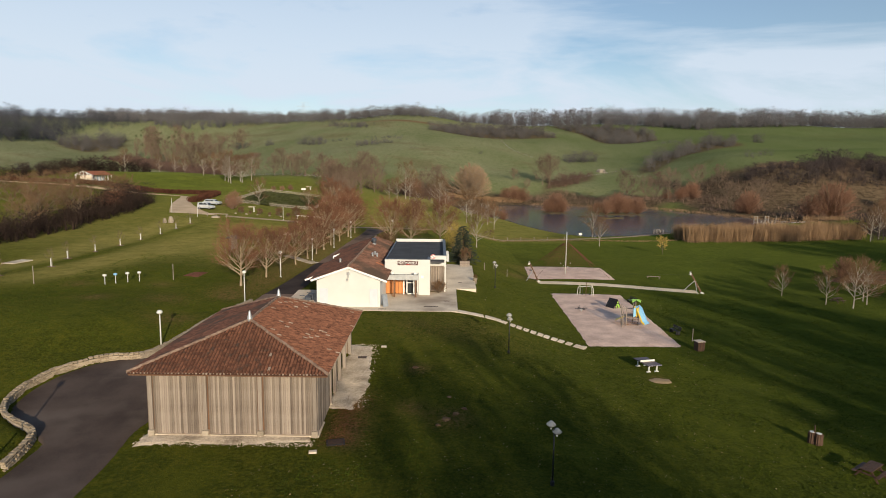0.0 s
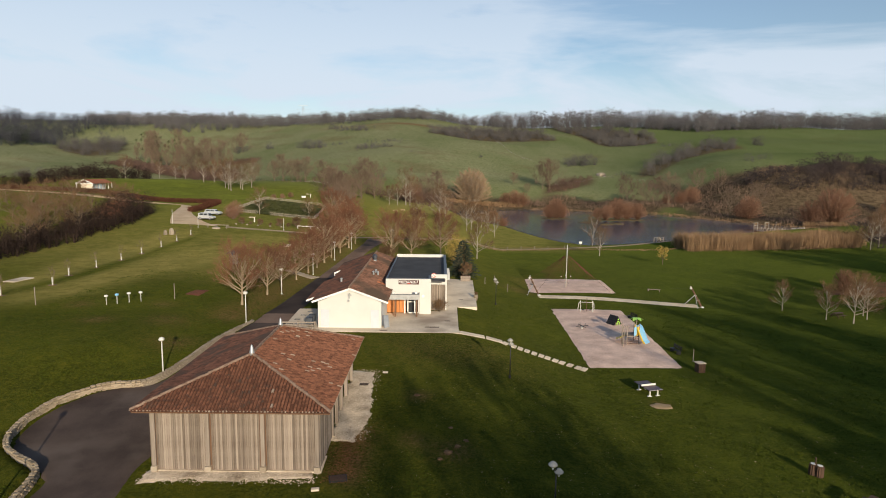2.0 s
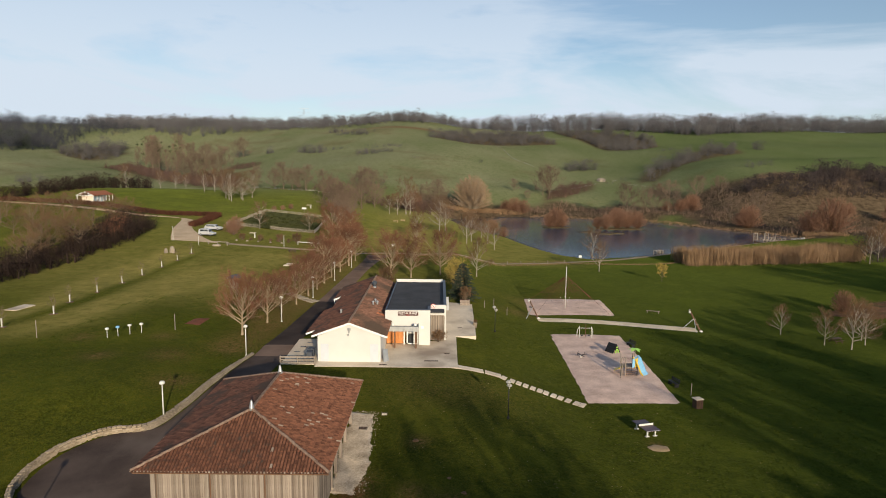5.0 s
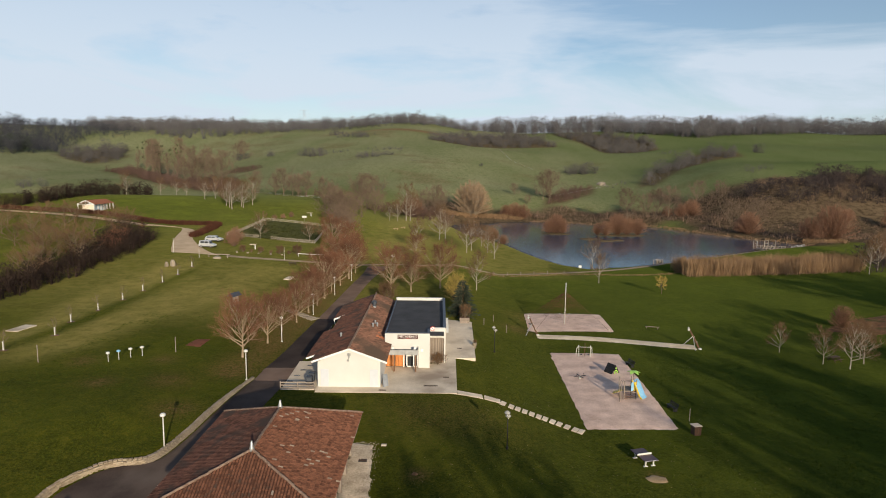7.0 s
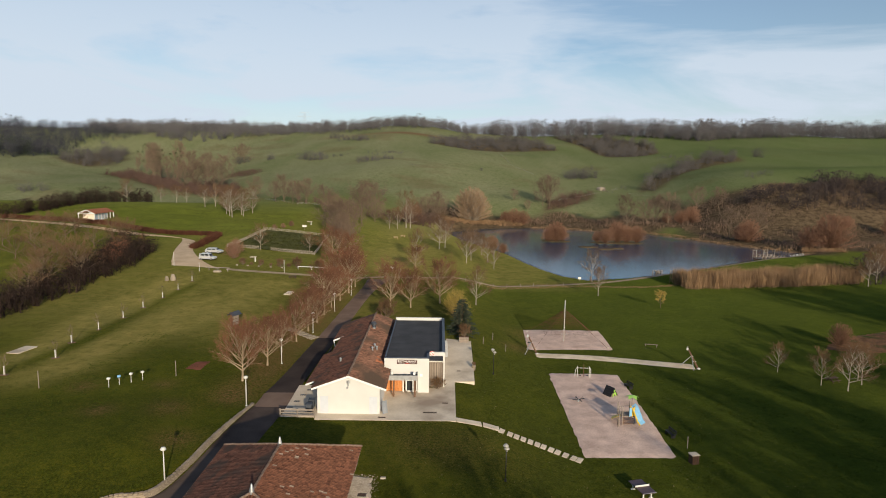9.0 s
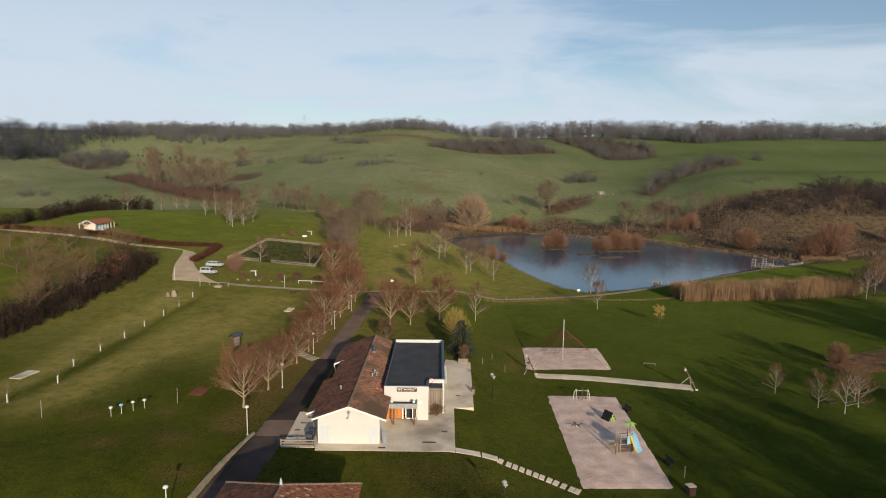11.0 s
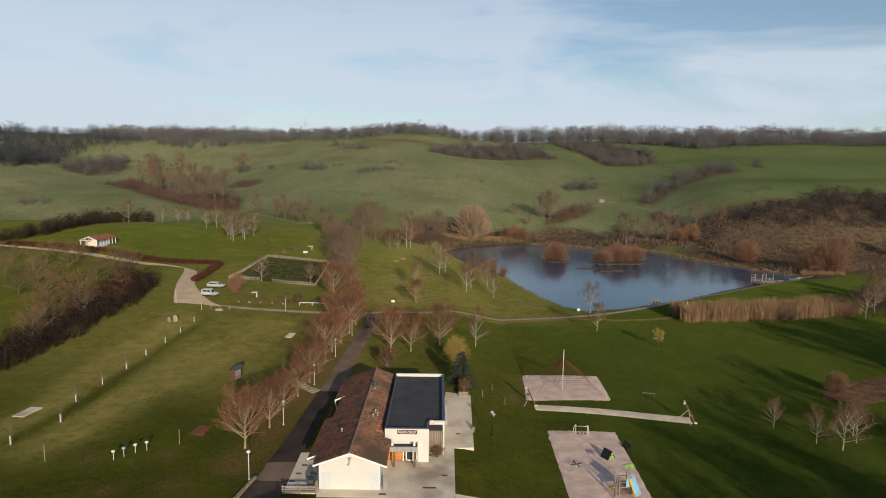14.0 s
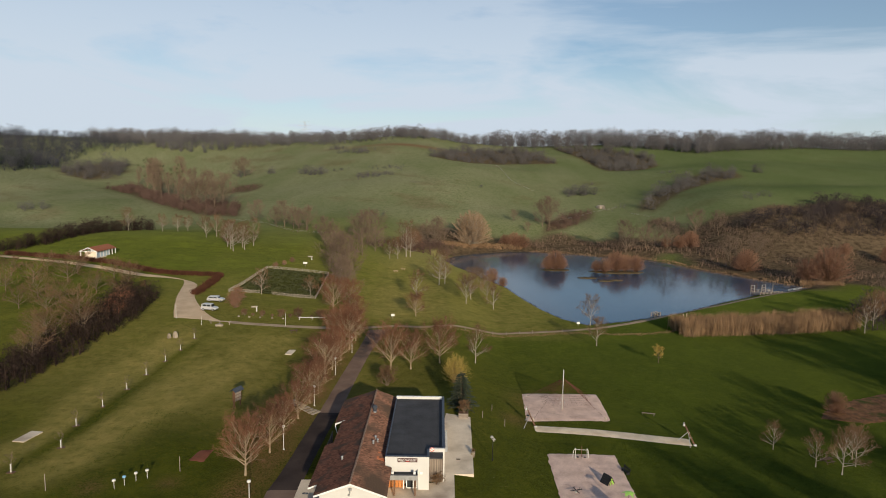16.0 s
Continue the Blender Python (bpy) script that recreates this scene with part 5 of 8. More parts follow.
BIRCH = [tree_kind("birch", "bare birch with a pale trunk and fine twigs", M_PALE_BARK, M_TWIG, group="birches", seed=s, tall=12, bole=2.5, reach=4.0, limbs=19, lift=0.26, radius=0.15, fan=(6, 5, 4), twig=0.8, width=0.018) for s in (21, 22)]
BIG = [tree_kind("broad_tree", "large bare tree with spreading grey-brown crown", M_BARK, M_GREY_TWIG, group="bank trees", seed=s, tall=12.5, bole=2.0, reach=6.0, limbs=19, lift=0.24, radius=0.22, fan=(7, 6, 5), twig=0.95, width=0.022) for s in (31, 32)]
RUST = [tree_kind("russet_tree", "bare tree with a dense russet crown of twigs", M_BROWN, M_RUST_TWIG, group="russet trees", maker=dome, seed=s, tall=8.6, radius=4.7, stems=170, twigs_each=75, width=0.018, twig=0.75, thick=0.04) for s in (41, 42)]
DOME = tree_kind("pollard_willow", "dense dome of ascending pale willow stems and tan twigs", M_PALE_BARK, M_WILLOW_TWIG, group="willows", maker=dome, seed=51, tall=14.6, radius=7.6, stems=260, twigs_each=80, width=0.045, twig=1.0, thick=0.09)
POPLAR = [tree_kind("poplar", "tall bare poplar above the creek with upswept grey branches", M_BARK, M_GREY_TWIG, group="creek poplars", seed=s, tall=21, bole=4, reach=5.2, limbs=24, lift=0.42, radius=0.26, fan=(6, 5, 3), twig=1.1, width=0.03, spread=0.75) for s in (35, 36)]
SHRUB = [tree_kind("shrub", "low rounded bare shrub with brown twigs", M_BARK, M_TWIG, category="shrub", group="shrubs", seed=s, tall=2.6, bole=0.2, reach=1.5, limbs=8, lift=0.45, radius=0.04, fan=(5, 4, 5), stems=5, twig=0.4, width=0.013) for s in (61, 62)]
REDSHRUB = [tree_kind("red_shrub", "rounded shrub with dense red-brown twigs", M_BARK, M_RUST_TWIG, category="shrub", group="shrubs", maker=dome, seed=s, tall=2.9, radius=1.7, stems=60, twigs_each=44, width=0.014, twig=0.42, thick=0.02) for s in (65, 66)]
GOLD = tree_kind("golden_willow", "golden-twigged willow bush behind the conifer", M_BARK, M_GOLD_TWIG, maker=dome, seed=71, tall=5.0, radius=2.5, stems=130, twigs_each=34, width=0.010, twig=0.8, thick=0.02)
YELLOW = tree_kind("small_yellow_tree", "small tree with a round straw-yellow crown", M_BARK, M_GOLD_TWIG, group="lawn trees", seed=72, tall=4.4, bole=1.4, reach=1.5, limbs=12, lift=0.4, radius=0.06, fan=(6, 6, 6), twig=0.4, width=0.013)
FRUIT = [tree_kind("orchard_tree", "gnarled bare orchard tree with brown twiggy crown", M_BARK, M_TWIG, group="orchard trees", seed=s, tall=4.4, bole=1.2, reach=3.4, limbs=13, lift=0.12, radius=0.12, fan=(8, 7, 4), twig=0.45, width=0.011) for s in (81, 82)]

# (x, y, size) of each planting
for i, (x, y, s) in enumerate([(-26.0, 80.0, 1.06), (-24.6, 87.0, 0.92), (-24.2, 93.6, 0.80), (-23.4, 100.2, 0.82), (-22.9, 107.3, 1.08), (-22.6, 113.5, 1.05), (-22.4, 119.7, 1.12), (-22.1, 126.0, 1.0), (-21.2, 132.0, 1.15), (-20.5, 140.0, 1.1), (-20.0, 147.5, 1.1), (-23.8, 136, 1.0), (-23.6, 144, 1.1), (-22.0, 151, 1.15), (-25.0, 150, 1.0)]):
    plant(AVENUE[i % 3], x, y, s, i * 67)
for i, (x, y, s) in enumerate([(-22.5, 162.8, 1.2), (-29.2, 168.7, 1.25), (-26.0, 178, 1.15)]):
    plant(AVENUE[(i + 2) % 3], x, y, s, i * 53, label="bare russet-twigged tree in the belt beyond the lane")
for i, (x, y, s) in enumerate([(-9.7, 127.3, 1.38), (-5.4, 128.0, 1.32), (0.9, 132.4, 1.18), (-6.2, 176, 1.0)]):
    plant(AVENUE[(i + 1) % 3], x, y, s, i * 95, label="bare spreading tree beside the lane with fanned branches")
for i, (x, y, s) in enumerate([(9.2, 136.5, 1.45), (43.6, 160.3, 1.35), (58.8, 100.1, 0.58), (62.5, 94.1, 0.74), (65.2, 91.6, 0.9), (70.4, 96.9, 0.75), (69.3, 94.4, 0.78), (80.5, 98.0, 0.85), (47.0, 181.5, 1.1),
                               (9.8, 201.4, 1.3), (11.9, 211.4, 1.25), (18.2, 217.8, 1.2), (19.2, 202.6, 1.0), (17.1, 235.1, 1.1), (-6.9, 199.5, 1.1), (128.3, 176.8, 1.3), (135.7, 183.7, 1.3),
                               (-39.5, 186, 0.75), (-53.2, 181.0, 0.9), (-122.1, 283.7, 1.0), (-128.8, 282.7, 0.9), (-119.2, 288, 0.9), (-143.3, 280, 1.2), (-102, 265.6, 1.2), (-99, 270, 1.1), (-22, 274.4, 1.1), (-18.7, 278.6, 1.1)]):
    plant(SMALL[i % 2], x, y, s, i * 77)
for i, (x, y, s) in enumerate([(0.6, 226.7, 1.15), (2.8, 229.2, 1.0), (-15.3, 288.4, 1.3), (-13.5, 290.4, 1.25), (-82.3, 242.3, 0.95), (-78.8, 245.6, 1.0), (-87.3, 250.3, 0.85), (-80.6, 249, 0.9), (-77.5, 253.5, 0.85), (-90, 258, 0.8), (-84.5, 246, 0.85)]):
    plant(BIRCH[i % 2], x, y, s, i * 51)
for i, (x, y, s) in enumerate([(-1.8, 333, 1.25), (-9, 322, 1.0), (-36.6, 289, 1.0), (-45.9, 264, 0.8), (-50.5, 268, 0.75), (-38.9, 306, 1.0), (-32.9, 317, 0.95), (-35.7, 240, 0.8), (-37.0, 226, 0.75), (-33.5, 208, 0.72), (-31.5, 193, 0.68), (-39, 250, 0.8), (-28.6, 186, 0.62), (-30.6, 200, 0.7), (-36.0, 214, 0.72), (-31.5, 223.2, 0.78), (-41.5, 238, 0.75), (-29.5, 282, 0.8), (-33, 262, 0.7), (71, 414, 1.35), (76, 416, 1.2), (59, 401, 0.5),
                               (109, 349, 1.1), (122, 354, 1.0), (134, 372, 1.0), (134, 352, 1.3), (166, 390, 1.0), (177, 383, 1.0), (155, 320, 0.8), (198, 300, 0.8), (170, 320, 0.9), (-203, 488, 1.5), (-198, 492, 1.7), (-188, 475, 1.5), (-183, 478, 1.6), (-172, 466, 1.6), (-164, 461, 1.5), (-214, 650, 1.3), (-206, 645, 1.2), (-88, 328, 0.8), (-83, 326, 0.85), (-76, 317, 0.8), (-67, 308, 0.75), (-72, 312, 0.8), (-110, 365, 0.8), (1, 340, 1.0), (52, 420, 0.5)]):
    plant(BIG[i % 2], x, y, s, i * 43)
for i, (x, y, s) in enumerate([(-13.0, 316, 1.25), (-16, 319, 1.05), (172, 262.5, 1.6), (165, 267, 1.2), (150, 291, 1.1), (149.5, 297, 0.9), (57.5, 292.5, 0.95), (60.5, 293.5, 0.75), (54, 293.5, 0.65), (80, 287, 0.8), (86, 289.5, 1.0), (91, 290.5, 0.95), (96, 290, 0.8), (76.5, 289, 0.65), (23.5, 258, 0.62), (27, 248, 0.5), (46, 367, 0.9), (51, 366, 1.0), (41, 369, 0.7), (141, 352, 0.9), (148, 353, 1.0), (135, 357, 0.7), (240, 318, 1.0), (224, 330, 0.8)]):
    plant(RUST[i % 2], x, y, s, i * 59, z=(WATER + 0.35 if 52 < x < 100 and 285 < y < 296 else None))
plant(RUST[0], 80.5, 116.8, 0.44, 15, label="russet-twigged round tree on the rough ground")
for i, (x, y, k) in enumerate([(-306, 621, 1.0), (-287, 600, 1.3), (-274, 585, 1.4), (-260, 558, 1.4), (-252, 548, 1.5), (-245, 537, 1.4), (-239, 538, 1.2), (-241, 562, 1.45), (-228, 530, 1.1)]):
    plant(POPLAR[i % 2], x, y, k, i * 47)
plant(DOME, 19.8, 362.0, 1.42, 20, wide=1.2)
plant(GOLD, 4.1, 119.9, 1.2, 0)
plant(YELLOW, 55.3, 146.1, 1.0, 0)
plant(SHRUB[0], -9.7, 117.4, 1.3, 10, label="low bare multi-stemmed bush by the lane")
plant(SHRUB[1], 0.55, 79.0, 0.55, 40, z=TZ, label="leafless brown shrub beside the slatted wall")
for i, (x, y, s) in enumerate([(-56.6, 165.5, 1.25), (-54.8, 162.5, 1.05), (-56.5, 169.5, 1.2)]):
    plant(REDSHRUB[i % 2], x, y, s, i * 63)
for i, (x, y, s) in enumerate([(-50.6, 156.6, 0.45), (-48.4, 156.8, 0.5), (-46, 157, 0.42), (-43.5, 157.5, 0.5), (-41.2, 158, 0.55), (-39, 158.6, 0.62), (-36.8, 158.8, 0.7), (-33.6, 160, 0.6), (-31.5, 160.5, 0.66), (-28.5, 161.2, 0.7), (-58, 215, 0.6), (-56.5, 221, 0.65), (-55, 227, 0.6)]):
    plant(REDSHRUB[i % 2] if i > 8 else SHRUB[i % 2], x, y, s, i * 41)
for i, (x, y, s) in enumerate([(-136.9, 193.1, 1.1), (-124.7, 185.5, 1.2), (-99.8, 153, 1.1), (-91.5, 153, 1.1), (-109.8, 157, 1.0), (-125.2, 174, 1.0), (-129.1, 199, 1.0), (-114.8, 186.5, 1.2), (-98.3, 173, 1.1), (-96.2, 187, 1.0), (-103.9, 193.0, 1.1), (-102, 162, 1.0), (-88.0, 166, 1.1), (-86.5, 142, 1.1), (-142, 182, 1.1), (-150, 200, 1.1), (-91, 138, 1.0), (-112, 168, 1.0), (-118, 197, 1.2), (-136, 170, 1.1)]):
    plant(FRUIT[i % 2], x, y, s * 0.98, i * 57)


# ---- conifer by the terrace ----
def conifer(seed, tall):
    rnd = random.Random(seed)
    wood, needles = Shape(), Shape()
    wood.tube((0, 0, -0.1), (0, 0, tall * 0.96), 0.13, 0.015, 7)
    for k in range(26):
        z = tall * (0.06 + 0.92 * k / 26)
        reach = tall * 0.36 * (1 - k / 27) ** 0.8 + 0.15
        for j in range(9):
            a = j * 6.283 / 9 + k * 0.7 + rnd.uniform(-0.25, 0.25)
            r = reach * rnd.uniform(0.7, 1.1)
            tip = Vector((math.cos(a) * r, math.sin(a) * r, z - 0.12 * r + rnd.uniform(-0.1, 0.15)))
            root = Vector((0, 0, z + 0.12 * r))
            wood.tube(root, tip, 0.02, 0.006, 3, False)
            for m in range(max(4, int(r * 13))):
                t = rnd.uniform(0.2, 1.0)
                p = root.lerp(tip, t)
                d = Vector((math.cos(a + rnd.uniform(-1.1, 1.1)), math.sin(a + rnd.uniform(-1.1, 1.1)), rnd.uniform(-0.35, 0.3))).normalized() * rnd.uniform(0.18, 0.38)
                s = d.orthogonal().normalized() * 0.085
                needles.add([p - s, p + s, p + d], [(0, 1, 2)])
    return wood, needles


spruce = thing("spruce", "blue-green spruce at the corner of the terrace", "tree", (0, 0, 0))
for nm, s, m in (("trunk", conifer(5, 6.6)[0], M_BARK), ("crown", conifer(5, 6.6)[1], M_NEEDLE)):
    ob = new(nm, stuff_mesh(s, nm, m))
    ob.parent = spruce
plant(spruce, 4.9, 107.0, 1.04, 0, wide=1.2)


# ---- hedges, reeds and far woods: stuff ----
def blades(points, rng, tall, n, w=0.05, tilt=0.5, clump=1.0):
    """n slim upright blades round each point, as arrays of triangles."""
    pts = np.repeat(np.asarray(points, float), n, axis=0)
    k = len(pts)
    h = np.repeat(np.broadcast_to(np.asarray(tall, float), len(points)), n) * rng.uniform(0.55, 1.1, k)
    base = pts + np.stack([rng.normal(0, clump, k), rng.normal(0, clump, k), np.zeros(k)], -1)
    lean = np.stack([rng.normal(0, tilt, k), rng.normal(0, tilt, k), np.ones(k)], -1)
    lean /= np.linalg.norm(lean, axis=1)[:, None]
    start = base + lean * (h * rng.uniform(0.0, 0.7, k))[:, None]
    tip = base + lean * h[:, None]
    a = rng.uniform(0, 6.3, k)
    side = np.stack([np.cos(a), np.sin(a), np.zeros(k)], -1) * (w * rng.uniform(0.6, 1.3, k))[:, None]
    return np.stack([start - side, start + side, tip], 1)


def stuff(name, tris, mat, label, category):
    tris = np.concatenate(tris) if isinstance(tris, list) else tris
    k = len(tris)
    me = bpy.data.meshes.new(name)
    me.vertices.add(3 * k)
    me.vertices.foreach_set("co", tris.reshape(-1).astype(np.float32))
    me.loops.add(3 * k)
    me.loops.foreach_set("vertex_index", np.arange(3 * k))
    me.polygons.add(k)
    me.polygons.foreach_set("loop_start", np.arange(0, 3 * k, 3))
    me.update()
    me.materials.append(mat)
    return tagged(new(name, me), label, category, kind="stuff")


def band(line, width, spacing, rng):
    """Points scattered over a band along a line, on the ground."""
    q = along(line, spacing)
    out = []
    for i, p in enumerate(q):
        d = (q[min(i + 1, len(q) - 1)] - q[max(i - 1, 0)]).normalized()
        for _ in range(max(1, round(width / spacing))):
            o = rng.uniform(-width / 2, width / 2)
            out.append((p.x - d.y * o + rng.normal(0, spacing * 0.4), p.y + d.x * o + rng.normal(0, spacing * 0.4)))
    a = np.array(out)
    return np.stack([a[:, 0], a[:, 1], height(a[:, 0], a[:, 1]) - 0.1], -1)


def inside_of(outline, spacing, rng):
    """Points scattered inside an outline, on the ground."""
    a = np.array(outline, float)
    lo, hi = a.min(0), a.max(0)
    n = int((hi[0] - lo[0]) * (hi[1] - lo[1]) / spacing ** 2)
    x, y = rng.uniform(lo[0], hi[0], n), rng.uniform(lo[1], hi[1], n)
    ok = rim(x, y, outline) + 3 * wave(x, y, 9, 1) < 0
    x, y = x[ok], y[ok]
    return np.stack([x, y, height(x, y) - 0.2], -1)


def wood_tris(points, rng, tall, n=46, crown=0.28, w=0.17, low=0.06, foot=0.02):
    """Far bare trees: a stem and a crown of slim branches each."""
    pts = np.asarray(points)
    k = len(pts)
    h = tall * rng.uniform(0.65, 1.15, k) * (1 + 0.18 * wave(pts[:, 0], pts[:, 1], 23, 4))
    a = rng.uniform(0, 6.3, k)
    side = np.stack([np.cos(a), np.sin(a), 0 * a], -1) * 0.16
    up = np.stack([0 * h, 0 * h, h], -1)
    out = [np.stack([pts - side, pts + side, pts + up * 0.9], 1)]
    p, hh = np.repeat(pts, n, 0), np.repeat(h, n)
    m = len(p)
    t = rng.uniform(low, 0.95, m)
    a = rng.uniform(0, 6.3, m)
    r = hh * crown * np.sqrt(np.clip(1 - ((t - 0.58) / 0.45) ** 2, np.where(t < 0.58, foot, 0.02), 1)) * rng.uniform(0.15, 1, m)
    c = p + np.stack([np.cos(a) * r, np.sin(a) * r, t * hh], -1)
    d = np.stack([np.cos(a) * 0.6, np.sin(a) * 0.6, 0.6 + 0 * a], -1) + rng.normal(0, 0.45, (m, 3))
    d = d / np.linalg.norm(d, axis=1)[:, None] * (hh * rng.uniform(0.05, 0.14, m))[:, None]
    out_way = np.stack([np.cos(a), np.sin(a), 2.2 * (t - 0.45)], -1)
    s = np.cross(d, out_way + rng.normal(0, 0.35, (m, 3)))
    s = s / np.linalg.norm(s, axis=1)[:, None] * (w * hh / 14 * rng.uniform(0.5, 1.3, m))[:, None]
    out.append(np.stack([c - s, c + s, c + d], 1))
    return np.concatenate(out)


rng = np.random.default_rng(4)
ridge = inside_of([(-560, 960), (-470, 850), (-394, 808), (-383, 800), (-349, 791), (-314, 778), (-284, 793), (-255, 842), (-200, 839), (-167, 827), (-120, 826), (-60, 852), (16, 886), (100, 896), (160, 905), (216, 900), (258, 875), (319, 865), (362, 833), (413, 861), (516, 893), (664, 905), (1000, 930), (1000, 1010), (660, 1000), (260, 985), (-470, 1000)], 7.4, rng)
west = ramp(40, 120, ridge[:, 0])
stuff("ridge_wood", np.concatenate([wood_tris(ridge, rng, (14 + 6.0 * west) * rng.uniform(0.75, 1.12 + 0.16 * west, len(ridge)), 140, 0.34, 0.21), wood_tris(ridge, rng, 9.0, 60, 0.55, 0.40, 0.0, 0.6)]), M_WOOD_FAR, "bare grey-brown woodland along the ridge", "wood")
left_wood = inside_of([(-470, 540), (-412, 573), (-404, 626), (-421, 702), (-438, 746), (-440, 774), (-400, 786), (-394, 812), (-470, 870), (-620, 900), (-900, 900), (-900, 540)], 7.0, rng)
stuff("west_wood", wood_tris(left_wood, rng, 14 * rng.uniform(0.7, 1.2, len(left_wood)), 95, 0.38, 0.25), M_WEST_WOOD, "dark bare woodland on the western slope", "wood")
pines = inside_of([(-620, 545), (-414, 577), (-408, 615), (-440, 650), (-620, 640)], 9, rng)
stuff("pine_wood", wood_tris(pines, rng, 15, 90, 0.28, 0.45), M_NEEDLE, "dark pines among the western wood", "wood")
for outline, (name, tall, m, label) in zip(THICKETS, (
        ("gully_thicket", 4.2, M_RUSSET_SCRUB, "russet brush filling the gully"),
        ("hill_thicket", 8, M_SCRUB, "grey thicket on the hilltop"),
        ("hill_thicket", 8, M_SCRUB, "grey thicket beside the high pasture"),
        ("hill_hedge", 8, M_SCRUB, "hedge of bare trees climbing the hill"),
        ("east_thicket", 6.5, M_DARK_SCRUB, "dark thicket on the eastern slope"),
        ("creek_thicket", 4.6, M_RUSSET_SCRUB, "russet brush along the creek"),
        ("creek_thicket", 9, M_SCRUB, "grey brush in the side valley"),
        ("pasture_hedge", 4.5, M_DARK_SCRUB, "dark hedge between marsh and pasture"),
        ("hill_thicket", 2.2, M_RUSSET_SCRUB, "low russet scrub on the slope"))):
    pts = inside_of(outline, 4.6 if tall == 6.5 else 5.2 if tall > 5 else 3.0, rng)
    pts = pts if tall == 6.5 else pts[wave(pts[:, 0], pts[:, 1], 5.5, 4) + 0.5 * wave(pts[:, 0], pts[:, 1], 17, 2) > -0.42]
    many = len(pts) > 400
    uneven = (1 + 0.35 * wave(pts[:, 0], pts[:, 1], 11, 6)) * rng.uniform(0.45, 1.35, len(pts))
    stuff(name, wood_tris(pts, rng, tall * uneven, 190 if many else 230, 0.5, (0.36 if tall < 7 else 0.30) if many else 0.22, 0.0, 0.45), m, label, "thicket")
# single bushes on the pastures
for bx, by, br, bt in ((-175, 634, 6, 6), (-133, 603, 5, 8), (-123, 595, 6, 8), (-112, 594, 5, 7), (-101, 609, 8, 2.5), (-64, 557, 11, 4), (-50, 566, 8, 3), (-50, 608, 13, 2.5), (-19, 520, 5, 2), (36, 531, 4, 2.5), (-92, 718, 10, 6), (-112, 735, 8, 5), (-129, 779, 8, 6), (-43, 395, 6, 2.5), (117, 545, 6, 8), (128, 548, 7, 8), (137, 552, 5, 6), (151, 602, 4, 4), (326, 627, 4, 10), (331, 629, 4, 9), (222, 432, 4, 5), (232, 436, 3, 6), (231, 623, 7, 3), (-212, 648, 5, 8), (-300, 440, 6, 6), (-290, 446, 4, 5), (148, 493, 5, 3), (135, 487, 4, 3)):
    k = max(3, int(br * br / 4))
    px, py = bx + rng.normal(0, br * 0.6, k), by + rng.normal(0, br * 0.6, k)
    stuff("bush_clump", wood_tris(np.stack([px, py, height(px, py) - 0.2], -1), rng, bt * rng.uniform(0.6, 1.2, k), 240, 0.5, 0.24, 0.0, 0.5), M_SCRUB, "dark bare bushes on the pasture", "bushes")
# dark hedgerow behind the lawn
for bx, by, br, bt in ((-32, 298, 6, 4), (-25, 312, 7, 5), (-19, 315, 6, 6), (-9, 313, 5, 6), (-5, 326, 6, 6), (0.5, 332, 5, 6), (4, 341, 5, 5), (-46, 300, 6, 3.5), (-58, 304, 6, 3), (-68, 312, 7, 3)):
    k = 14
    px, py = bx + rng.normal(0, br * 0.6, k), by + rng.normal(0, br * 0.5, k)
    stuff("bush_clump", wood_tris(np.stack([px, py, height(px, py) - 0.2], -1), rng, bt * rng.uniform(0.6, 1.2, k), 260, 0.5, 0.16, 0.02), M_RUSSET_SCRUB, "russet-brown hedgerow bushes behind the lawn", "bushes")
# wetland brush beyond the pond
gx, gy = rng.uniform(20, 330, 17000), rng.uniform(255, 440, 17000)
keep = (scrub_zone(gx, gy) > 0.55) & (rim(gx, gy, POND) > 3) & (wave(gx, gy, 13, 7) > -0.35)
pts = np.stack([gx[keep], gy[keep], height(gx[keep], gy[keep]) - 0.1], -1)
stuff("marsh_brush", wood_tris(pts, rng, (2.0 + 1.0 * wave(pts[:, 0], pts[:, 1], 17, 9)) * rng.uniform(0.6, 1.3, len(pts)), 26, 0.7, 0.36, 0.0), material("marsh_twigs", (0.070, 0.047, 0.036), (0.26, 0.178, 0.128), 0.06, 0.8, 0.95, bump=0, coords="World", spread=0.4, island=True), "brown brush and dead stalks on the marsh", "brush")
# hedges
rng = np.random.default_rng(9)
pts = band([(-95, 86), (-85, 98), (-82.5, 110), (-82, 120), (-81.5, 137), (-81.0, 150), (-82.5, 160), (-86, 171)], 11.5, 0.85, rng)
low = pts[1::6]
pts = pts[::4]
stuff("field_hedge", np.concatenate([wood_tris(low, rng, 2.6 * rng.uniform(0.6, 1.3, len(low)), 130, 0.7, 0.42, 0.0, 0.7), wood_tris(pts, rng, 5.0 * rng.uniform(0.5, 1.2, len(pts)), 170, 0.42, 0.2, 0.02, 0.4)]), M_HEDGE, "tall dark tangled hedge of bare brambles", "hedge")
pts = band([(-83.5, 136), (-83.0, 146), (-83.0, 155), (-85, 164), (-87, 171)], 6, 1.3, rng)
pts = pts[wave(pts[:, 0], pts[:, 1], 6, 3) > -0.2][::2]
stuff("hedge_crowns", wood_tris(pts, rng, 5.6 * rng.uniform(0.6, 1.15, len(pts)), 120, 0.36, 0.11, 0.5), M_RED_TWIG, "russet crowns of shrubs in the field hedge", "hedge")
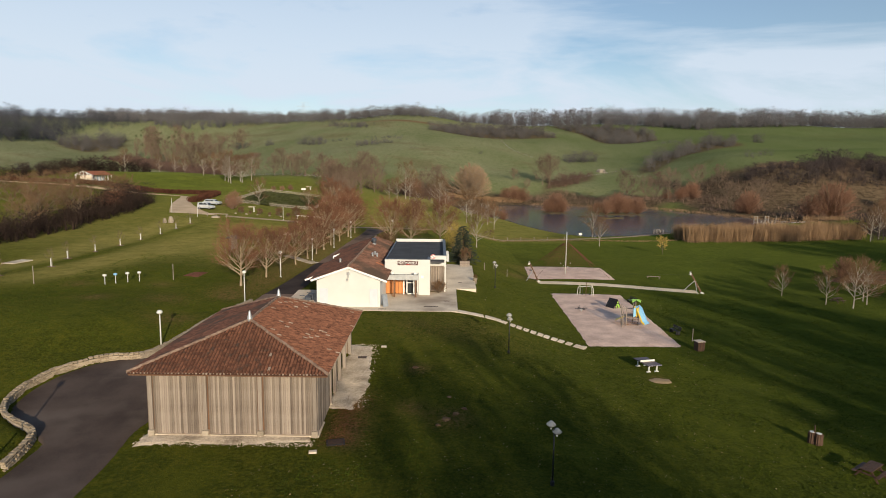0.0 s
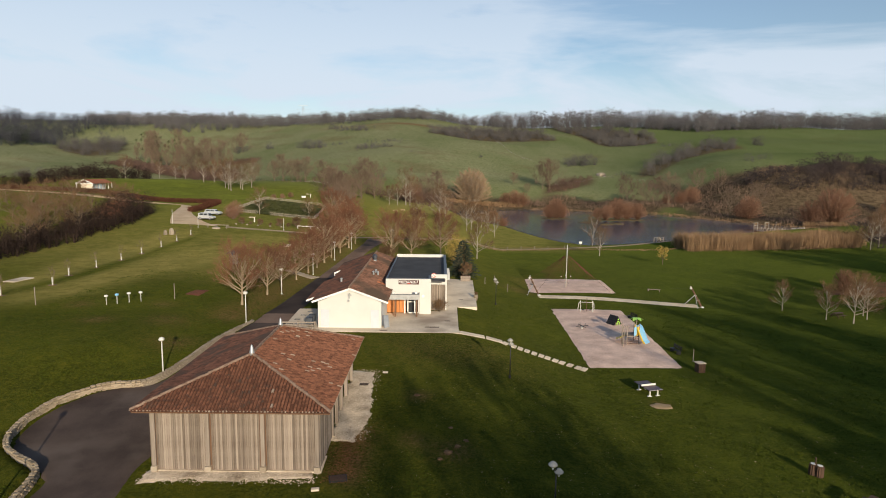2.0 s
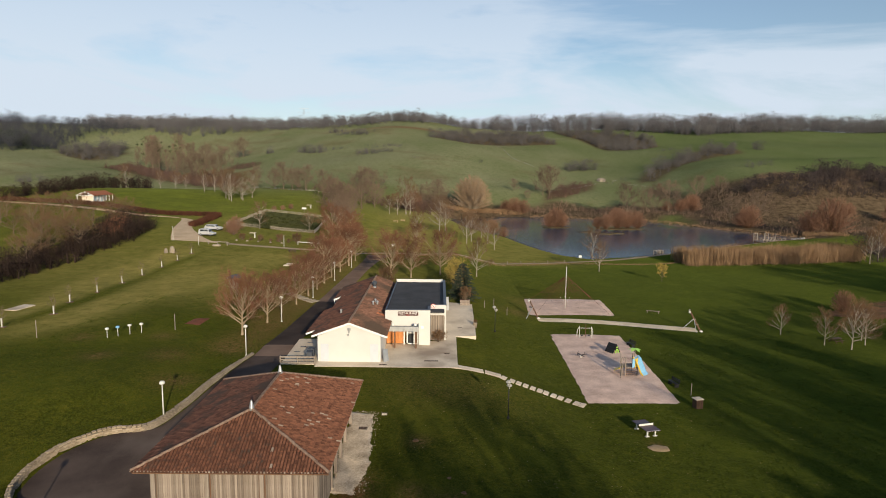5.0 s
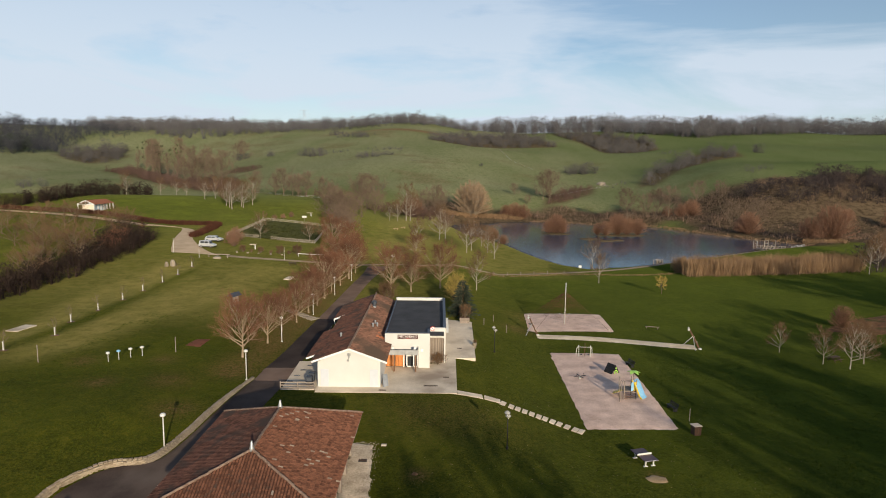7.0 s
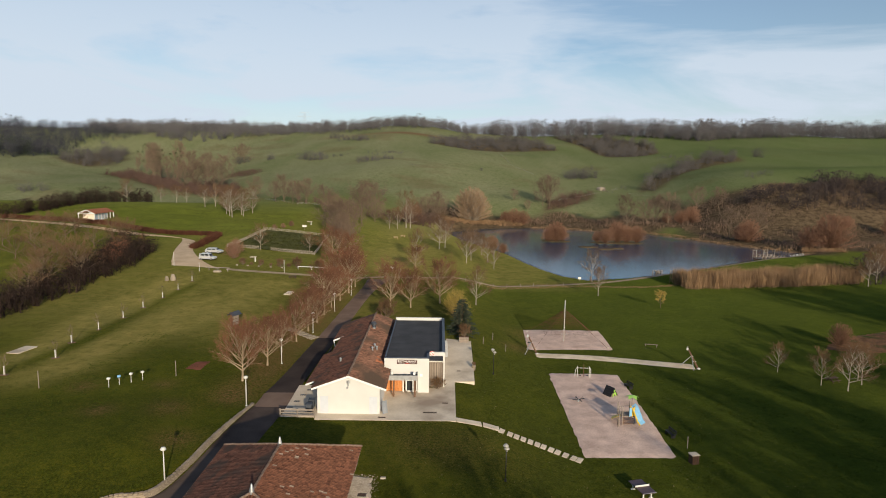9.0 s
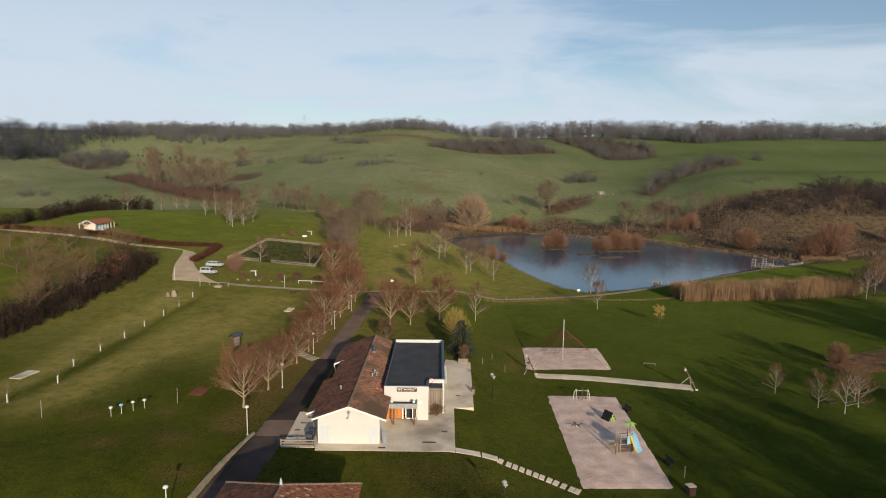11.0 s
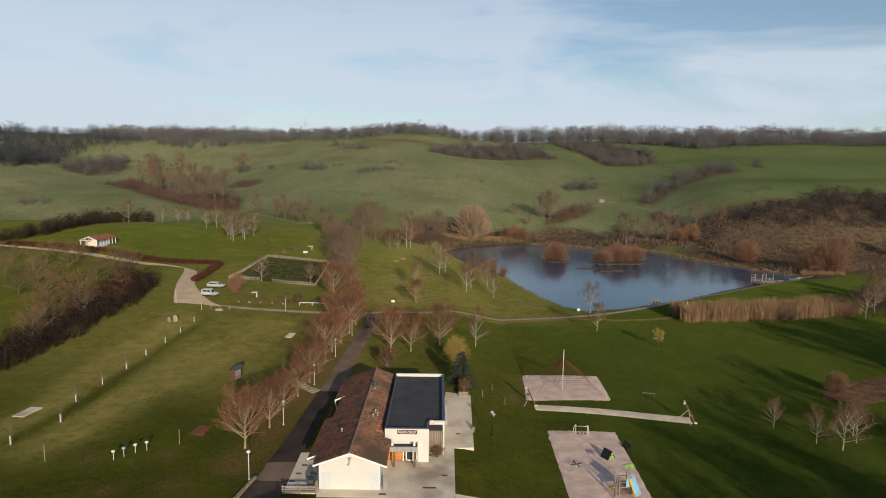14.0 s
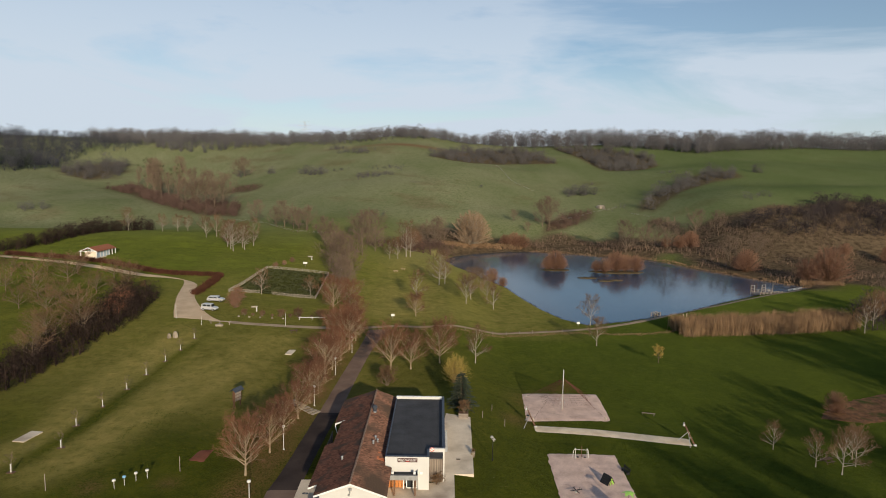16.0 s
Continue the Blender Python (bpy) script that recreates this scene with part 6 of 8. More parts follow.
for i, (x, y, k) in enumerate([(-83, 122, 1.1), (-86, 131, 1.25), (-82, 139, 1.2)]):
    plant(FRUIT[i % 2], x, y, k, i * 49, label="bare pale-twigged tree standing in the field hedge")
pts = band([(-175, 215), (-163, 226), (-158.5, 235), (-156.5, 248), (-155, 262), (-151, 275), (-146, 284), (-139, 294)], 7, 0.9, rng)
pts = pts[::4]
stuff("hut_hedge", wood_tris(pts, rng, 5.2 * rng.uniform(0.6, 1.25, len(pts)), 170, 0.5, 0.3, 0.02, 0.5), M_HEDGE, "dark bare hedge behind the hut", "hedge")


def clipped_hedge(line, width, tall, label, n=26):
    pts = band(line, width, 0.5, rng)
    t = blades(pts, rng, tall, n, 0.06, 0.18, 0.22)
    top = np.repeat(pts[:, 2], n)[:, None] + tall
    t[:, :, 2] = np.minimum(t[:, :, 2], top)
    return stuff("clipped_hedge", t, M_RED_HEDGE, label, "hedge")


clipped_hedge([(-156, 218.6), (-135, 214.6), (-111, 207.2), (-93, 201.6), (-83, 200.2), (-72.5, 199)], 1.8, 1.7, "clipped red-brown hedge along the drive")
clipped_hedge([(-71.8, 198), (-71.2, 190), (-70.5, 181), (-70.2, 174)], 1.9, 1.8, "clipped red-brown hedge beside the parking place")
# reeds and dry grass
rng = np.random.default_rng(12)
pts = band([(72, 175.5), (90, 177.5), (108, 180), (127, 185.5)], 11, 0.72, rng)
stuff("reed_bed", blades(pts, rng, 4.9 * (1 + 0.22 * wave(pts[:, 0], pts[:, 1], 3.5, 5) + 0.12 * wave(pts[:, 0], pts[:, 1], 1.1, 2)), 34, 0.036, 0.12, 0.6), M_REED, "tall dry orange-brown reed bed", "reeds")
pts = band([(3, 346), (14, 354), (26, 361), (40, 364.5), (50, 366)], 6, 0.9, rng)
stuff("reed_bank", blades(pts, rng, 2.2, 12, 0.07, 0.15, 0.5), M_REED, "pale dry reeds on the far bank", "reeds")
pts = band([(160, 262), (168, 258), (174, 258)], 5, 0.8, rng)
stuff("reed_bank", blades(pts, rng, 1.8, 12, 0.07, 0.2, 0.5), M_REED, "pale dry reeds below the russet tree", "reeds")
pts = band([(POND[i][0], POND[i][1]) for i in range(4, 14)], 3.5, 1.2, rng)
stuff("bank_reeds", blades(pts, rng, 1.1, 14, 0.07, 0.3, 0.5), M_REED, "fringe of dry reeds at the water's edge", "reeds")
pts = band([(POND[i][0] + 0.5, POND[i][1]) for i in range(14, 27)], 1.6, 1.0, rng)
stuff("shore_tufts", blades(pts, rng, 0.6, 9, 0.06, 0.4, 0.4), M_HEDGE, "dark tufts along the near shore", "grass")
stuff("path_tufts", blades(band([(-6, 160.5), (8, 164.2), (20, 168.0), (33, 171.5), (41, 172.8), (52, 172), (62, 173.5), (72, 177)], 1.4, 0.6, rng), rng, 0.5, 12, 0.05, 0.5, 0.4), M_REED, "strip of dry grass below the path", "grass")

# mistletoe in the crowns above the creek
rng = np.random.default_rng(17)
tufts = []
for tx, ty in ((-287, 600), (-274, 585), (-260, 558), (-252, 548), (-245, 537), (-239, 538), (-241, 562), (-228, 530)):
    for k in range(5):
        c = np.array([tx + rng.normal(0, 3.6), ty + rng.normal(0, 3.6), float(height(tx, ty)) + rng.uniform(18, 33)])
        tufts.append(c)
tufts = np.repeat(np.array(tufts), 40, 0)
way = rng.normal(0, 1, tufts.shape)
way /= np.linalg.norm(way, axis=1)[:, None]
mid = tufts + way * rng.uniform(0.2, 1.1, (len(way), 1))
side = np.cross(way, rng.normal(0, 1, way.shape)) * 0.16
stuff("mistletoe", np.stack([mid - side, mid + side, mid + way * 0.6], 1), material("mistletoe_leaves", (0.022, 0.032, 0.012), (0.07, 0.082, 0.03), 0.3, 3, 0.8, bump=0, coords="World", spread=0.3, island=True), "dark green mistletoe balls in the tall crowns", "mistletoe")

# dead stalks on the rough ground
rng = np.random.default_rng(61)
pts = inside_of([(76.5, 114), (80, 117.6), (88, 122.5), (99, 126.5), (104, 120), (95, 116.2), (87, 113.3), (83, 112.4)], 0.7, rng)
stuff("dead_stalks", blades(pts, rng, 0.55, 9, 0.05, 0.9, 0.3), M_RUSSET_SCRUB, "dead brown stalks on the rough ground", "stalks")

# dark brambles beyond the end of the reeds
rng = np.random.default_rng(28)
pts = inside_of([(127, 182), (133, 176), (146, 180), (160, 200), (158, 214), (146, 206), (136, 196)], 2.8, rng)
stuff("bramble_thicket", wood_tris(pts, rng, 6.2 * rng.uniform(0.5, 1.3, len(pts)), 170, 0.5, 0.24, 0.0, 0.4), M_DARK_SCRUB, "dark tangle of bare brambles beyond the reeds", "thicket")
plant(RUST[1], 150, 198, 1.0, 33)
plant(BIG[0], 157, 206, 0.75, 120)


# ---- stone wall round the yard ----
yard_wall = tagged(new("stone_wall"), "low dry stone retaining wall of pale rubble", "wall", kind="structure")
wall_core = Shape()
wq = [p for p in along(WALL_LINE[1:], 0.9)]
for a, b in zip(wq, wq[1:]):
    dn = (b - a).normalized()
    za = float(height(a.x + 0.5 * dn.y, a.y - 0.5 * dn.x))
    top = 0.42 * (1 - float(ramp(60, 74, a.y))) + 0.14
    wall_core.beam((a.x, a.y, za + top / 2 - 0.25), (b.x, b.y, za + top / 2 - 0.25), 0.28, top + 0.3)
wall_core.part("wall_core", M_STONE, yard_wall)

# ---- path of slabs, steps ----
stone_path = tagged(new("slab_path"), "curved path of pale stepping slabs down the lawn", "path", kind="structure")
pq = along([(2.9, 69.1), (6.5, 69.2), (9.2, 68.5), (12.8, 67.5), (15.2, 66.5), (17.2, 65.4)], 0.2)
plen = np.cumsum([0] + [(b - a).length for a, b in zip(pq, pq[1:])])


def slab_at(s, length, width, parent, thick=0.1):
    i = min(len(pq) - 2, int(np.searchsorted(plen, s)))
    a, d = pq[i], (pq[i + 1] - pq[i]).normalized()
    b = a + d * length
    side = Vector((-d.y, d.x, 0)) * width / 2
    cs = [lay(p.x, p.y, 0.09) for p in (a - side, b - side, b + side, a + side)]
    Shape().slab(cs, thick).part("slab", M_CONCRETE, parent)


slab_at(0.0, 3.0, 1.15, stone_path)
slab_at(3.05, 1.9, 1.15, stone_path)
for k in range(12):
    slab_at(5.15 + k * 0.83, 0.60, 1.2, stone_path)
bank_steps = tagged(new("bank_steps"), "flight of pale slab steps down the bank to the lane", "steps", kind="structure")
for k in range(8):
    p, d = Vector((-26.2, 107.0, 0)).lerp(Vector((-21.0, 103.2, 0)), k / 7.0), Vector((0.807, -0.59, 0))
    side = Vector((0.59, 0.807, 0)) * 0.95
    cs = [lay(q.x, q.y, 0.12) for q in (p - d * 0.28 - side, p + d * 0.28 - side, p + d * 0.28 + side, p - d * 0.28 + side)]
    Shape().slab(cs, 0.12).part("step", M_STONE, bank_steps)


# ---- lamps ----
M_LAMP = material("milky_lamp_cover", (0.62, 0.61, 0.57), (0.74, 0.73, 0.69), 3, 20, 0.35, bump=0)
M_PALE_METAL = material("pale_painted_metal", (0.55, 0.54, 0.50), (0.68, 0.67, 0.63), 3, 20, 0.5, 0.1, 0.05)


M_SHADE = material("smoky_lamp_cover", (0.30, 0.285, 0.25), (0.42, 0.40, 0.36), 3, 20, 0.22, bump=0, gloss=0.9)


def white_lamp():
    t = thing("street_lamp", "pale grey park lamp with a flat white head", "street lamp", (0, 0, 0), "lane lamps")
    Shape().tube((0, 0, -0.2), (0, 0, 3.55), 0.075, 0.05, 10).part("pole", M_PALE_METAL, t, smooth=True)
    Shape().lathe((0, 0, 0), [(0.14, -0.1), (0.14, 0.06), (0.09, 0.12)], 10).part("base", M_PALE_METAL, t)
    Shape().lathe((0, 0, 3.5), [(0.08, 0), (0.24, 0.10), (0.27, 0.2), (0.2, 0.33), (0.06, 0.38)], 12).part("head", M_LAMP, t, "white lamp head", smooth=True)
    return t


def twin_lamp():
    t = thing("twin_lamp", "dark lamp post with two cone-shaped pale lanterns", "street lamp", (0, 0, 0), "lawn lamps")
    Shape().tube((0, 0, -0.2), (0, 0, 3.8), 0.06, 0.04, 10).part("pole", M_BLACK, t, smooth=True)
    Shape().lathe((0, 0, 0), [(0.12, -0.1), (0.12, 0.25), (0.07, 0.3)], 10).part("base", M_BLACK, t)
    Shape().tube((-0.34, 0, 3.72), (0.12, 0, 3.3), 0.025, n=6).part("arm", M_BLACK, t)
    for dx, dz in ((-0.22, 3.68), (0.17, 3.2)):
        lantern = Shape().lathe((dx, 0, dz), [(0.06, -0.02), (0.29, 0.16), (0.28, 0.21), (0.13, 0.36), (0.03, 0.41)], 14).part("shade", M_SHADE, t, "pale conical shade", smooth=True)
        Shape().lathe((dx, 0, dz), [(0.03, -0.14), (0.06, -0.08), (0.06, 0.0)], 10).part("bulb_housing", M_PALE_METAL, lantern, smooth=True)
    return t


def place_all(kind, places, sink=0.0):
    for i, (x, y, a) in enumerate(places):
        m = pose(x, y, float(height(x, y)) - sink, 0, 0, a)
        if i == 0:
            kind.matrix_basis = m
        else:
            copy_thing(kind, m)


place_all(white_lamp(), [(-25.1, 54.4, 0), (-26.1, 34.3, 20), (-23.1, 72.5, 30), (-22.9, 88.6, 60), (-21.9, 106.5, 10), (-20.9, 123, 80), (-19.6, 138, 40)])
place_all(twin_lamp(), [(7.5, 33.9, 10), (7.5, 57.2, 70), (9.0, 88.4, 40)])


# ---- stakes, boxes, saplings, slabs on the western lawn ----
def stake(name, label, x, y, tall, r=0.05, mat=None, group=""):
    z = float(height(x, y))
    t = thing(name, label, "post", (x, y, z), group)
    Shape().tube((x, y, z - 0.2), (x, y, z + tall), r, r * 0.9, 8).part("shaft", mat or M_POST, t)
    Shape().tube((x, y, z + tall), (x, y, z + tall + 0.05), r * 0.9, r * 0.3, 8).part("tip", mat or M_POST, t)


for x, y, h in ((-34.7, 79.3, 2.1), (10.7, 109.2, 1.2), (12.5, 103.4, 1.3), (8.6, 104.5, 1.2), (30.7, 69.2, 1.5), (-48.9, 72.9, 2.2)):
    stake("wooden_stake", "weathered wooden stake standing in the grass", x, y, h, group="lawn stakes")


def game_post(head_mat, label):
    t = thing("signal_post", label, "post", (0, 0, 0), "row of signal posts")
    Shape().tube((0, 0, -0.2), (0, 0, 1.05), 0.04, n=8).part("stem", M_PALE_METAL, t)
    Shape().lathe((0, 0, 1.0), [(0.05, 0), (0.2, 0.06), (0.25, 0.16), (0.2, 0.27), (0.06, 0.32)], 10).part("head", head_mat, t, smooth=True)
    return t


for (x, y), m, w in zip(((-40.8, 73.9), (-40.0, 74.9), (-39.05, 76.0), (-38.0, 76.9)), (M_LAMP, M_PLASTIC["blue"], M_LAMP, M_LAMP), ("white", "light blue", "white", "white")):
    g = game_post(m, "thin post with a rounded " + w + " head")
    g.matrix_basis = pose(x, y, float(height(x, y)))


def sapling(seed):
    t = thing("sapling", "staked sapling in a pale protective tube", "tree", (0, 0, 0), "row of saplings")
    wood, twigs = grow(seed=seed, tall=3.0, bole=1.3, reach=0.7, limbs=6, lift=0.5, radius=0.03, fan=(4, 3, 2), twig=0.3, width=0.008)
    for nm, s, m in (("trunk", wood, M_BARK), ("crown", twigs, M_GREY_TWIG)):
        ob = new(nm, stuff_mesh(s, nm, m))
        ob.parent = t
    Shape().tube((0, 0, 0), (0, 0, 1.2), 0.075, 0.07, 10).part("tube_guard", M_PALE_METAL, t, "pale tube guard")
    Shape().tube((0.14, 0, -0.1), (0.14, 0, 1.4), 0.03, n=6).part("stake", M_POST, t)
    Shape().box(-0.5, 0.5, -0.3, 0.3, 0.0, 0.06).part("mulch_mat", M_BROWN, t, "dark mulch mat")
    return t


place_all(sapling(91), [(-56.1, 77, 0), (-56.3, 91.9, 50), (-56.5, 99.8, 110), (-56.6, 108, 200), (-56.8, 115.8, 20), (-56.4, 123.3, 70), (-56.1, 130.1, 140), (-56.1, 137.6, 10), (-54, 84.3, 30)])
for x, y, w, l, a, lab in ((-61.0, 87.6, 1.9, 3.6, -8, "pale concrete play slab flush with the grass"), (-32.8, 133.2, 1.5, 3.4, -3, "pale concrete play slab flush with the grass")):
    z = float(height(x, y))
    s = Shape().cube(pose(x, y, z + 0.02, 0, 0, a) @ Matrix.Diagonal((w, l, 0.2, 1)))
    tagged(s.part("concrete_slab", M_CONCRETE, bevel=0.02), lab, "slab", "lawn slabs")
for x, y, l, a in ((-7.45, 36.75, 0.5, 10), (-6.2, 38.1, 1.2, 12), (-6.3, 53.2, 0.8, 0), (-4.6, 56, 0.5, 0)):
    z = float(height(x, y))
    g = thing("inspection_cover", "flat metal inspection cover in the grass", "cover", (x, y, z), "inspection covers")
    Shape().cube(pose(x, y, z + 0.02, 0, 0, a) @ Matrix.Diagonal((l, l * 0.7, 0.12, 1))).part("frame", M_CONCRETE if l < 0.6 else M_BLACK, g)
    Shape().cube(pose(x, y, z + 0.085, 0, 0, a) @ Matrix.Diagonal((l * 0.85, l * 0.55, 0.02, 1))).part("lid", M_CONCRETE if l < 0.6 else M_DARKBROWN, g)


def insect_house():
    t = thing("insect_hotel", "timber insect hotel on legs with a grey pitched roof", "insect hotel", (0, 0, 0))
    for x in (-0.55, 0.55):
        Shape().box(x - 0.06, x + 0.06, -0.06, 0.06, -0.1, 2.2).part("leg", M_BROWN, t)
    Shape().box(-0.6, 0.6, -0.2, 0.2, 0.75, 2.1).part("case", M_BROWN, t, bevel=0.01)
    for k in range(3):
        Shape().box(-0.5, 0.5, -0.23, -0.19, 0.82 + k * 0.42, 1.16 + k * 0.42).part("shelf_filling", M_POST, t)
    for sgn in (-1, 1):
        Shape().slab([(-0.8, 0, 2.55), (0.8, 0, 2.55), (0.8, sgn * 0.5, 2.12), (-0.8, sgn * 0.5, 2.12)], 0.05).part("roof_panel", M_DARKMETAL, t)
    return t


ih = insect_house()
ih.matrix_basis = pose(-34.6, 102.6, float(height(-34.6, 102.6)), 0, 0, 65) @ Matrix.Scale(1.35, 4)


# ---- playground ----
def bench():
    t = thing("park_bench", "dark park bench with slatted seat and back", "bench", (0, 0, 0), "playground benches")
    for k in range(4):
        Shape().box(-0.9, 0.9, -0.25 + k * 0.13, -0.15 + k * 0.13, 0.42, 0.46).part("seat_slat", M_BLACK, t)
    for k in range(3):
        Shape().box(-0.9, 0.9, 0.27 + 0.03 * k, 0.31 + 0.03 * k, 0.55 + k * 0.14, 0.65 + k * 0.14).part("back_slat", M_BLACK, t)
    for x in (-0.7, 0.7):
        Shape().box(x - 0.04, x + 0.04, -0.25, 0.3, 0, 0.42).beam((x, 0.28, 0.3), (x, 0.36, 0.98), 0.06, 0.06).part("side_frame", M_BLACK, t)
    return t


place_all(bench(), [(29.9, 72.6, -80), (29.95, 89.8, -75)])


def litter_box(label):
    t = thing("litter_bin", label, "bin", (0, 0, 0))
    Shape().box(-0.42, 0.42, -0.38, 0.38, 0.0, 1.05).part("body", M_DARKBROWN, t, bevel=0.02)
    for k in range(7):
        Shape().box(-0.41 + k * 0.12, -0.33 + k * 0.12, -0.42, -0.38, 0.03, 1.02).part("slat", M_DARKBROWN, t)
    Shape().box(-0.5, 0.5, -0.46, 0.46, 1.05, 1.12).part("lid", M_CONCRETE, t, "pale concrete lid", bevel=0.015)
    Shape().box(0.5, 0.58, -0.05, 0.05, 0, 0.95).part("side_post", M_POST, t)
    return t


lb = litter_box("dark timber-clad litter bin with a pale lid")
lb.matrix_basis = pose(29.9, 65.5, float(height(29.9, 65.5)), 0, 0, 12)


def barrel_bins():
    t = thing("barrel_bins", "pair of slatted wooden barrel bins beside a post", "bin", (0, 0, 0))
    for x, y in ((-0.08, 0.22), (0.22, -0.1)):
        b = Shape().lathe((x, y, 0), [(0.23, 0), (0.25, 0.4), (0.23, 0.86), (0.19, 0.88)], 12).part("barrel", M_DARKBROWN, t)
        Shape().tube((x, y, 0.88), (x, y, 0.9), 0.19, n=12).part("opening", M_LAMP, b, "pale bag rim")
        for k in range(12):
            a0 = k * math.pi / 6
            Shape().beam((x + 0.25 * math.cos(a0), y + 0.25 * math.sin(a0), 0.03), (x + 0.24 * math.cos(a0), y + 0.24 * math.sin(a0), 0.84), 0.09, 0.03).part("stave", M_DARKBROWN, b)
    Shape().tube((0, 0.1, -0.1), (0, 0.1, 1.45), 0.05, n=8).part("post", M_DARKBROWN, t)
    return t


bb = barrel_bins()
bb.matrix_basis = pose(28.55, 42.2, float(height(28.55, 42.2)))


def picnic_table(label, wood):
    t = thing("picnic_table", label, "picnic table", (0, 0, 0), "picnic tables")
    for k in range(5):
        Shape().box(-0.95, 0.95, -0.37 + k * 0.15, -0.24 + k * 0.15, 0.72, 0.77).part("top_plank", wood, t)
    for y in (-0.78, 0.6):
        Shape().box(-0.95, 0.95, y - 0.02, y + 0.2, 0.42, 0.46).part("seat_plank", wood, t)
    for x in (-0.65, 0.65):
        Shape().beam((x, -0.7, 0), (x, -0.2, 0.72), 0.07, 0.1).beam((x, 0.7, 0), (x, 0.2, 0.72), 0.07, 0.1).beam((x, -0.75, 0.4), (x, 0.75, 0.4), 0.05, 0.1).part("trestle", wood, t)
    return t


place_all(picnic_table("dark timber picnic table with fixed benches", M_DARKBROWN), [(29.3, 37.4, 35), (-35.2, 146.6, 20), (65.4, 95.7, 20)])
place_all(picnic_table("pale new timber picnic table on the lawn", M_NEW_WOOD), [(-17.1, 244.8, 10), (-14.6, 252, -10)])


def ping_pong():
    t = thing("table_tennis_table", "outdoor table tennis table with dark top and white net", "table tennis", (0, 0, 0))
    top = material("maroon_table_top", (0.05, 0.022, 0.028), (0.085, 0.04, 0.045), 2, 20, 0.4, bump=0.05)
    Shape().box(-0.77, 0.77, -1.37, -0.01, 0.70, 0.76).part("half_top", top, t, bevel=0.01)
    Shape().box(-0.77, 0.77, 0.01, 1.37, 0.70, 0.76).part("half_top", top, t, bevel=0.01)
    Shape().box(-0.77, 0.77, -1.375, -1.34, 0.755, 0.765).part("edge_line", M_WHITE, t)
    Shape().box(-0.80, 0.80, -0.02, 0.02, 0.76, 0.94).part("net", M_LAMP, t, "white steel net")
    for y in (-0.95, 0.95):
        Shape().box(-0.5, -0.38, y - 0.06, y + 0.06, 0.05, 0.7).part("leg", M_LAMP, t, "white leg")
        Shape().box(0.38, 0.5, y - 0.06, y + 0.06, 0.05, 0.7).part("leg", M_LAMP, t, "white leg")
        for x in (-0.44, 0.44):
            Shape().box(x - 0.22, x + 0.22, y - 0.1, y + 0.1, -0.02, 0.06).part("foot", M_LAMP, t, "white foot plate")
    return t


pp = ping_pong()
pp.matrix_basis = pose(21.7, 58.6, float(height(21.7, 58.6)), 0, 0, 14)


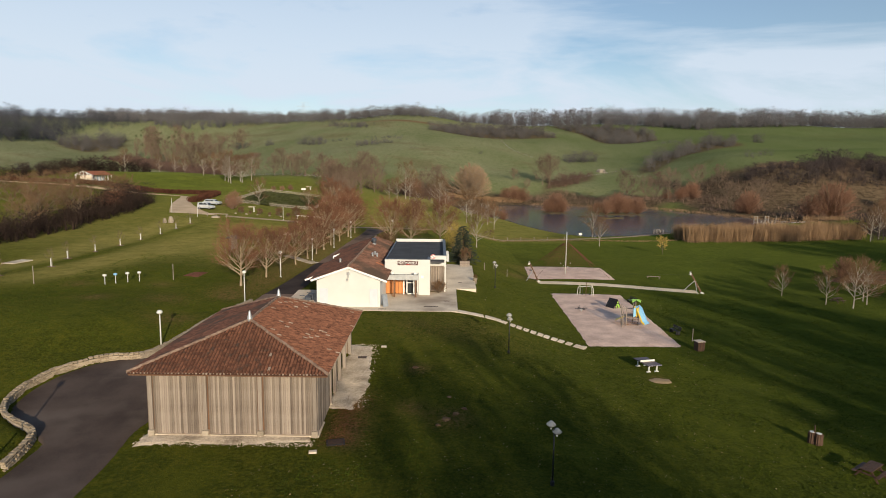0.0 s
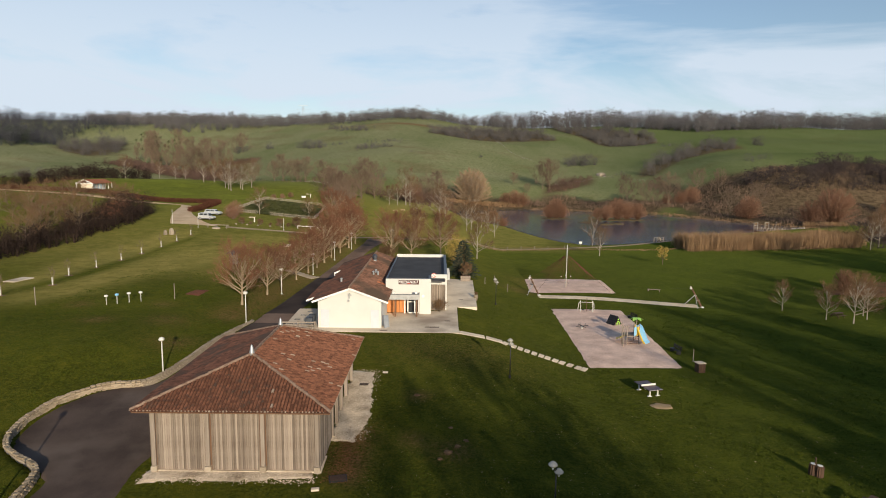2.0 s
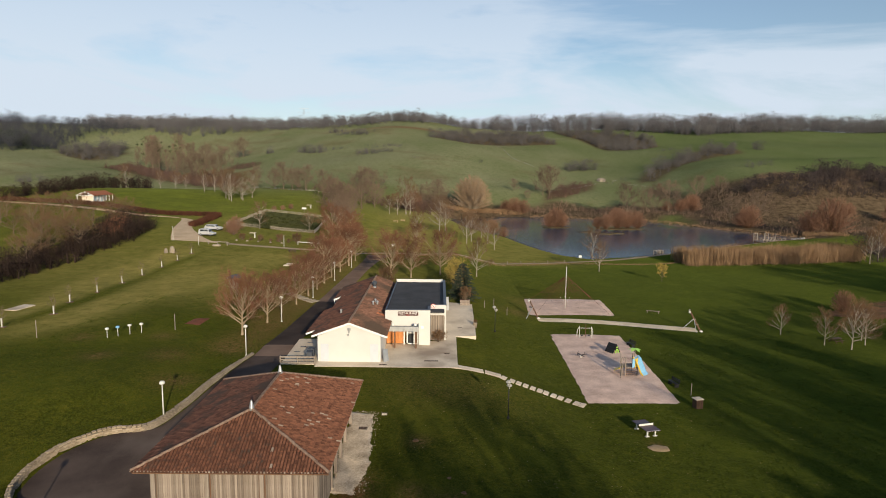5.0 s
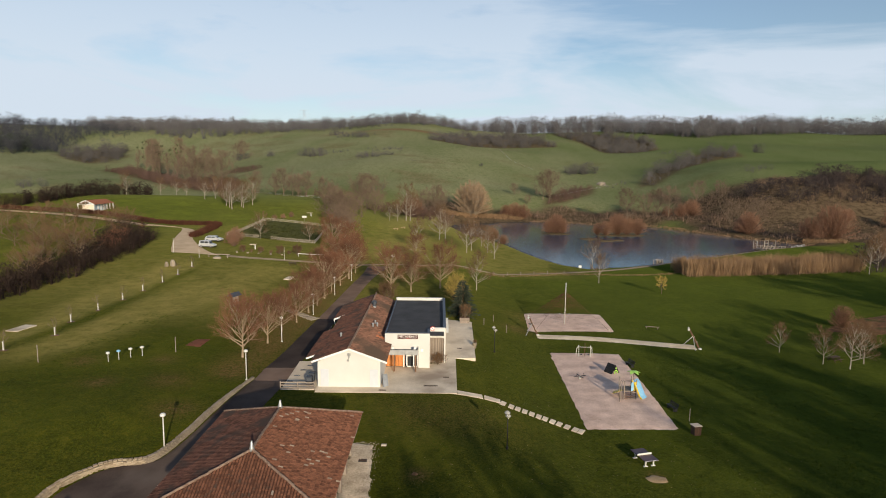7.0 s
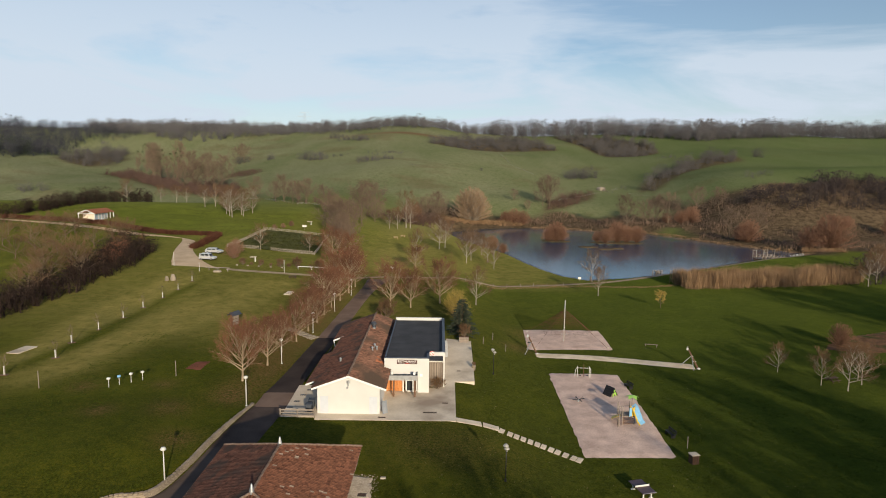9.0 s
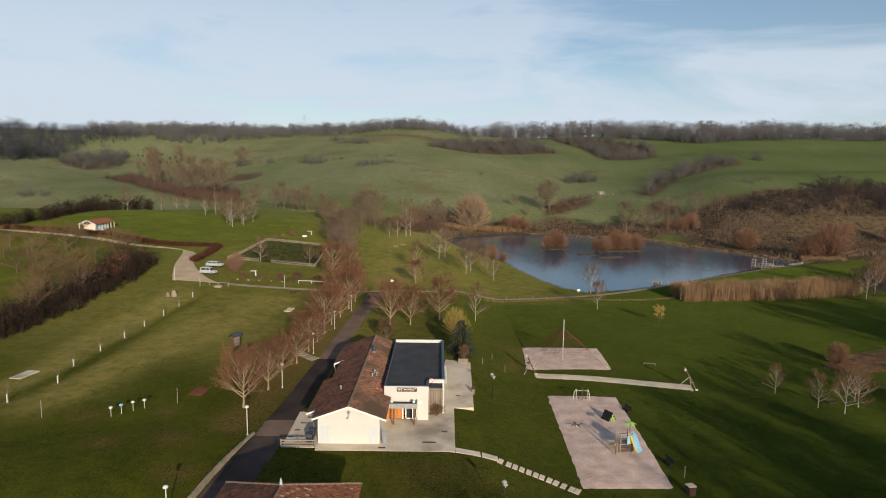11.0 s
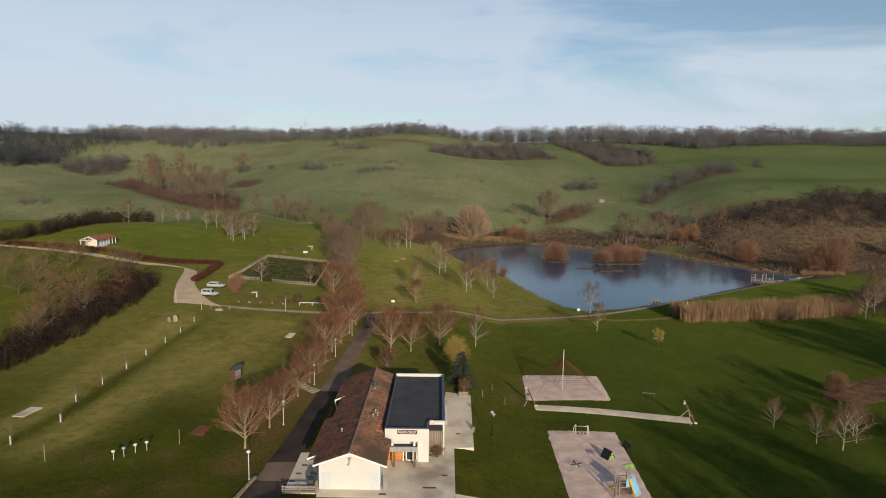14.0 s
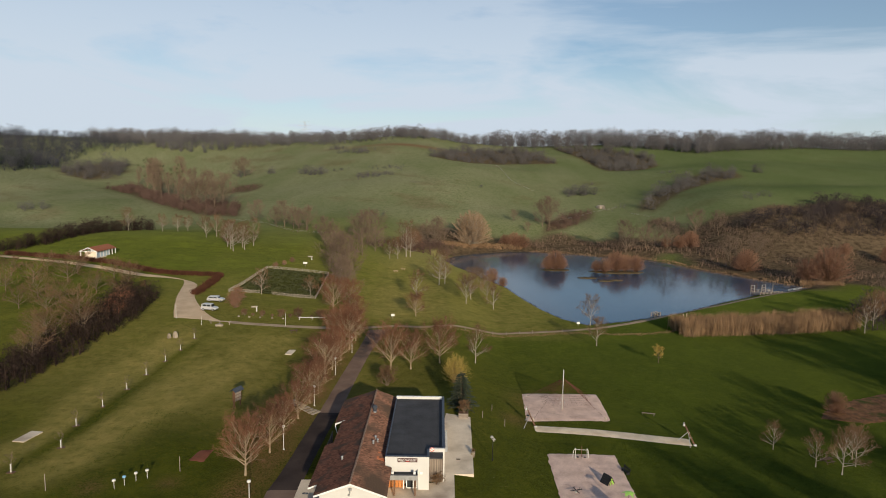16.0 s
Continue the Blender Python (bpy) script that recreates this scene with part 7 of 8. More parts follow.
def slide_tower():
    t = thing("slide_tower", "timber climbing tower with a blue and yellow slide", "play equipment", (0, 0, 0))
    for x, y, h in ((-1.1, -0.9, 2.6), (0.5, -0.9, 2.7), (-1.1, 0.7, 2.6), (0.5, 0.7, 2.6), (-2.0, -1.6, 1.9)):
        Shape().tube((x, y, -0.2), (x + (0.4 if x < -1.5 else 0), y + (0.4 if x < -1.5 else 0), h), 0.065, n=8).part("post", M_POST, t)
    Shape().box(-1.15, 0.55, -0.95, 0.75, 1.15, 1.25).part("platform", M_POST, t)
    for k in range(5):
        Shape().beam((-1.1, -0.95, 0.25 + 0.22 * k), (0.5, -0.95, 0.25 + 0.22 * k), 0.05, 0.05).part("rung", M_BROWN, t)
    for y in (-0.95, 0.75):
        Shape().beam((-1.1, y, 1.95), (0.5, y, 1.95), 0.05, 0.07).part("rail", M_POST, t)
    for x0, x1, c in ((-0.25, 0.1, "blue"), (0.12, 0.42, "yellow")):
        Shape().slab([(x0, -1.0, 2.35), (x1, -1.0, 2.5), (x1, -1.0, 1.35), (x0, -1.0, 1.2)], 0.04).part("side_panel", M_PLASTIC[c], t, c + " side panel")
    for x0 in (-1.45, -1.2):
        arc = [Vector((x0 - 0.55 * math.cos(k * 0.32) * 0.8, -1.25 + 0.12 * k, 2.55 * math.sin(0.1 + k * 0.29))) for k in range(6)]
        hoop = Shape()
        for p, q in zip(arc, arc[1:]):
            hoop.tube(p, q, 0.045, n=7)
        hoop.part("hoop", M_POST, t, "pale bent tube")
    way = [Vector((0.40, -0.40, 2.5)), Vector((0.62, -0.70, 2.25)), Vector((0.90, -1.10, 1.35)), Vector((1.08, -1.38, 0.7)), Vector((1.28, -1.68, 0.42))]
    s = Vector((0.80, 0.58, 0)).normalized() * 0.58
    bed, sides = Shape(), (Shape(), Shape())
    for p, q in zip(way, way[1:]):
        bed.slab([p - s, q - s, q + s, p + s], 0.04)
        for side, sg in zip(sides, (-1, 1)):
            side.beam(p + s * sg + Vector((0, 0, 0.04)), q + s * sg + Vector((0, 0, 0.04)), 0.2, 0.1)
    bed.part("slide_bed", M_PLASTIC["blue"], t, "light blue slide")
    sides[0].part("slide_side", M_PLASTIC["yellow"], t, "yellow slide edge")
    sides[1].part("slide_side", M_PLASTIC["blue"], t, "light blue slide edge")
    p, q = Vector((-0.9, -0.2, 1.25)), Vector((-2.0, 0.5, 0.55))
    s = Vector((0.45, 0.9, 0)).normalized() * 0.45
    Shape().slab([p - s, q - s, q + s, p + s], 0.05).part("ramp", M_PLASTIC["yellow"], t, "yellow climbing ramp")
    Shape().tube((1.35, 1.9, -0.2), (1.35, 1.9, 2.7), 0.06, n=8).part("leaf_post", M_POST, t)
    for a in range(5):
        c, d = Vector((1.35, 1.9, 2.75)), Vector((math.cos(a * 1.257), math.sin(a * 1.257), 0))
        n = Vector((-d.y, d.x, 0))
        Shape().slab([c + Vector((0, 0, 0.15)), c + d * 0.45 + n * 0.3 + Vector((0, 0, 0.1)), c + d * 0.95 - Vector((0, 0, 0.12)), c + d * 0.45 - n * 0.3 + Vector((0, 0, 0.1))], 0.03).part("leaf", M_PLASTIC["lime"], t, "lime green leaf")
    return t


st = slide_tower()
st.matrix_basis = pose(25.7, 76.4, float(height(25.7, 76.4)), 0, 0, 6)


def a_frame():
    t = thing("climbing_house", "dark A-shaped climbing house with a lime green end", "play equipment", (0, 0, 0))
    for sg in (-1, 1):
        Shape().slab([(-0.85, 0, 1.5), (0.85, 0, 1.5), (0.85, sg * 0.95, 0.0), (-0.85, sg * 0.95, 0.0)], 0.07).part("side_board", M_BLACK, t)
        for k in range(4):
            Shape().beam((-0.8, sg * (0.2 + 0.2 * k), 1.22 - 0.32 * k), (0.8, sg * (0.2 + 0.2 * k), 1.22 - 0.32 * k), 0.06, 0.06).part("rung", M_BLACK, t)
    for x, y, z, sx, sz in ((0.9, 0.0, 0.62, 0.5, 0.22), (0.9, -0.28, 0.3, 0.25, 0.42), (0.9, 0.3, 0.3, 0.25, 0.42), (0.9, 0.0, 1.0, 0.3, 0.28)):
        Shape().box(x, x + 0.05, y - sx / 2, y + sx / 2, z - sz / 2, z + sz / 2).part("end_panel", M_PLASTIC["lime"], t, "lime green end panel", bevel=0.015)
    return t


af = a_frame()
af.matrix_basis = pose(26.2, 86.4, float(height(26.2, 86.4)), 0, 0, -58) @ Matrix.Scale(0.9, 4)


def swing_set():
    t = thing("balance_frame", "pale curved tube frame with hanging footholds", "play equipment", (0, 0, 0))
    for x0, x1 in ((-1.35, -0.95), (1.25, 0.9)):
        Shape().tube((x0, 0.2, -0.1), (x0 * 0.92, 0.1, 1.2), 0.05, n=8).tube((x0 * 0.92, 0.1, 1.2), (x1, 0, 1.75), 0.05, n=8).part("side_tube", M_PALE_METAL, t)
        Shape().tube((x1, 0, 1.75), (x1, -0.3, 0.0), 0.045, n=8).part("inner_tube", M_PALE_METAL, t)
    Shape().tube((-0.95, 0, 1.5), (0.9, 0, 1.5), 0.035, n=8).part("cross_bar", M_PALE_METAL, t)
    Shape().tube((0, -0.1, -0.1), (0, -0.1, 2.2), 0.045, n=8).part("centre_post", M_BROWN, t)
    for x in (-0.55, 0.6):
        Shape().tube((x, 0, 1.5), (x, -0.1, 0.35), 0.012, n=4).part("rope", M_BLACK, t)
        Shape().lathe((x, -0.1, 0.25), [(0.16, 0), (0.19, 0.05), (0.16, 0.1)], 10).part("foothold", M_BLACK, t)
    return t


ss = swing_set()
ss.matrix_basis = pose(24.0, 94.0, float(height(24.0, 94.0)), 0, 0, -4)


def spring_seat():
    t = thing("spring_rider", "low four-seat spring rocker", "play equipment", (0, 0, 0))
    Shape().lathe((0, 0, -0.05), [(0.1, 0), (0.13, 0.1), (0.1, 0.2), (0.13, 0.3), (0.1, 0.42)], 8).part("spring", M_PALE_METAL, t)
    for a in (0.3, 1.87, 3.44, 5.0):
        d = Vector((math.cos(a), math.sin(a), 0))
        Shape().beam(d * 0.1 + Vector((0, 0, 0.42)), d * 0.95 + Vector((0, 0, 0.45)), 0.12, 0.06).part("arm", M_BLACK, t)
        Shape().tube(d * 0.55 + Vector((0, 0, 0.45)), d * 0.55 + Vector((0, 0, 0.8)), 0.02, n=6).part("handle", M_BLACK, t)
    return t


sp = spring_seat()
sp.matrix_basis = pose(20.8, 83.3, float(height(20.8, 83.3)))


# ---- climbing net and cable ride ----
mast = thing("climbing_net", "tall pale mast with a red-brown rope climbing net", "play equipment", (25.0, 114.5, float(height(25, 114.5))))
mz = float(height(25, 114.5))
Shape().tube((25.0, 114.5, mz - 0.2), (25.0, 114.5, mz + 8.1), 0.09, 0.07, 12).part("mast", M_PALE_METAL, mast, smooth=True)
M_ROPE = material("red_brown_rope", (0.085, 0.03, 0.022), (0.16, 0.065, 0.045), 4, 30, 0.9, bump=0)
feet = [(18.6, 109.6), (32.6, 110.6), (32.4, 121.8), (18.8, 121.2)]
topm = Vector((25.0, 114.5, mz + 6.4))
for i, (fx, fy) in enumerate(feet):
    f0 = lay(fx, fy)
    Shape().tube(f0, topm, 0.022, n=5).part("guy_rope", M_ROPE, mast)
    Shape().lathe(f0, [(0.16, -0.05), (0.14, 0.2), (0.05, 0.25)], 8).part("anchor", M_CONCRETE, mast)
    f1 = lay(*feet[(i + 1) % 4])
    low = Vector((25.0, 114.5, mz + 0.6))
    for k in range(12):
        a = 0.34 + k * 0.052
        Shape().tube(f0.lerp(topm, a), f1.lerp(topm, a), 0.013, n=4).part("net_rope", M_ROPE, mast)
    for k in range(1, 10):
        t0 = f0.lerp(f1, k / 10).lerp(topm, 0.34)
        Shape().tube(t0, f0.lerp(f1, k / 10).lerp(topm, 0.92), 0.013, n=4).part("net_rope", M_ROPE, mast)
    Shape().tube(f0.lerp(topm, 0.35), low, 0.006, n=4).part("net_rope", M_ROPE, mast)
for dx, dy, dz in ((-0.9, 0.3, 1.9), (0.8, -0.2, 2.0), (-0.5, -0.4, 1.5), (0.2, 0.5, 2.6), (-0.15, -0.15, 2.2), (0.45, 0.2, 1.3)):
    Shape().lathe((25 + dx, 114.5 + dy, mz + dz), [(0.03, 0), (0.1, 0.05), (0.1, 0.12), (0.03, 0.17)], 8).part("net_knot", M_LAMP, mast, "white rope connector")


def ride_end(x, y, tip, strut_a, strut_b):
    z = float(height(x, y))
    t = thing("cable_ride_post", "leaning brown cable ride post with white caps and steel struts", "play equipment", (x, y, z), "cable ride posts")
    tip = Vector((*tip[:2], z + tip[2]))
    foot = Vector((x, y, z - 0.1))
    Shape().tube(foot, tip, 0.15, 0.12, 10).part("post", M_BROWN, t)
    Shape().tube(tip, tip + (tip - foot).normalized() * 0.12, 0.16, 0.1, 10).part("cap", M_LAMP, t, "white cap")
    mid = foot.lerp(tip, 0.62)
    for k in (0.36, 0.6):
        c = foot.lerp(tip, k)
        Shape().tube(c - Vector((0.2, 0, 0)), c + Vector((0.2, 0, 0)), 0.07, n=8).part("clamp", M_LAMP, t)
    for s in (strut_a, strut_b):
        Shape().tube(lay(*s), mid, 0.05, n=8).part("strut", M_STEEL, t)
    Shape().lathe((x, y, z), [(0.3, -0.05), (0.28, 0.16), (0.1, 0.22)], 10).part("footing", M_LAMP, t, "white footing")
    Shape().tube(tip - Vector((0.15, 0.4, 0.25)), tip + Vector((0.0, -0.1, -0.2)), 0.17, n=10).part("drum", M_LAMP, t, "white pulley drum")
    return tip


e0 = ride_end(18.5, 106.2, (16.9, 107.2, 3.3), (16.1, 104.6), (16.9, 108.6))
e1 = ride_end(45.6, 101.0, (44.2, 102.8, 3.3), (44.4, 100.0), (43.0, 102.6))
cable = Shape()
for k in range(24):
    def sag(t):
        return e0.lerp(e1, t) - Vector((0, 0, 1.9 * 4 * t * (1 - t) * 0.35 + 0.3))
    cable.tube(sag(k / 24), sag((k + 1) / 24), 0.004, n=4, caps=False)
ride = thing("ride_cable", "thin steel cable of the cable ride with hanging disc seat", "play equipment", e0)
cable.part("cable", M_BLACK, ride)
pz = e0 - Vector((-0.2, 0.5, 1.3))
Shape().tube(pz + Vector((0, 0, 1.0)), pz, 0.015, n=5).part("seat_rope", M_BLACK, ride)
Shape().lathe(pz, [(0.1, -0.1), (0.32, -0.06), (0.32, 0.02), (0.1, 0.06)], 12).part("disc_seat", M_BLACK, ride)
bz = float(height(41.8, 113.8))
bar = thing("balance_beam", "low pale balance beam on two posts", "play equipment", (41.8, 113.8, bz))
Shape().beam((40.6, 114.1, bz + 0.45), (43.0, 113.5, bz + 0.45), 0.12, 0.1).part("beam", M_POST, bar)
for bx, by in ((40.8, 114.05), (42.8, 113.55)):
    Shape().tube((bx, by, bz - 0.1), (bx, by, bz + 0.45), 0.06, n=8).part("post", M_POST, bar)


# ---- terrace furniture ----
pl = thing("planter_box", "pale timber planter box with a bare shrub at the terrace corner", "planter", (5.0, 102.3, TZ))
for k in range(5):
    Shape().box(4.2, 5.9, 101.7, 101.76, TZ + 0.02 + k * 0.17, TZ + 0.17 + k * 0.17).part("plank", M_POST, pl)
    Shape().box(5.84, 5.9, 101.76, 103.0, TZ + 0.02 + k * 0.17, TZ + 0.17 + k * 0.17).part("plank", M_POST, pl)
Shape().box(4.25, 5.84, 101.76, 103.0, TZ, TZ + 0.8).part("soil", M_BROWN, pl)
plant(SHRUB[0], 5.1, 102.4, 0.55, 30, z=TZ + 0.8, label="bare brown shrub growing in a planter box")
pot = thing("stone_pot", "small round planting pot at the terrace edge", "pot", (6.0, 88.2, TZ))
Shape().lathe((6.0, 88.2, TZ), [(0.22, -0.6), (0.32, 0.25), (0.35, 0.4), (0.28, 0.42)], 12).part("bowl", M_STONE, pot, smooth=True)
plant(SHRUB[1], 6.0, 88.2, 0.32, 0, z=TZ + 0.4, label="small dry plant in a stone pot")
rail_t = thing("delivery_fence", "weathered timber railing round the delivery terrace", "fence", (-16, 69.3, TZ))
for k in range(3):
    Shape().beam((-18.1, 69.15, TZ + 0.25 + 0.33 * k), (-13.95, 69.15, TZ + 0.25 + 0.33 * k), 0.06, 0.16).part("rail", M_POST, rail_t)
for px in (-18.05, -16.0, -14.0):
    Shape().box(px - 0.06, px + 0.06, 69.15, 69.28, TZ - 0.6, TZ + 1.05).part("post", M_POST, rail_t)
for px, py in ((-17.6, 72.0), (-17.2, 74.0), (-16.9, 76.2), (-15.6, 73.2), (-16.4, 78.0)):
    g = thing("floor_grate", "small dark grate in the delivery terrace", "drain", (px, py, TZ), "terrace drains")
    Shape().box(px - 0.35, px + 0.35, py - 0.2, py + 0.2, TZ + 0.05, TZ + 0.065).part("frame", M_BLACK, g)
    Shape().box(px - 0.3, px + 0.3, py - 0.03, py + 0.03, TZ + 0.065, TZ + 0.075).part("bar", M_ZINC, g)
for (px, py, w, h, m, lab) in ((-14.9, 70.6, 0.7, 1.1, M_DARKMETAL, "dark wheeled waste container"), (-14.9, 72.0, 0.7, 1.1, M_DARKMETAL, "dark wheeled waste container")):
    g = thing("waste_container", lab, "bin", (px, py, TZ), "waste containers")
    Shape().box(px - w / 2, px + w / 2, py - 0.4, py + 0.4, TZ + 0.15, TZ + h).part("tub", m, g, bevel=0.04)
    Shape().box(px - w / 2 - 0.03, px + w / 2 + 0.03, py - 0.43, py + 0.43, TZ + h, TZ + h + 0.08).part("lid", m, g, bevel=0.02)
    for sx in (-0.25, 0.25):
        Shape().tube((px + sx - 0.03, py + 0.35, TZ + 0.13), (px + sx + 0.03, py + 0.35, TZ + 0.13), 0.09, n=10).part("wheel", M_BLACK, g)
fence_w = thing("side_screen", "weathered timber screen along the lane side of the restaurant", "fence", (-15.9, 87, TZ))
for k in range(14):
    Shape().box(-15.95, -15.88, 84.6 + 0.5 * k, 85.05 + 0.5 * k, TZ, TZ + 1.9).part("board", M_TIMBER, fence_w)
for k in range(3):
    Shape().box(-16.0, -15.95, 84.6, 91.6, TZ + 0.3 + 0.65 * k, TZ + 0.42 + 0.65 * k).part("rail", M_POST, fence_w)
sgn = thing("leaning_sign", "folded grey board leaning at the gable corner", "sign", (-5.9, 71.0, TZ))
Shape().slab([(-6.1, 70.7, TZ + 1.5), (-5.6, 71.2, TZ + 1.4), (-5.4, 70.8, TZ + 0.02), (-5.95, 70.3, TZ + 0.02)], 0.05).part("board", M_ZINC, sgn)
Shape().beam((-5.8, 70.95, TZ + 1.4), (-6.2, 71.3, TZ), 0.05, 0.05).part("prop", M_ZINC, sgn)


# ---- cars ----
M_SILVER = material("silver_car_paint", (0.52, 0.53, 0.54), (0.62, 0.63, 0.64), 2, 30, 0.3, 0.35, 0.03)


def car(name, label, length, tall, van=False):
    t = thing(name, label, "car", (0, 0, 0), "parked cars")
    L, W2 = length / 2, 0.88
    paint = M_SILVER
    body = Shape()
    prof = [(-L, 0.35), (-L, 0.85), (-L + 0.1, 1.0), (L - 1.15, 1.0), (L - 0.1, 0.82), (L, 0.6), (L, 0.35)]
    vs = [(x, y, z) for y in (-W2, W2) for x, z in prof]
    n = len(prof)
    body.add(vs, [tuple(range(n)), tuple(range(n, 2 * n))[::-1]] + [(i, (i + 1) % n, n + (i + 1) % n, n + i) for i in range(n)])
    b = body.part("body", paint, t, bevel=0.05)
    cab = [(-L + 0.12, 0.98), (-L + (0.2 if van else 0.45), tall - 0.04), (-L + 0.6, tall), (0.35, tall), (0.75, tall - 0.1), (L - 1.1, 0.98)]
    n = len(cab)
    vs = [(x, y * (0.92 if z > 1.1 else 1.0), z) for y in (-W2 * 0.96, W2 * 0.96) for x, z in cab]
    Shape().add(vs, [tuple(range(n)), tuple(range(n, 2 * n))[::-1]] + [(i, (i + 1) % n, n + (i + 1) % n, n + i) for i in range(n)]).part("cabin", paint, t, bevel=0.04)
    for y in (-1, 1):
        for x0, x1 in ((-L + 0.55, -0.45), (-0.35, 0.75)):
            Shape().slab([(x0, y * 0.835, 1.05), (x1, y * 0.835, 1.05), (x1 - (0.25 if x1 > 0 else 0), y * 0.80, tall - 0.14), (x0 + 0.05, y * 0.80, tall - 0.14)], 0.03).part("side_window", M_GLASS, t, "dark glass")
    Shape().slab([(L - 1.12, -0.74, 1.04), (L - 1.12, 0.74, 1.04), (0.82, 0.70, tall - 0.15), (0.82, -0.70, tall - 0.15)], 0.02).part("windscreen", M_GLASS, t, "dark glass")
    for x in (-L + 0.75, L - 0.8):
        for y in (-0.8, 0.8):
            w = Shape().tube((x, y - 0.1, 0.32), (x, y + 0.1, 0.32), 0.32, n=14).part("tyre", M_BLACK, t, "black tyre")
            Shape().tube((x, y - 0.115, 0.32), (x, y + 0.115, 0.32), 0.19, n=12).part("rim", M_STEEL, w, "silver rim")
    for y in (-0.6, 0.6):
        Shape().box(L - 0.06, L + 0.02, y - 0.2, y + 0.2, 0.6, 0.76).part("headlight", M_LAMP, t)
        Shape().box(-L - 0.02, -L + 0.04, y - 0.12, y + 0.12, 0.7, 0.95).part("tail_light", M_PLASTIC["red"], t)
    Shape().box(-L + 0.1, L - 0.1, -0.85, 0.85, 0.2, 0.4).part("underbody", M_BLACK, t)
    return t


c1 = car("estate_car", "silver estate car parked on the gravel", 4.6, 1.5)
c1.matrix_basis = pose(-61.6, 166.6, float(height(-61.6, 166.6)) + 0.08, 0, 0, -6)
c2 = car("small_van", "silver compact van parked beside the path", 4.2, 1.78, True)
c2.matrix_basis = pose(-60.3, 158.4, float(height(-60.3, 158.4)) + 0.08, 0, 0, -8)


# ---- hut ----
hz = float(height(-123, 218))
hut = thing("garden_hut", "small cream and pale blue chalet with a red tiled roof", "hut", (0, 0, 0))
M_BLUE = material("pale_blue_boards", (0.34, 0.45, 0.55), (0.46, 0.56, 0.64), 2, 20, 0.7, bump=0.2, stretch=(5, 5, 0.5))
M_HUT_TILE = material("orange_tiles", (0.24, 0.085, 0.045), (0.40, 0.155, 0.085), 1.5, 9, 0.85, bump=0.4, stretch=(1, 4, 1))
M_CREAM = material("cream_render", (0.66, 0.56, 0.44), (0.76, 0.67, 0.56), 1, 20, 0.9, bump=0.2)
Shape().box(-2.6, 3.2, 0.0, 0.2, -0.4, 2.7).part("front_wall", M_CREAM, hut, "cream front wall")
for k in range(9):
    Shape().box(3.15, 3.25, 0.2 + k * 0.78, 0.9 + k * 0.78, -0.4, 2.7).part("side_board", M_BLUE if k % 2 else M_WHITE, hut)
Shape().box(-2.6, 3.15, 0.2, 7.2, -0.4, 2.65).part("core", M_BLUE, hut)
for sg in (-1, 1):
    Shape().slab([(0, -0.9, 4.3), (0, 9.8, 4.3), (sg * 4.4, 9.8, 2.75), (sg * 4.4, -0.9, 2.75)], 0.14).part("roof_slope", M_HUT_TILE, hut, "orange-red tiled roof")
for px, py in ((-4.0, -0.7), (4.0, -0.7), (4.0, 9.4), (-4.0, 9.4), (4.0, 7.6)):
    Shape().box(px - 0.12, px + 0.12, py - 0.12, py + 0.12, -0.4, 2.85).part("porch_post", M_WHITE, hut, "white porch post")
for sg in (-1, 1):
    Shape().beam((0, -0.95, 4.2), (sg * 4.4, -0.95, 2.65), 0.08, 0.25).part("verge_board", M_WHITE, hut)
    Shape().beam((sg * 2.2, -0.85, 2.75), (sg * 1.1, -0.85, 3.75), 0.1, 0.14).part("truss_strut", M_WHITE, hut)
Shape().beam((-4.1, -0.85, 2.72), (4.1, -0.85, 2.72), 0.12, 0.2).part("tie_beam", M_WHITE, hut)
Shape().beam((0, -0.85, 2.72), (0, -0.85, 4.1), 0.12, 0.14).part("king_post", M_WHITE, hut)
Shape().box(-4.4, 4.4, -1.0, 9.9, -0.5, 0.06).part("floor_slab", M_CONCRETE, hut)
hut.matrix_basis = pose(-123.6, 214.4, hz + 0.05, 0, 0, -3) @ Matrix.Diagonal((0.73, 1.12, 0.89, 1))


# ---- picket pen ----
pen = thing("picket_pen", "square enclosure of pale wooden pickets", "fence", (-49, 196, float(height(-49, 196))))
PEN = [(-62.5, 179.4), (-53.9, 181.8), (-50.3, 182.2), (-37.2, 182.2), (-39.2, 216.5), (-60.2, 212.5)]
picket = Shape().box(-0.045, 0.045, -0.02, 0.02, 0, 1.0).add([(-0.045, -0.02, 1.0), (0.045, -0.02, 1.0), (0.045, 0.02, 1.0), (-0.045, 0.02, 1.0), (0, 0, 1.1)], [(0, 1, 4), (1, 2, 4), (2, 3, 4), (3, 0, 4)]).mesh("picket", M_PALE_METAL)
M_PICKET = material("bleached_pickets", (0.24, 0.21, 0.175), (0.40, 0.355, 0.30), 2, 15, 0.85, bump=0.2)
picket.materials[0] = M_PICKET
pick_rest = []
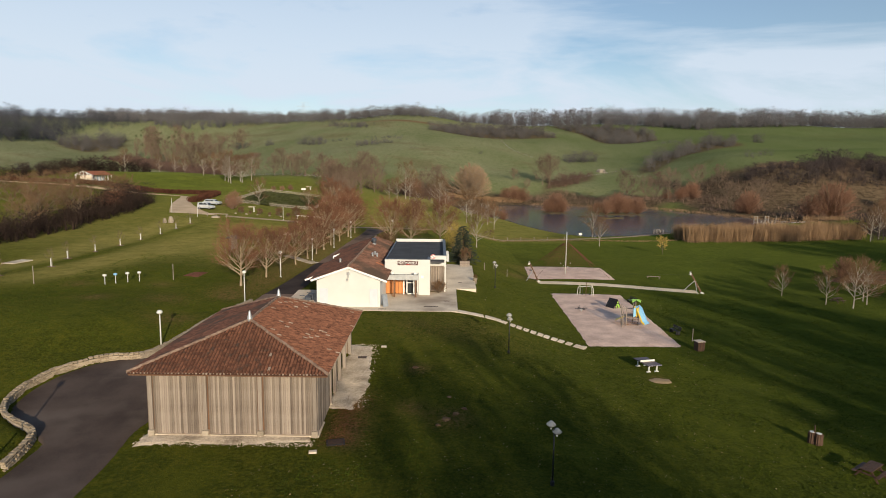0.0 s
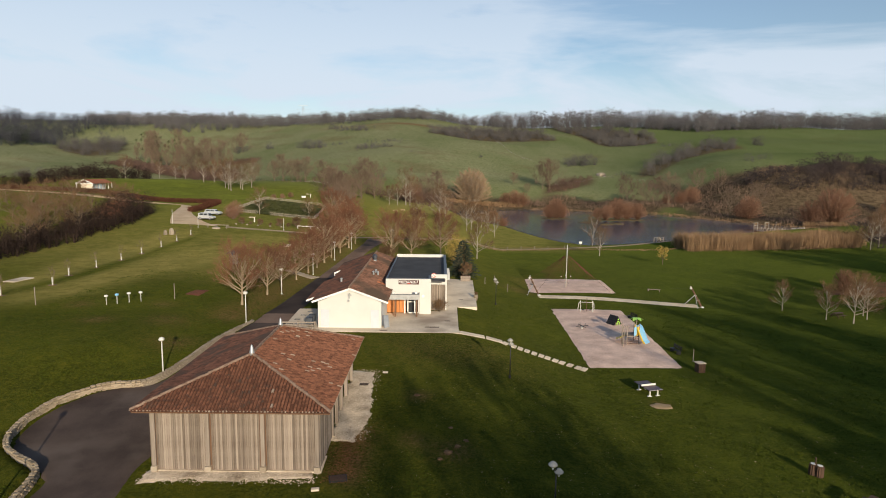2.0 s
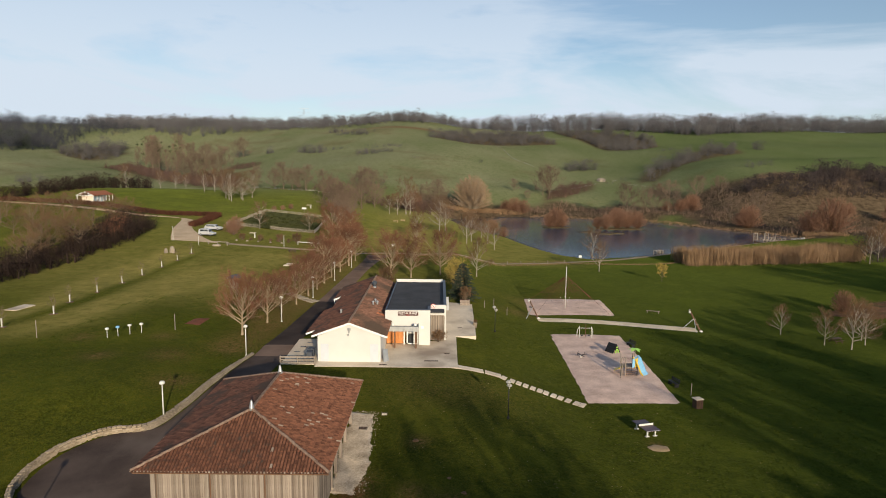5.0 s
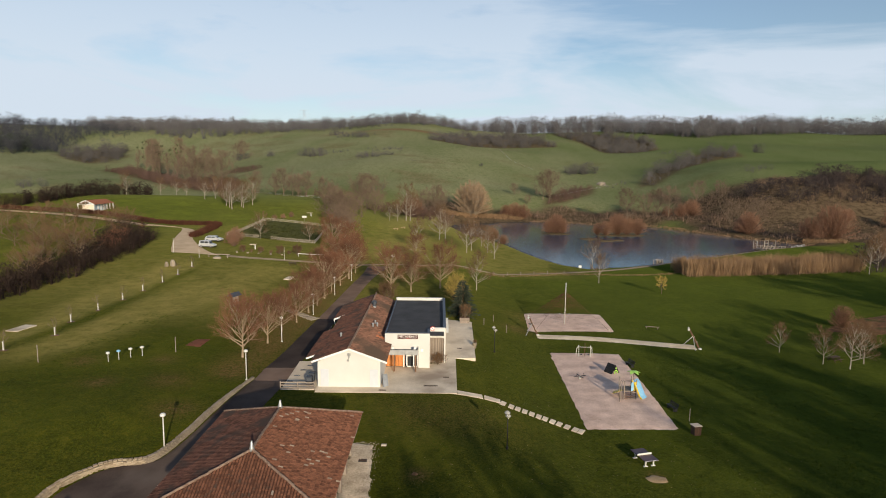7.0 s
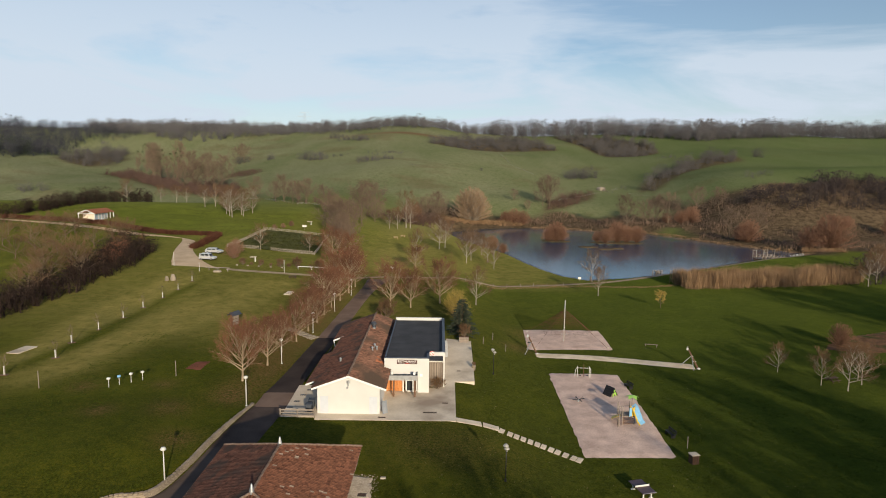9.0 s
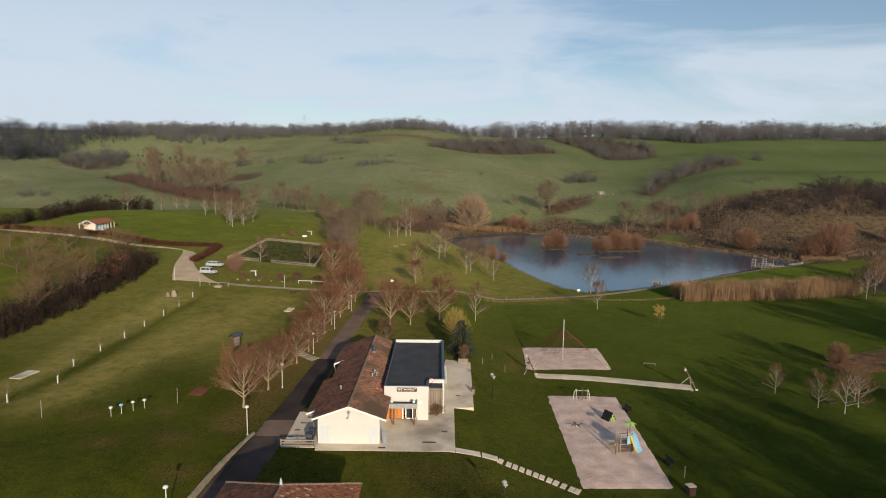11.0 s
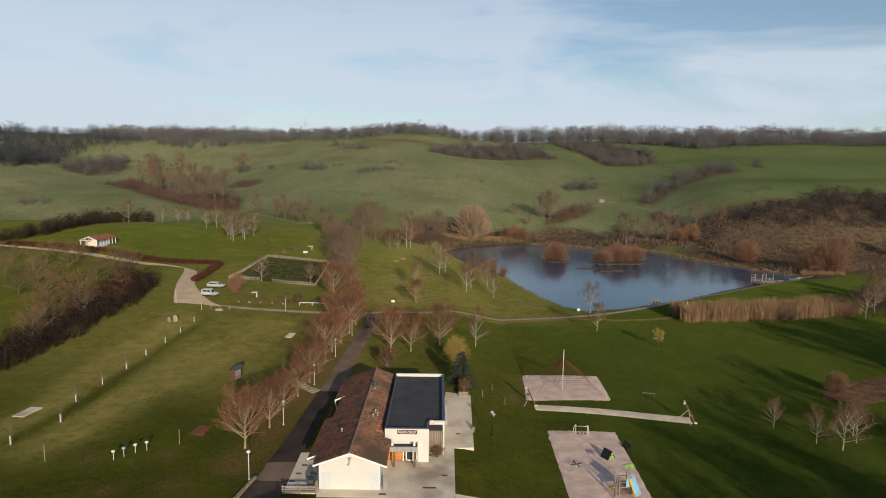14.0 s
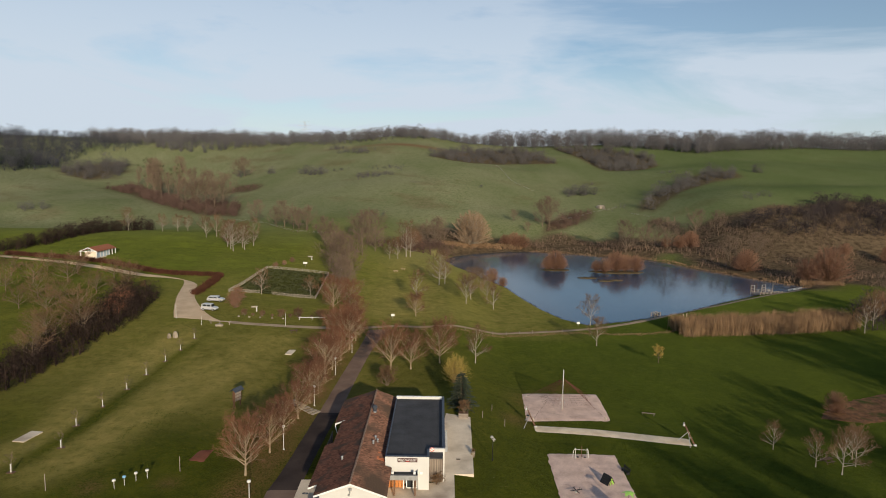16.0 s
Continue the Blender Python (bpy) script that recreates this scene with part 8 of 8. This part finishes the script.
for i, (a, b) in enumerate(zip(PEN, PEN[1:] + PEN[:1])):
    if i == 1:
        continue
    va, vb = Vector((*a, 0)), Vector((*b, 0))
    n = round((vb - va).length / 0.30)
    ang = math.degrees(math.atan2(vb.y - va.y, vb.x - va.x))
    for k in range(n + 1):
        p = va.lerp(vb, k / n)
        m = pose(p.x, p.y, float(height(p.x, p.y)) - 0.02, 0, 0, ang)
        if i in (0, 2) or (i == 3 and k < 60):
            piece("picket", picket, m, pen)
        else:
            pick_rest.append(m)
    for h in (0.3, 0.8):
        for k in range(6):
            Shape().beam(lay(*va.lerp(vb, k / 6).to_2d(), h), lay(*va.lerp(vb, (k + 1) / 6).to_2d(), h), 0.04, 0.06).part("rail", M_PICKET, pen)
far_p = new("far_pickets", stuff_mesh(joined(picket, pick_rest), "far_pickets", M_PICKET))
far_p.parent, far_p.matrix_parent_inverse = pen, pen.matrix_basis.inverted()
tagged(far_p, "bleached pickets", kind="stuff")
strip("ground_cover", [(-61.5, 180.6), (-61, 196), (-59.8, 211.6)], [(-37.8, 183), (-38.6, 199), (-39.7, 215.6)], material("dark_evergreen_cover", (0.026, 0.030, 0.005), (0.064, 0.070, 0.012), 0.25, 3, 0.95, bump=1.0, relief=0.15, coords="World"), "dark evergreen ground cover inside the pen", "plants", lift=0.25, ragged=0.1)

rng = np.random.default_rng(44)
gx, gy = rng.uniform(-61, -38, 5200), rng.uniform(181, 215, 5200)
ok = rim(gx, gy, [(-61, 181), (-38.5, 183.5), (-40, 215), (-59.5, 211)]) < -0.2
gp = np.stack([gx[ok], gy[ok], height(gx[ok], gy[ok]) + 0.1], -1)
stuff("ivy_leaves", blades(gp, rng, 0.55 + 0.3 * wave(gp[:, 0], gp[:, 1], 1.6, 3), 5, 0.10, 0.9, 0.2), material("ivy_leaf", (0.014, 0.020, 0.004), (0.075, 0.080, 0.016), 0.5, 4, 0.7, bump=0, coords="World", spread=0.5, island=True), "uneven dark evergreen leaves inside the pen", "plants")

# ---- small things along the path and pond ----
fence = thing("path_fence", "low timber post and rail fence along the path", "fence", (20, 170, 0))
fl = along([(-8, 161.5), (0, 162.5), (8, 165), (16, 168.3), (24, 171.2), (32, 173), (41, 174.6)], 4.0)
for a, b in zip(fl, fl[1:]):
    Shape().tube(lay(a.x, a.y, -0.2), lay(a.x, a.y, 0.95), 0.09, n=7).part("post", M_POST, fence)
    Shape().beam(lay(a.x, a.y, 0.6), lay(b.x, b.y, 0.6), 0.04, 0.05).part("rail", M_BROWN, fence)
for x, y, w, h, lab in ((-12.6, 170.5, 1.0, 1.5, "white notice board on a post beside the lane"), (-49, 222.2, 1.6, 1.9, "white notice board on the meadow"), (43.4, 181.6, 0.9, 1.3, "white notice board at the water's edge")):
    z = float(height(x, y))
    t = thing("notice_board", lab, "sign", (x, y, z), "notice boards")
    Shape().box(x - 0.05, x + 0.05, y - 0.04, y + 0.04, z - 0.1, z + h).part("post", M_POST, t)
    Shape().box(x - w / 2, x + w / 2, y - 0.07, y - 0.03, z + h - 0.65, z + h).part("panel", M_LAMP, t, "white panel")
rz = float(height(-33, 158.6))
wr = thing("white_barrier", "long low white barrier rail by the path", "barrier", (-33, 158.6, rz))
Shape().beam((-36.4, 157.2, float(height(-36.4, 157.2)) + 0.75), (-30, 160.2, float(height(-30, 160.2)) + 0.75), 0.1, 0.16).part("rail", M_LAMP, wr)
for px, py in ((-36.3, 157.25), (-33.2, 158.7), (-30.1, 160.15)):
    Shape().tube(lay(px, py, -0.2), lay(px, py, 0.75), 0.07, n=8).part("post", M_LAMP, wr)
stake("pale_pole", "tall pale pole beside the path", -38.4, 151.2, 3.2, 0.06, M_PALE_METAL, "path poles")
stake("pale_pole", "tall pale pole beside the car park", -58.0, 146.8, 2.2, 0.05, M_PALE_METAL, "path poles")
stake("pale_pole", "tall pale pole beside the car park", -66.0, 151.0, 3.6, 0.05, M_PALE_METAL, "path poles")
for x, y, w in ((-48.6, 160.8, 1.5), (-36, 225, 1.6), (-49.5, 236, 2.0)):
    z = float(height(x, y))
    t = thing("shelter_table", "pale slab table on a single post", "table", (x, y, z), "slab tables")
    Shape().box(x - w / 2 - 0.5, x + w / 2 - 0.5, y - 0.6, y + 0.6, z + 1.25, z + 1.38).part("top", M_CONCRETE, t)
    Shape().box(x - 0.1, x + 0.15, y - 0.1, y + 0.1, z - 0.1, z + 1.25).part("leg", M_LAMP, t)
rb = thing("rustic_bench", "rustic log bench and pale stone by the path", "bench", (-54, 148.4, float(height(-54, 148.4))))
Shape().beam(lay(-56.6, 148.0, 0.8), lay(-51.2, 148.6, 0.8), 0.16, 0.16).part("rail", M_POST, rb)
for px in (-56.2, -54, -51.6):
    Shape().tube(lay(px, 148.3, -0.1), lay(px, 148.3, 0.85), 0.1, n=7).part("post", M_POST, rb)


def boulder(x, y, r, tall, label):
    s = Shape().lathe((0, 0, 0), [(1.0, -0.2), (1.05, 0.3), (0.85, 0.75), (0.5, 0.96), (0.1, 1.0)], 9)
    z = float(height(x, y))
    s.v = [(x + r * px * (1 + 0.2 * math.sin(3 * py + x)), y + r * py * (1 + 0.2 * math.cos(4 * px + y)), z + tall * pz) for px, py, pz in s.v]
    tagged(s.part("boulder", M_STONE, bevel=0.03), label, "rock", "boulders")


boulder(-60.5, 137.8, 0.5, 1.5, "tall pale standing stone in the meadow")
boulder(-61.8, 137.4, 0.4, 1.1, "smaller pale stone in the meadow")
boulder(-53.8, 147.4, 0.9, 0.45, "pale flat boulder beside the path")
for k, (x, y) in enumerate(((-51.6, 155.2), (-48.9, 155.4), (-46.2, 155.8), (-43.2, 156.2), (-40.4, 156.8))):
    boulder(x, y, 0.28, 0.3, "small pale edging stone by the path")


def pontoon(x, y, z, a, w, l, tall, label):
    t = thing("fishing_pontoon", label, "pontoon", (0, 0, 0), "fishing pontoons")
    n = round(w / 0.25)
    for k in range(n):
        Shape().box(-w / 2 + k * w / n, -w / 2 + (k + 0.85) * w / n, -l / 2, l / 2, 0.35, 0.42).part("deck_plank", M_POST, t)
    bays = 7 if w > 5 else 3
    for k in range(bays):
        px = -w / 2 + 0.1 + k * (w - 0.2) / (bays - 1)
        for py, up in ((-l / 2 + 0.1, 1.5), (l / 2 - 0.1, tall if k % 3 < 2 else 1.5)):
            Shape().box(px - 0.1, px + 0.1, py - 0.1, py + 0.1, -0.8, up).part("post", M_PICKET if k % 2 else M_POST, t, "weathered pale post")
    for h in (0.9, 1.45):
        for py in (-l / 2 + 0.1, l / 2 - 0.1):
            Shape().beam((-w / 2, py, h), (w / 2, py, h), 0.09, 0.12).part("rail", M_POST, t)
    if tall > 2:
        for k in (0, 3):
            x0, x1 = -w / 2 + 0.1 + k * (w - 0.2) / (bays - 1), -w / 2 + 0.1 + (k + 1) * (w - 0.2) / (bays - 1)
            for h in (2.2, tall - 0.08):
                Shape().beam((x0, l / 2 - 0.1, h), (x1, l / 2 - 0.1, h), 0.1, 0.14).part("rail", M_PICKET, t)
            for py in (-l / 2 + 0.1, l / 2 - 0.1):
                Shape().beam((x0, py, 1.45), (x1, py, 0.5), 0.07, 0.09).part("brace", M_BROWN, t)
    for k in range(bays - 1):
        px = -w / 2 + 0.1 + (k + 0.5) * (w - 0.2) / (bays - 1)
        Shape().box(px - 0.55, px + 0.55, -l / 2 + 0.3, -l / 2 + 0.4, 0.42, 1.2).part("screen", M_BLACK, t, "dark screen")
    t.matrix_basis = pose(x, y, z, 0, 0, a)


pontoon(132.5, 239.6, WATER + 0.15, 18, 11.5, 5.0, 3.4, "railed timber fishing pontoon on the pond")
pontoon(73.0, 197.8, WATER + 0.15, 38, 3.4, 1.6, 1.5, "small railed fishing stand at the shore")
for k in range(4):
    x, y = 147.5 + 2.4 * k, 249.2 + 1.6 * k
    t = thing("gangway_rail", "pale railing section leading to the pontoon", "railing", lay(x, y), "gangway rails")
    for d in (-0.9, 0.9):
        Shape().tube(lay(x + d, y + d * 0.6, -0.2), lay(x + d, y + d * 0.6, 1.1), 0.05, n=6).part("post", M_PALE_METAL, t)
    for h in (0.6, 1.05):
        Shape().beam(lay(x - 0.9, y - 0.54, h), lay(x + 0.9, y + 0.54, h), 0.05, 0.07).part("rail", M_PALE_METAL, t)
for x, y in ((81.2, 195.4), (82.8, 196.4)):
    stake("bollard", "short pale bollard by the path", x, y, 1.0, 0.16, M_CONCRETE, "bollards")

# ---- pasture fences on the hill ----
def pasture_fence(line, step, tall, label):
    t = thing("pasture_fence", label, "fence", (0, 0, 0), "pasture fences")
    q = along(line, step)
    base = lay(*line[0])
    t.matrix_basis = Matrix.Translation(base)
    for a, b in zip(q, q[1:] + [None]):
        p = lay(a.x, a.y)
        Shape().tube(p - Vector((0, 0, 0.2)), p + Vector((0, 0, tall)), 0.09, 0.08, 6).part("post", M_BROWN, t)
        if b is not None:
            r = lay(b.x, b.y)
            for h in (0.5, 0.92):
                Shape().tube(p + Vector((0, 0, tall * h)), r + Vector((0, 0, tall * h)), 0.025, n=4).part("wire", M_STEEL, t)


pasture_fence([(62, 677), (65.4, 618), (68.8, 572), (84, 540)], 8, 1.5, "old wooden posts with wire across the pasture")
pasture_fence([(76.8, 421), (97.4, 447.8), (121, 475.5), (144.3, 492.2)], 5, 1.3, "grey wooden posts with wire climbing beside the gully")
pasture_fence([(146.9, 473.5), (155.4, 454.8), (158, 446)], 5, 1.4, "pale wooden posts with wire at the gully mouth")
pasture_fence([(-132, 386), (-110.9, 363.7), (-85, 322), (-69, 296), (-52, 300)], 6, 1.3, "thin wooden posts with wire above the park")
boulder(131.8, 493.6, 3.4, 2.6, "pale bare rock at the head of the gully")

# ---- pylon on the ridge ----
py_t = thing("pylon", "faint steel lattice pylon beyond the ridge wood", "pylon", (-222, 1010, float(height(-222, 1010)) - 14))
pb = Vector((-222, 1010, float(height(-222, 1010)) - 14))
for sx in (-1, 1):
    for sy in (-1, 1):
        Shape().tube(pb + Vector((sx * 4, sy * 4, 0)), pb + Vector((sx * 1, sy * 1, 46)), 0.14, 0.1, 4).part("leg", M_ZINC, py_t)
for h, w in ((33, 9), (39, 11), (45, 8)):
    Shape().beam(pb + Vector((-w, 0, h)), pb + Vector((w, 0, h)), 0.2, 0.25).part("cross_arm", M_ZINC, py_t)
for k in range(8):
    h0, h1 = k * 5.5, (k + 1) * 5.5
    w0, w1 = 4 - 3 * h0 / 46, 4 - 3 * h1 / 46
    for sg in (-1, 1):
        Shape().tube(pb + Vector((-sg * w0, -w0, h0)), pb + Vector((sg * w1, -w1, h1)), 0.1, n=3).part("lattice_bar", M_ZINC, py_t)

# ---- trees behind the first view, whose shadows fall across the lawn ----
def shade(across, reach_to, size, kind, tall, i, **more):
    """Plants a tree so that its shadow lies at a distance across the sun's way and ends at reach_to along it."""
    start = reach_to - tall * size * 3.65
    plant(kind, across * 0.962 - start * 0.274, across * 0.274 + start * 0.962, size, i * 71, **more)


# kind assumed: spruces added out of sight so that the shadows fall denser
SPRUCE_WORDS = "unseen spruce added to deepen the tree shadows"
for i, (across, end) in enumerate([(52.5, 50), (56, 46), (64.5, 64), (68, 62), (71.5, 58), (79, 85), (102, 90)]):
    shade(across, end, 1.3 + 0.1 * (i % 2), BIG[i % 2], 12.5, i)
    shade(across + 1.5, end - 7, 2.0, spruce, 6.9, i, label=SPRUCE_WORDS, wide=1.3)
for i, across in enumerate(range(136, 170, 5)):
    shade(across, 124 + 4 * math.sin(across), 1.4, BIG[i % 2], 12.5, i)
    shade(across + 2, 118, 2.1, spruce, 6.9, i, label=SPRUCE_WORDS, wide=1.3)
for i, (across, end) in enumerate([(11.8, 41), (16.5, 44), (20, 47), (24, 47)]):
    shade(across, end, 1.15, BIG[i % 2], 12.5, i)
for i, (across, end) in enumerate([(11.6, 38), (17.5, 42), (21.5, 44), (43.6, 43), (46.5, 40), (49, 45)]):
    shade(across, end, 1.7, spruce, 6.9, i, label=SPRUCE_WORDS, wide=1.3)

# ---- tufts in the lawn ----
rng = np.random.default_rng(21)
tx, ty = rng.uniform(-48, 60, 46000), 29 + 70 * rng.uniform(0, 1, 46000) ** 1.4
ok = (rim(tx, ty, YARD) > 0.6) & ~((tx > -20) & (tx < -5.5) & (ty > 36) & (ty < 57)) & ~((tx > -19) & (tx < 6.6) & (ty > 68)) & ~((tx > 17) & (tx < 31) & (ty > 65.5) & (ty < 97)) & ~((tx > -23) & (tx < -17) & (ty > 70)) & (wave(tx, ty, 2.1, 3) + 0.6 * wave(tx, ty, 6.5, 1) > -0.25)
tp = np.stack([tx[ok], ty[ok], height(tx[ok], ty[ok]) - 0.02], -1)
stuff("lawn_tufts", blades(tp, rng, 0.16, 5, 0.05, 0.8, 0.13), material("grass_tufts", (0.018, 0.032, 0.002), (0.072, 0.092, 0.008), 0.5, 6, 0.95, bump=0, coords="World", spread=0.5, island=True), "scattered coarse tufts of lawn grass", "grass")
lx, ly = rng.uniform(-12, 45, 1700), 29 + 62 * rng.uniform(0, 1, 1700) ** 1.4
ok = ~((lx < -5) & (ly > 36)) & ~((lx < 6.6) & (ly > 68)) & ~((lx > 17) & (lx < 31) & (ly > 65.5))
lp = np.stack([lx[ok], ly[ok], height(lx[ok], ly[ok]) + 0.03], -1)
stuff("fallen_leaves", blades(lp, rng, 0.09, 2, 0.05, 2.5, 0.1), material("dry_leaves", (0.20, 0.13, 0.05), (0.46, 0.38, 0.22), 0.5, 6, 0.9, bump=0, coords="World", spread=0.6, island=True), "scattered pale fallen leaves on the lawn", "leaves")

# ---- loose stones round the hall ----
rng = np.random.default_rng(33)
pebbles = Shape()
spots = [(rng.uniform(-19.4, -7.6), 37.75 + abs(rng.normal(0, 0.22)) * rng.choice((-1, 3.0))) for k in range(900)]
spots += [(-7.6 + rng.uniform(0, 2.4) + rng.normal(0, 0.25), rng.uniform(43, 56.5)) for k in range(1100)]
for px, py in spots:
    if -19.0 < px < -7.95 and py > 39.3:
        continue
    r = rng.uniform(0.014, 0.04)
    pebbles.cube(pose(px, py, float(height(px, py)) + 0.07, rng.uniform(0, 90), rng.uniform(0, 90), rng.uniform(0, 90)) @ Matrix.Diagonal((r * 1.6, r * 1.2, r, 1)))
po = new("loose_gravel", stuff_mesh(pebbles, "loose_gravel", material("pale_pebbles", (0.24, 0.185, 0.135), (0.76, 0.65, 0.52), 0.5, 7, 0.95, bump=0, coords="World", spread=0.6, island=True)))
tagged(po, "loose pale gravel scattered along the hall", "gravel", kind="stuff")

# ---- molehills on the lawn ----
M_MOLE = material("loose_brown_earth", (0.10, 0.055, 0.028), (0.24, 0.14, 0.075), 2, 12, 0.95, bump=0.8, relief=0.03)
for i, (mx, my, mr) in enumerate([(1.2, 41.8, 0.34), (1.9, 42.7, 0.26), (0.6, 40.9, 0.22), (-1.4, 51.2, 0.3), (2.6, 43.6, 0.24), (1.5, 45.5, 0.2)]):
    s = Shape().lathe((0, 0, 0), [(1.0, -0.3), (0.95, 0.05), (0.7, 0.3), (0.35, 0.5), (0.05, 0.55)], 12)
    s.v = [(mx + px * mr * (1 + 0.25 * math.sin(3 * math.atan2(py, px) + i)), my + py * mr, float(height(mx, my)) + pz * mr * 0.7) for px, py, pz in s.v]
    tagged(s.part("molehill", M_MOLE, smooth=True), "small brown molehill on the lawn", "molehill", "molehills")

# ---- leaf litter at the corner of the hall ----
rng = np.random.default_rng(51)
qx, qy = rng.normal(-6.1, 0.65, 1500), rng.uniform(37.6, 45.2, 1500)
ok = (qx > -7.6) & (qx < -4.2)
lp = np.stack([qx[ok], qy[ok], height(qx[ok], qy[ok]) + 0.02], -1)
stuff("leaf_litter", blades(lp, rng, 0.09, 2, 0.05, 2.5, 0.08), material("brown_litter", (0.075, 0.030, 0.014), (0.25, 0.115, 0.05), 0.5, 6, 0.9, bump=0, coords="World", spread=0.6, island=True), "brown leaf litter beside the timber hall", "leaves")


# ---- pieces of walls and roofs ----
rnd = random.Random(5)
board_h = 5.72 - (HZ + 0.12)
BOARD = Shape().box(-0.07, 0.07, -0.014, 0.014, 0, board_h).mesh("board", M_TIMBER, bevel=0.006)
x = HX0 + 0.08
while x < HX1 - 0.08:
    if all(abs(x - p) > 0.2 for p in front_posts):
        piece("board", BOARD, pose(x, HY0 + 0.03 + rnd.uniform(-0.008, 0.008), HZ + 0.12 + rnd.uniform(-0.02, 0.02), 0, 0, rnd.uniform(-3, 3)), hall)
    x += 0.148
y = HY0 + 0.3
while y < 43.75:
    piece("board", BOARD, pose(HX1 + 0.02, y, HZ + 0.12 + rnd.uniform(-0.02, 0.02), 0, 0, 90 + rnd.uniform(-3, 3)), hall)
    y += 0.148
for m in near_ones:
    piece("tile", TILE, m, hall)
# stones of the yard wall
rnd = random.Random(8)
STONES = []
for k in range(6):
    s = Shape().cube(Matrix.Diagonal((0.36, 0.2, 0.16, 1)))
    s.v = [(vx * rnd.uniform(0.8, 1.2), vy * rnd.uniform(0.8, 1.2), vz * rnd.uniform(0.75, 1.2)) for vx, vy, vz in s.v]
    STONES.append(s.mesh("stone", material("rubble_stone", (0.19, 0.148, 0.10), (0.43, 0.35, 0.255), 1.2, 9, 0.92, bump=0.6, relief=0.02, spread=0.7) if k == 0 else STONES[0].materials[0], bevel=0.035))
wq = along(WALL_LINE[1:], 0.40)
loose, count = [], 0
for i, (a, b) in enumerate(zip(wq, wq[1:])):
    d = (b - a).normalized()
    nrm = Vector((d.y, -d.x, 0))
    base = float(height(a.x + 0.5 * nrm.x, a.y + 0.5 * nrm.y))
    top = 0.42 * (1 - float(ramp(60, 74, a.y))) + 0.14
    ang = math.degrees(math.atan2(d.y, d.x))
    for r in range(max(1, int(top / 0.16))):
        p = a + d * (0.2 if r % 2 else 0.0) + nrm * (0.10 + rnd.uniform(-0.02, 0.03))
        loose.append((pose(p.x, p.y, base + 0.07 + r * 0.16, rnd.uniform(-6, 6), rnd.uniform(-6, 6), ang + rnd.uniform(-7, 7)), rnd.randrange(6), a.y))
    for side in (0.08, -0.09):
        p = a + nrm * side
        loose.append((pose(p.x, p.y, base + top + 0.02 + rnd.uniform(-0.03, 0.04), rnd.uniform(-5, 5), rnd.uniform(-5, 5), ang + rnd.uniform(-10, 10)), rnd.randrange(6), a.y))
near_stones = [q for q in loose if q[2] < 53.6][:300]
far_stones = [q for q in loose if q not in near_stones]
for m, k, _ in near_stones:
    piece("stone", STONES[k], m, yard_wall)
rest_wall = Shape()
for m, k, _ in far_stones:
    rest_wall.add([m @ v.co for v in STONES[k].vertices], [tuple(f.vertices) for f in STONES[k].polygons])
rw = new("wall_stones", stuff_mesh(rest_wall, "wall_stones", M_STONE))
rw.parent = yard_wall
tagged(rw, "pale rubble stones", kind="stuff")
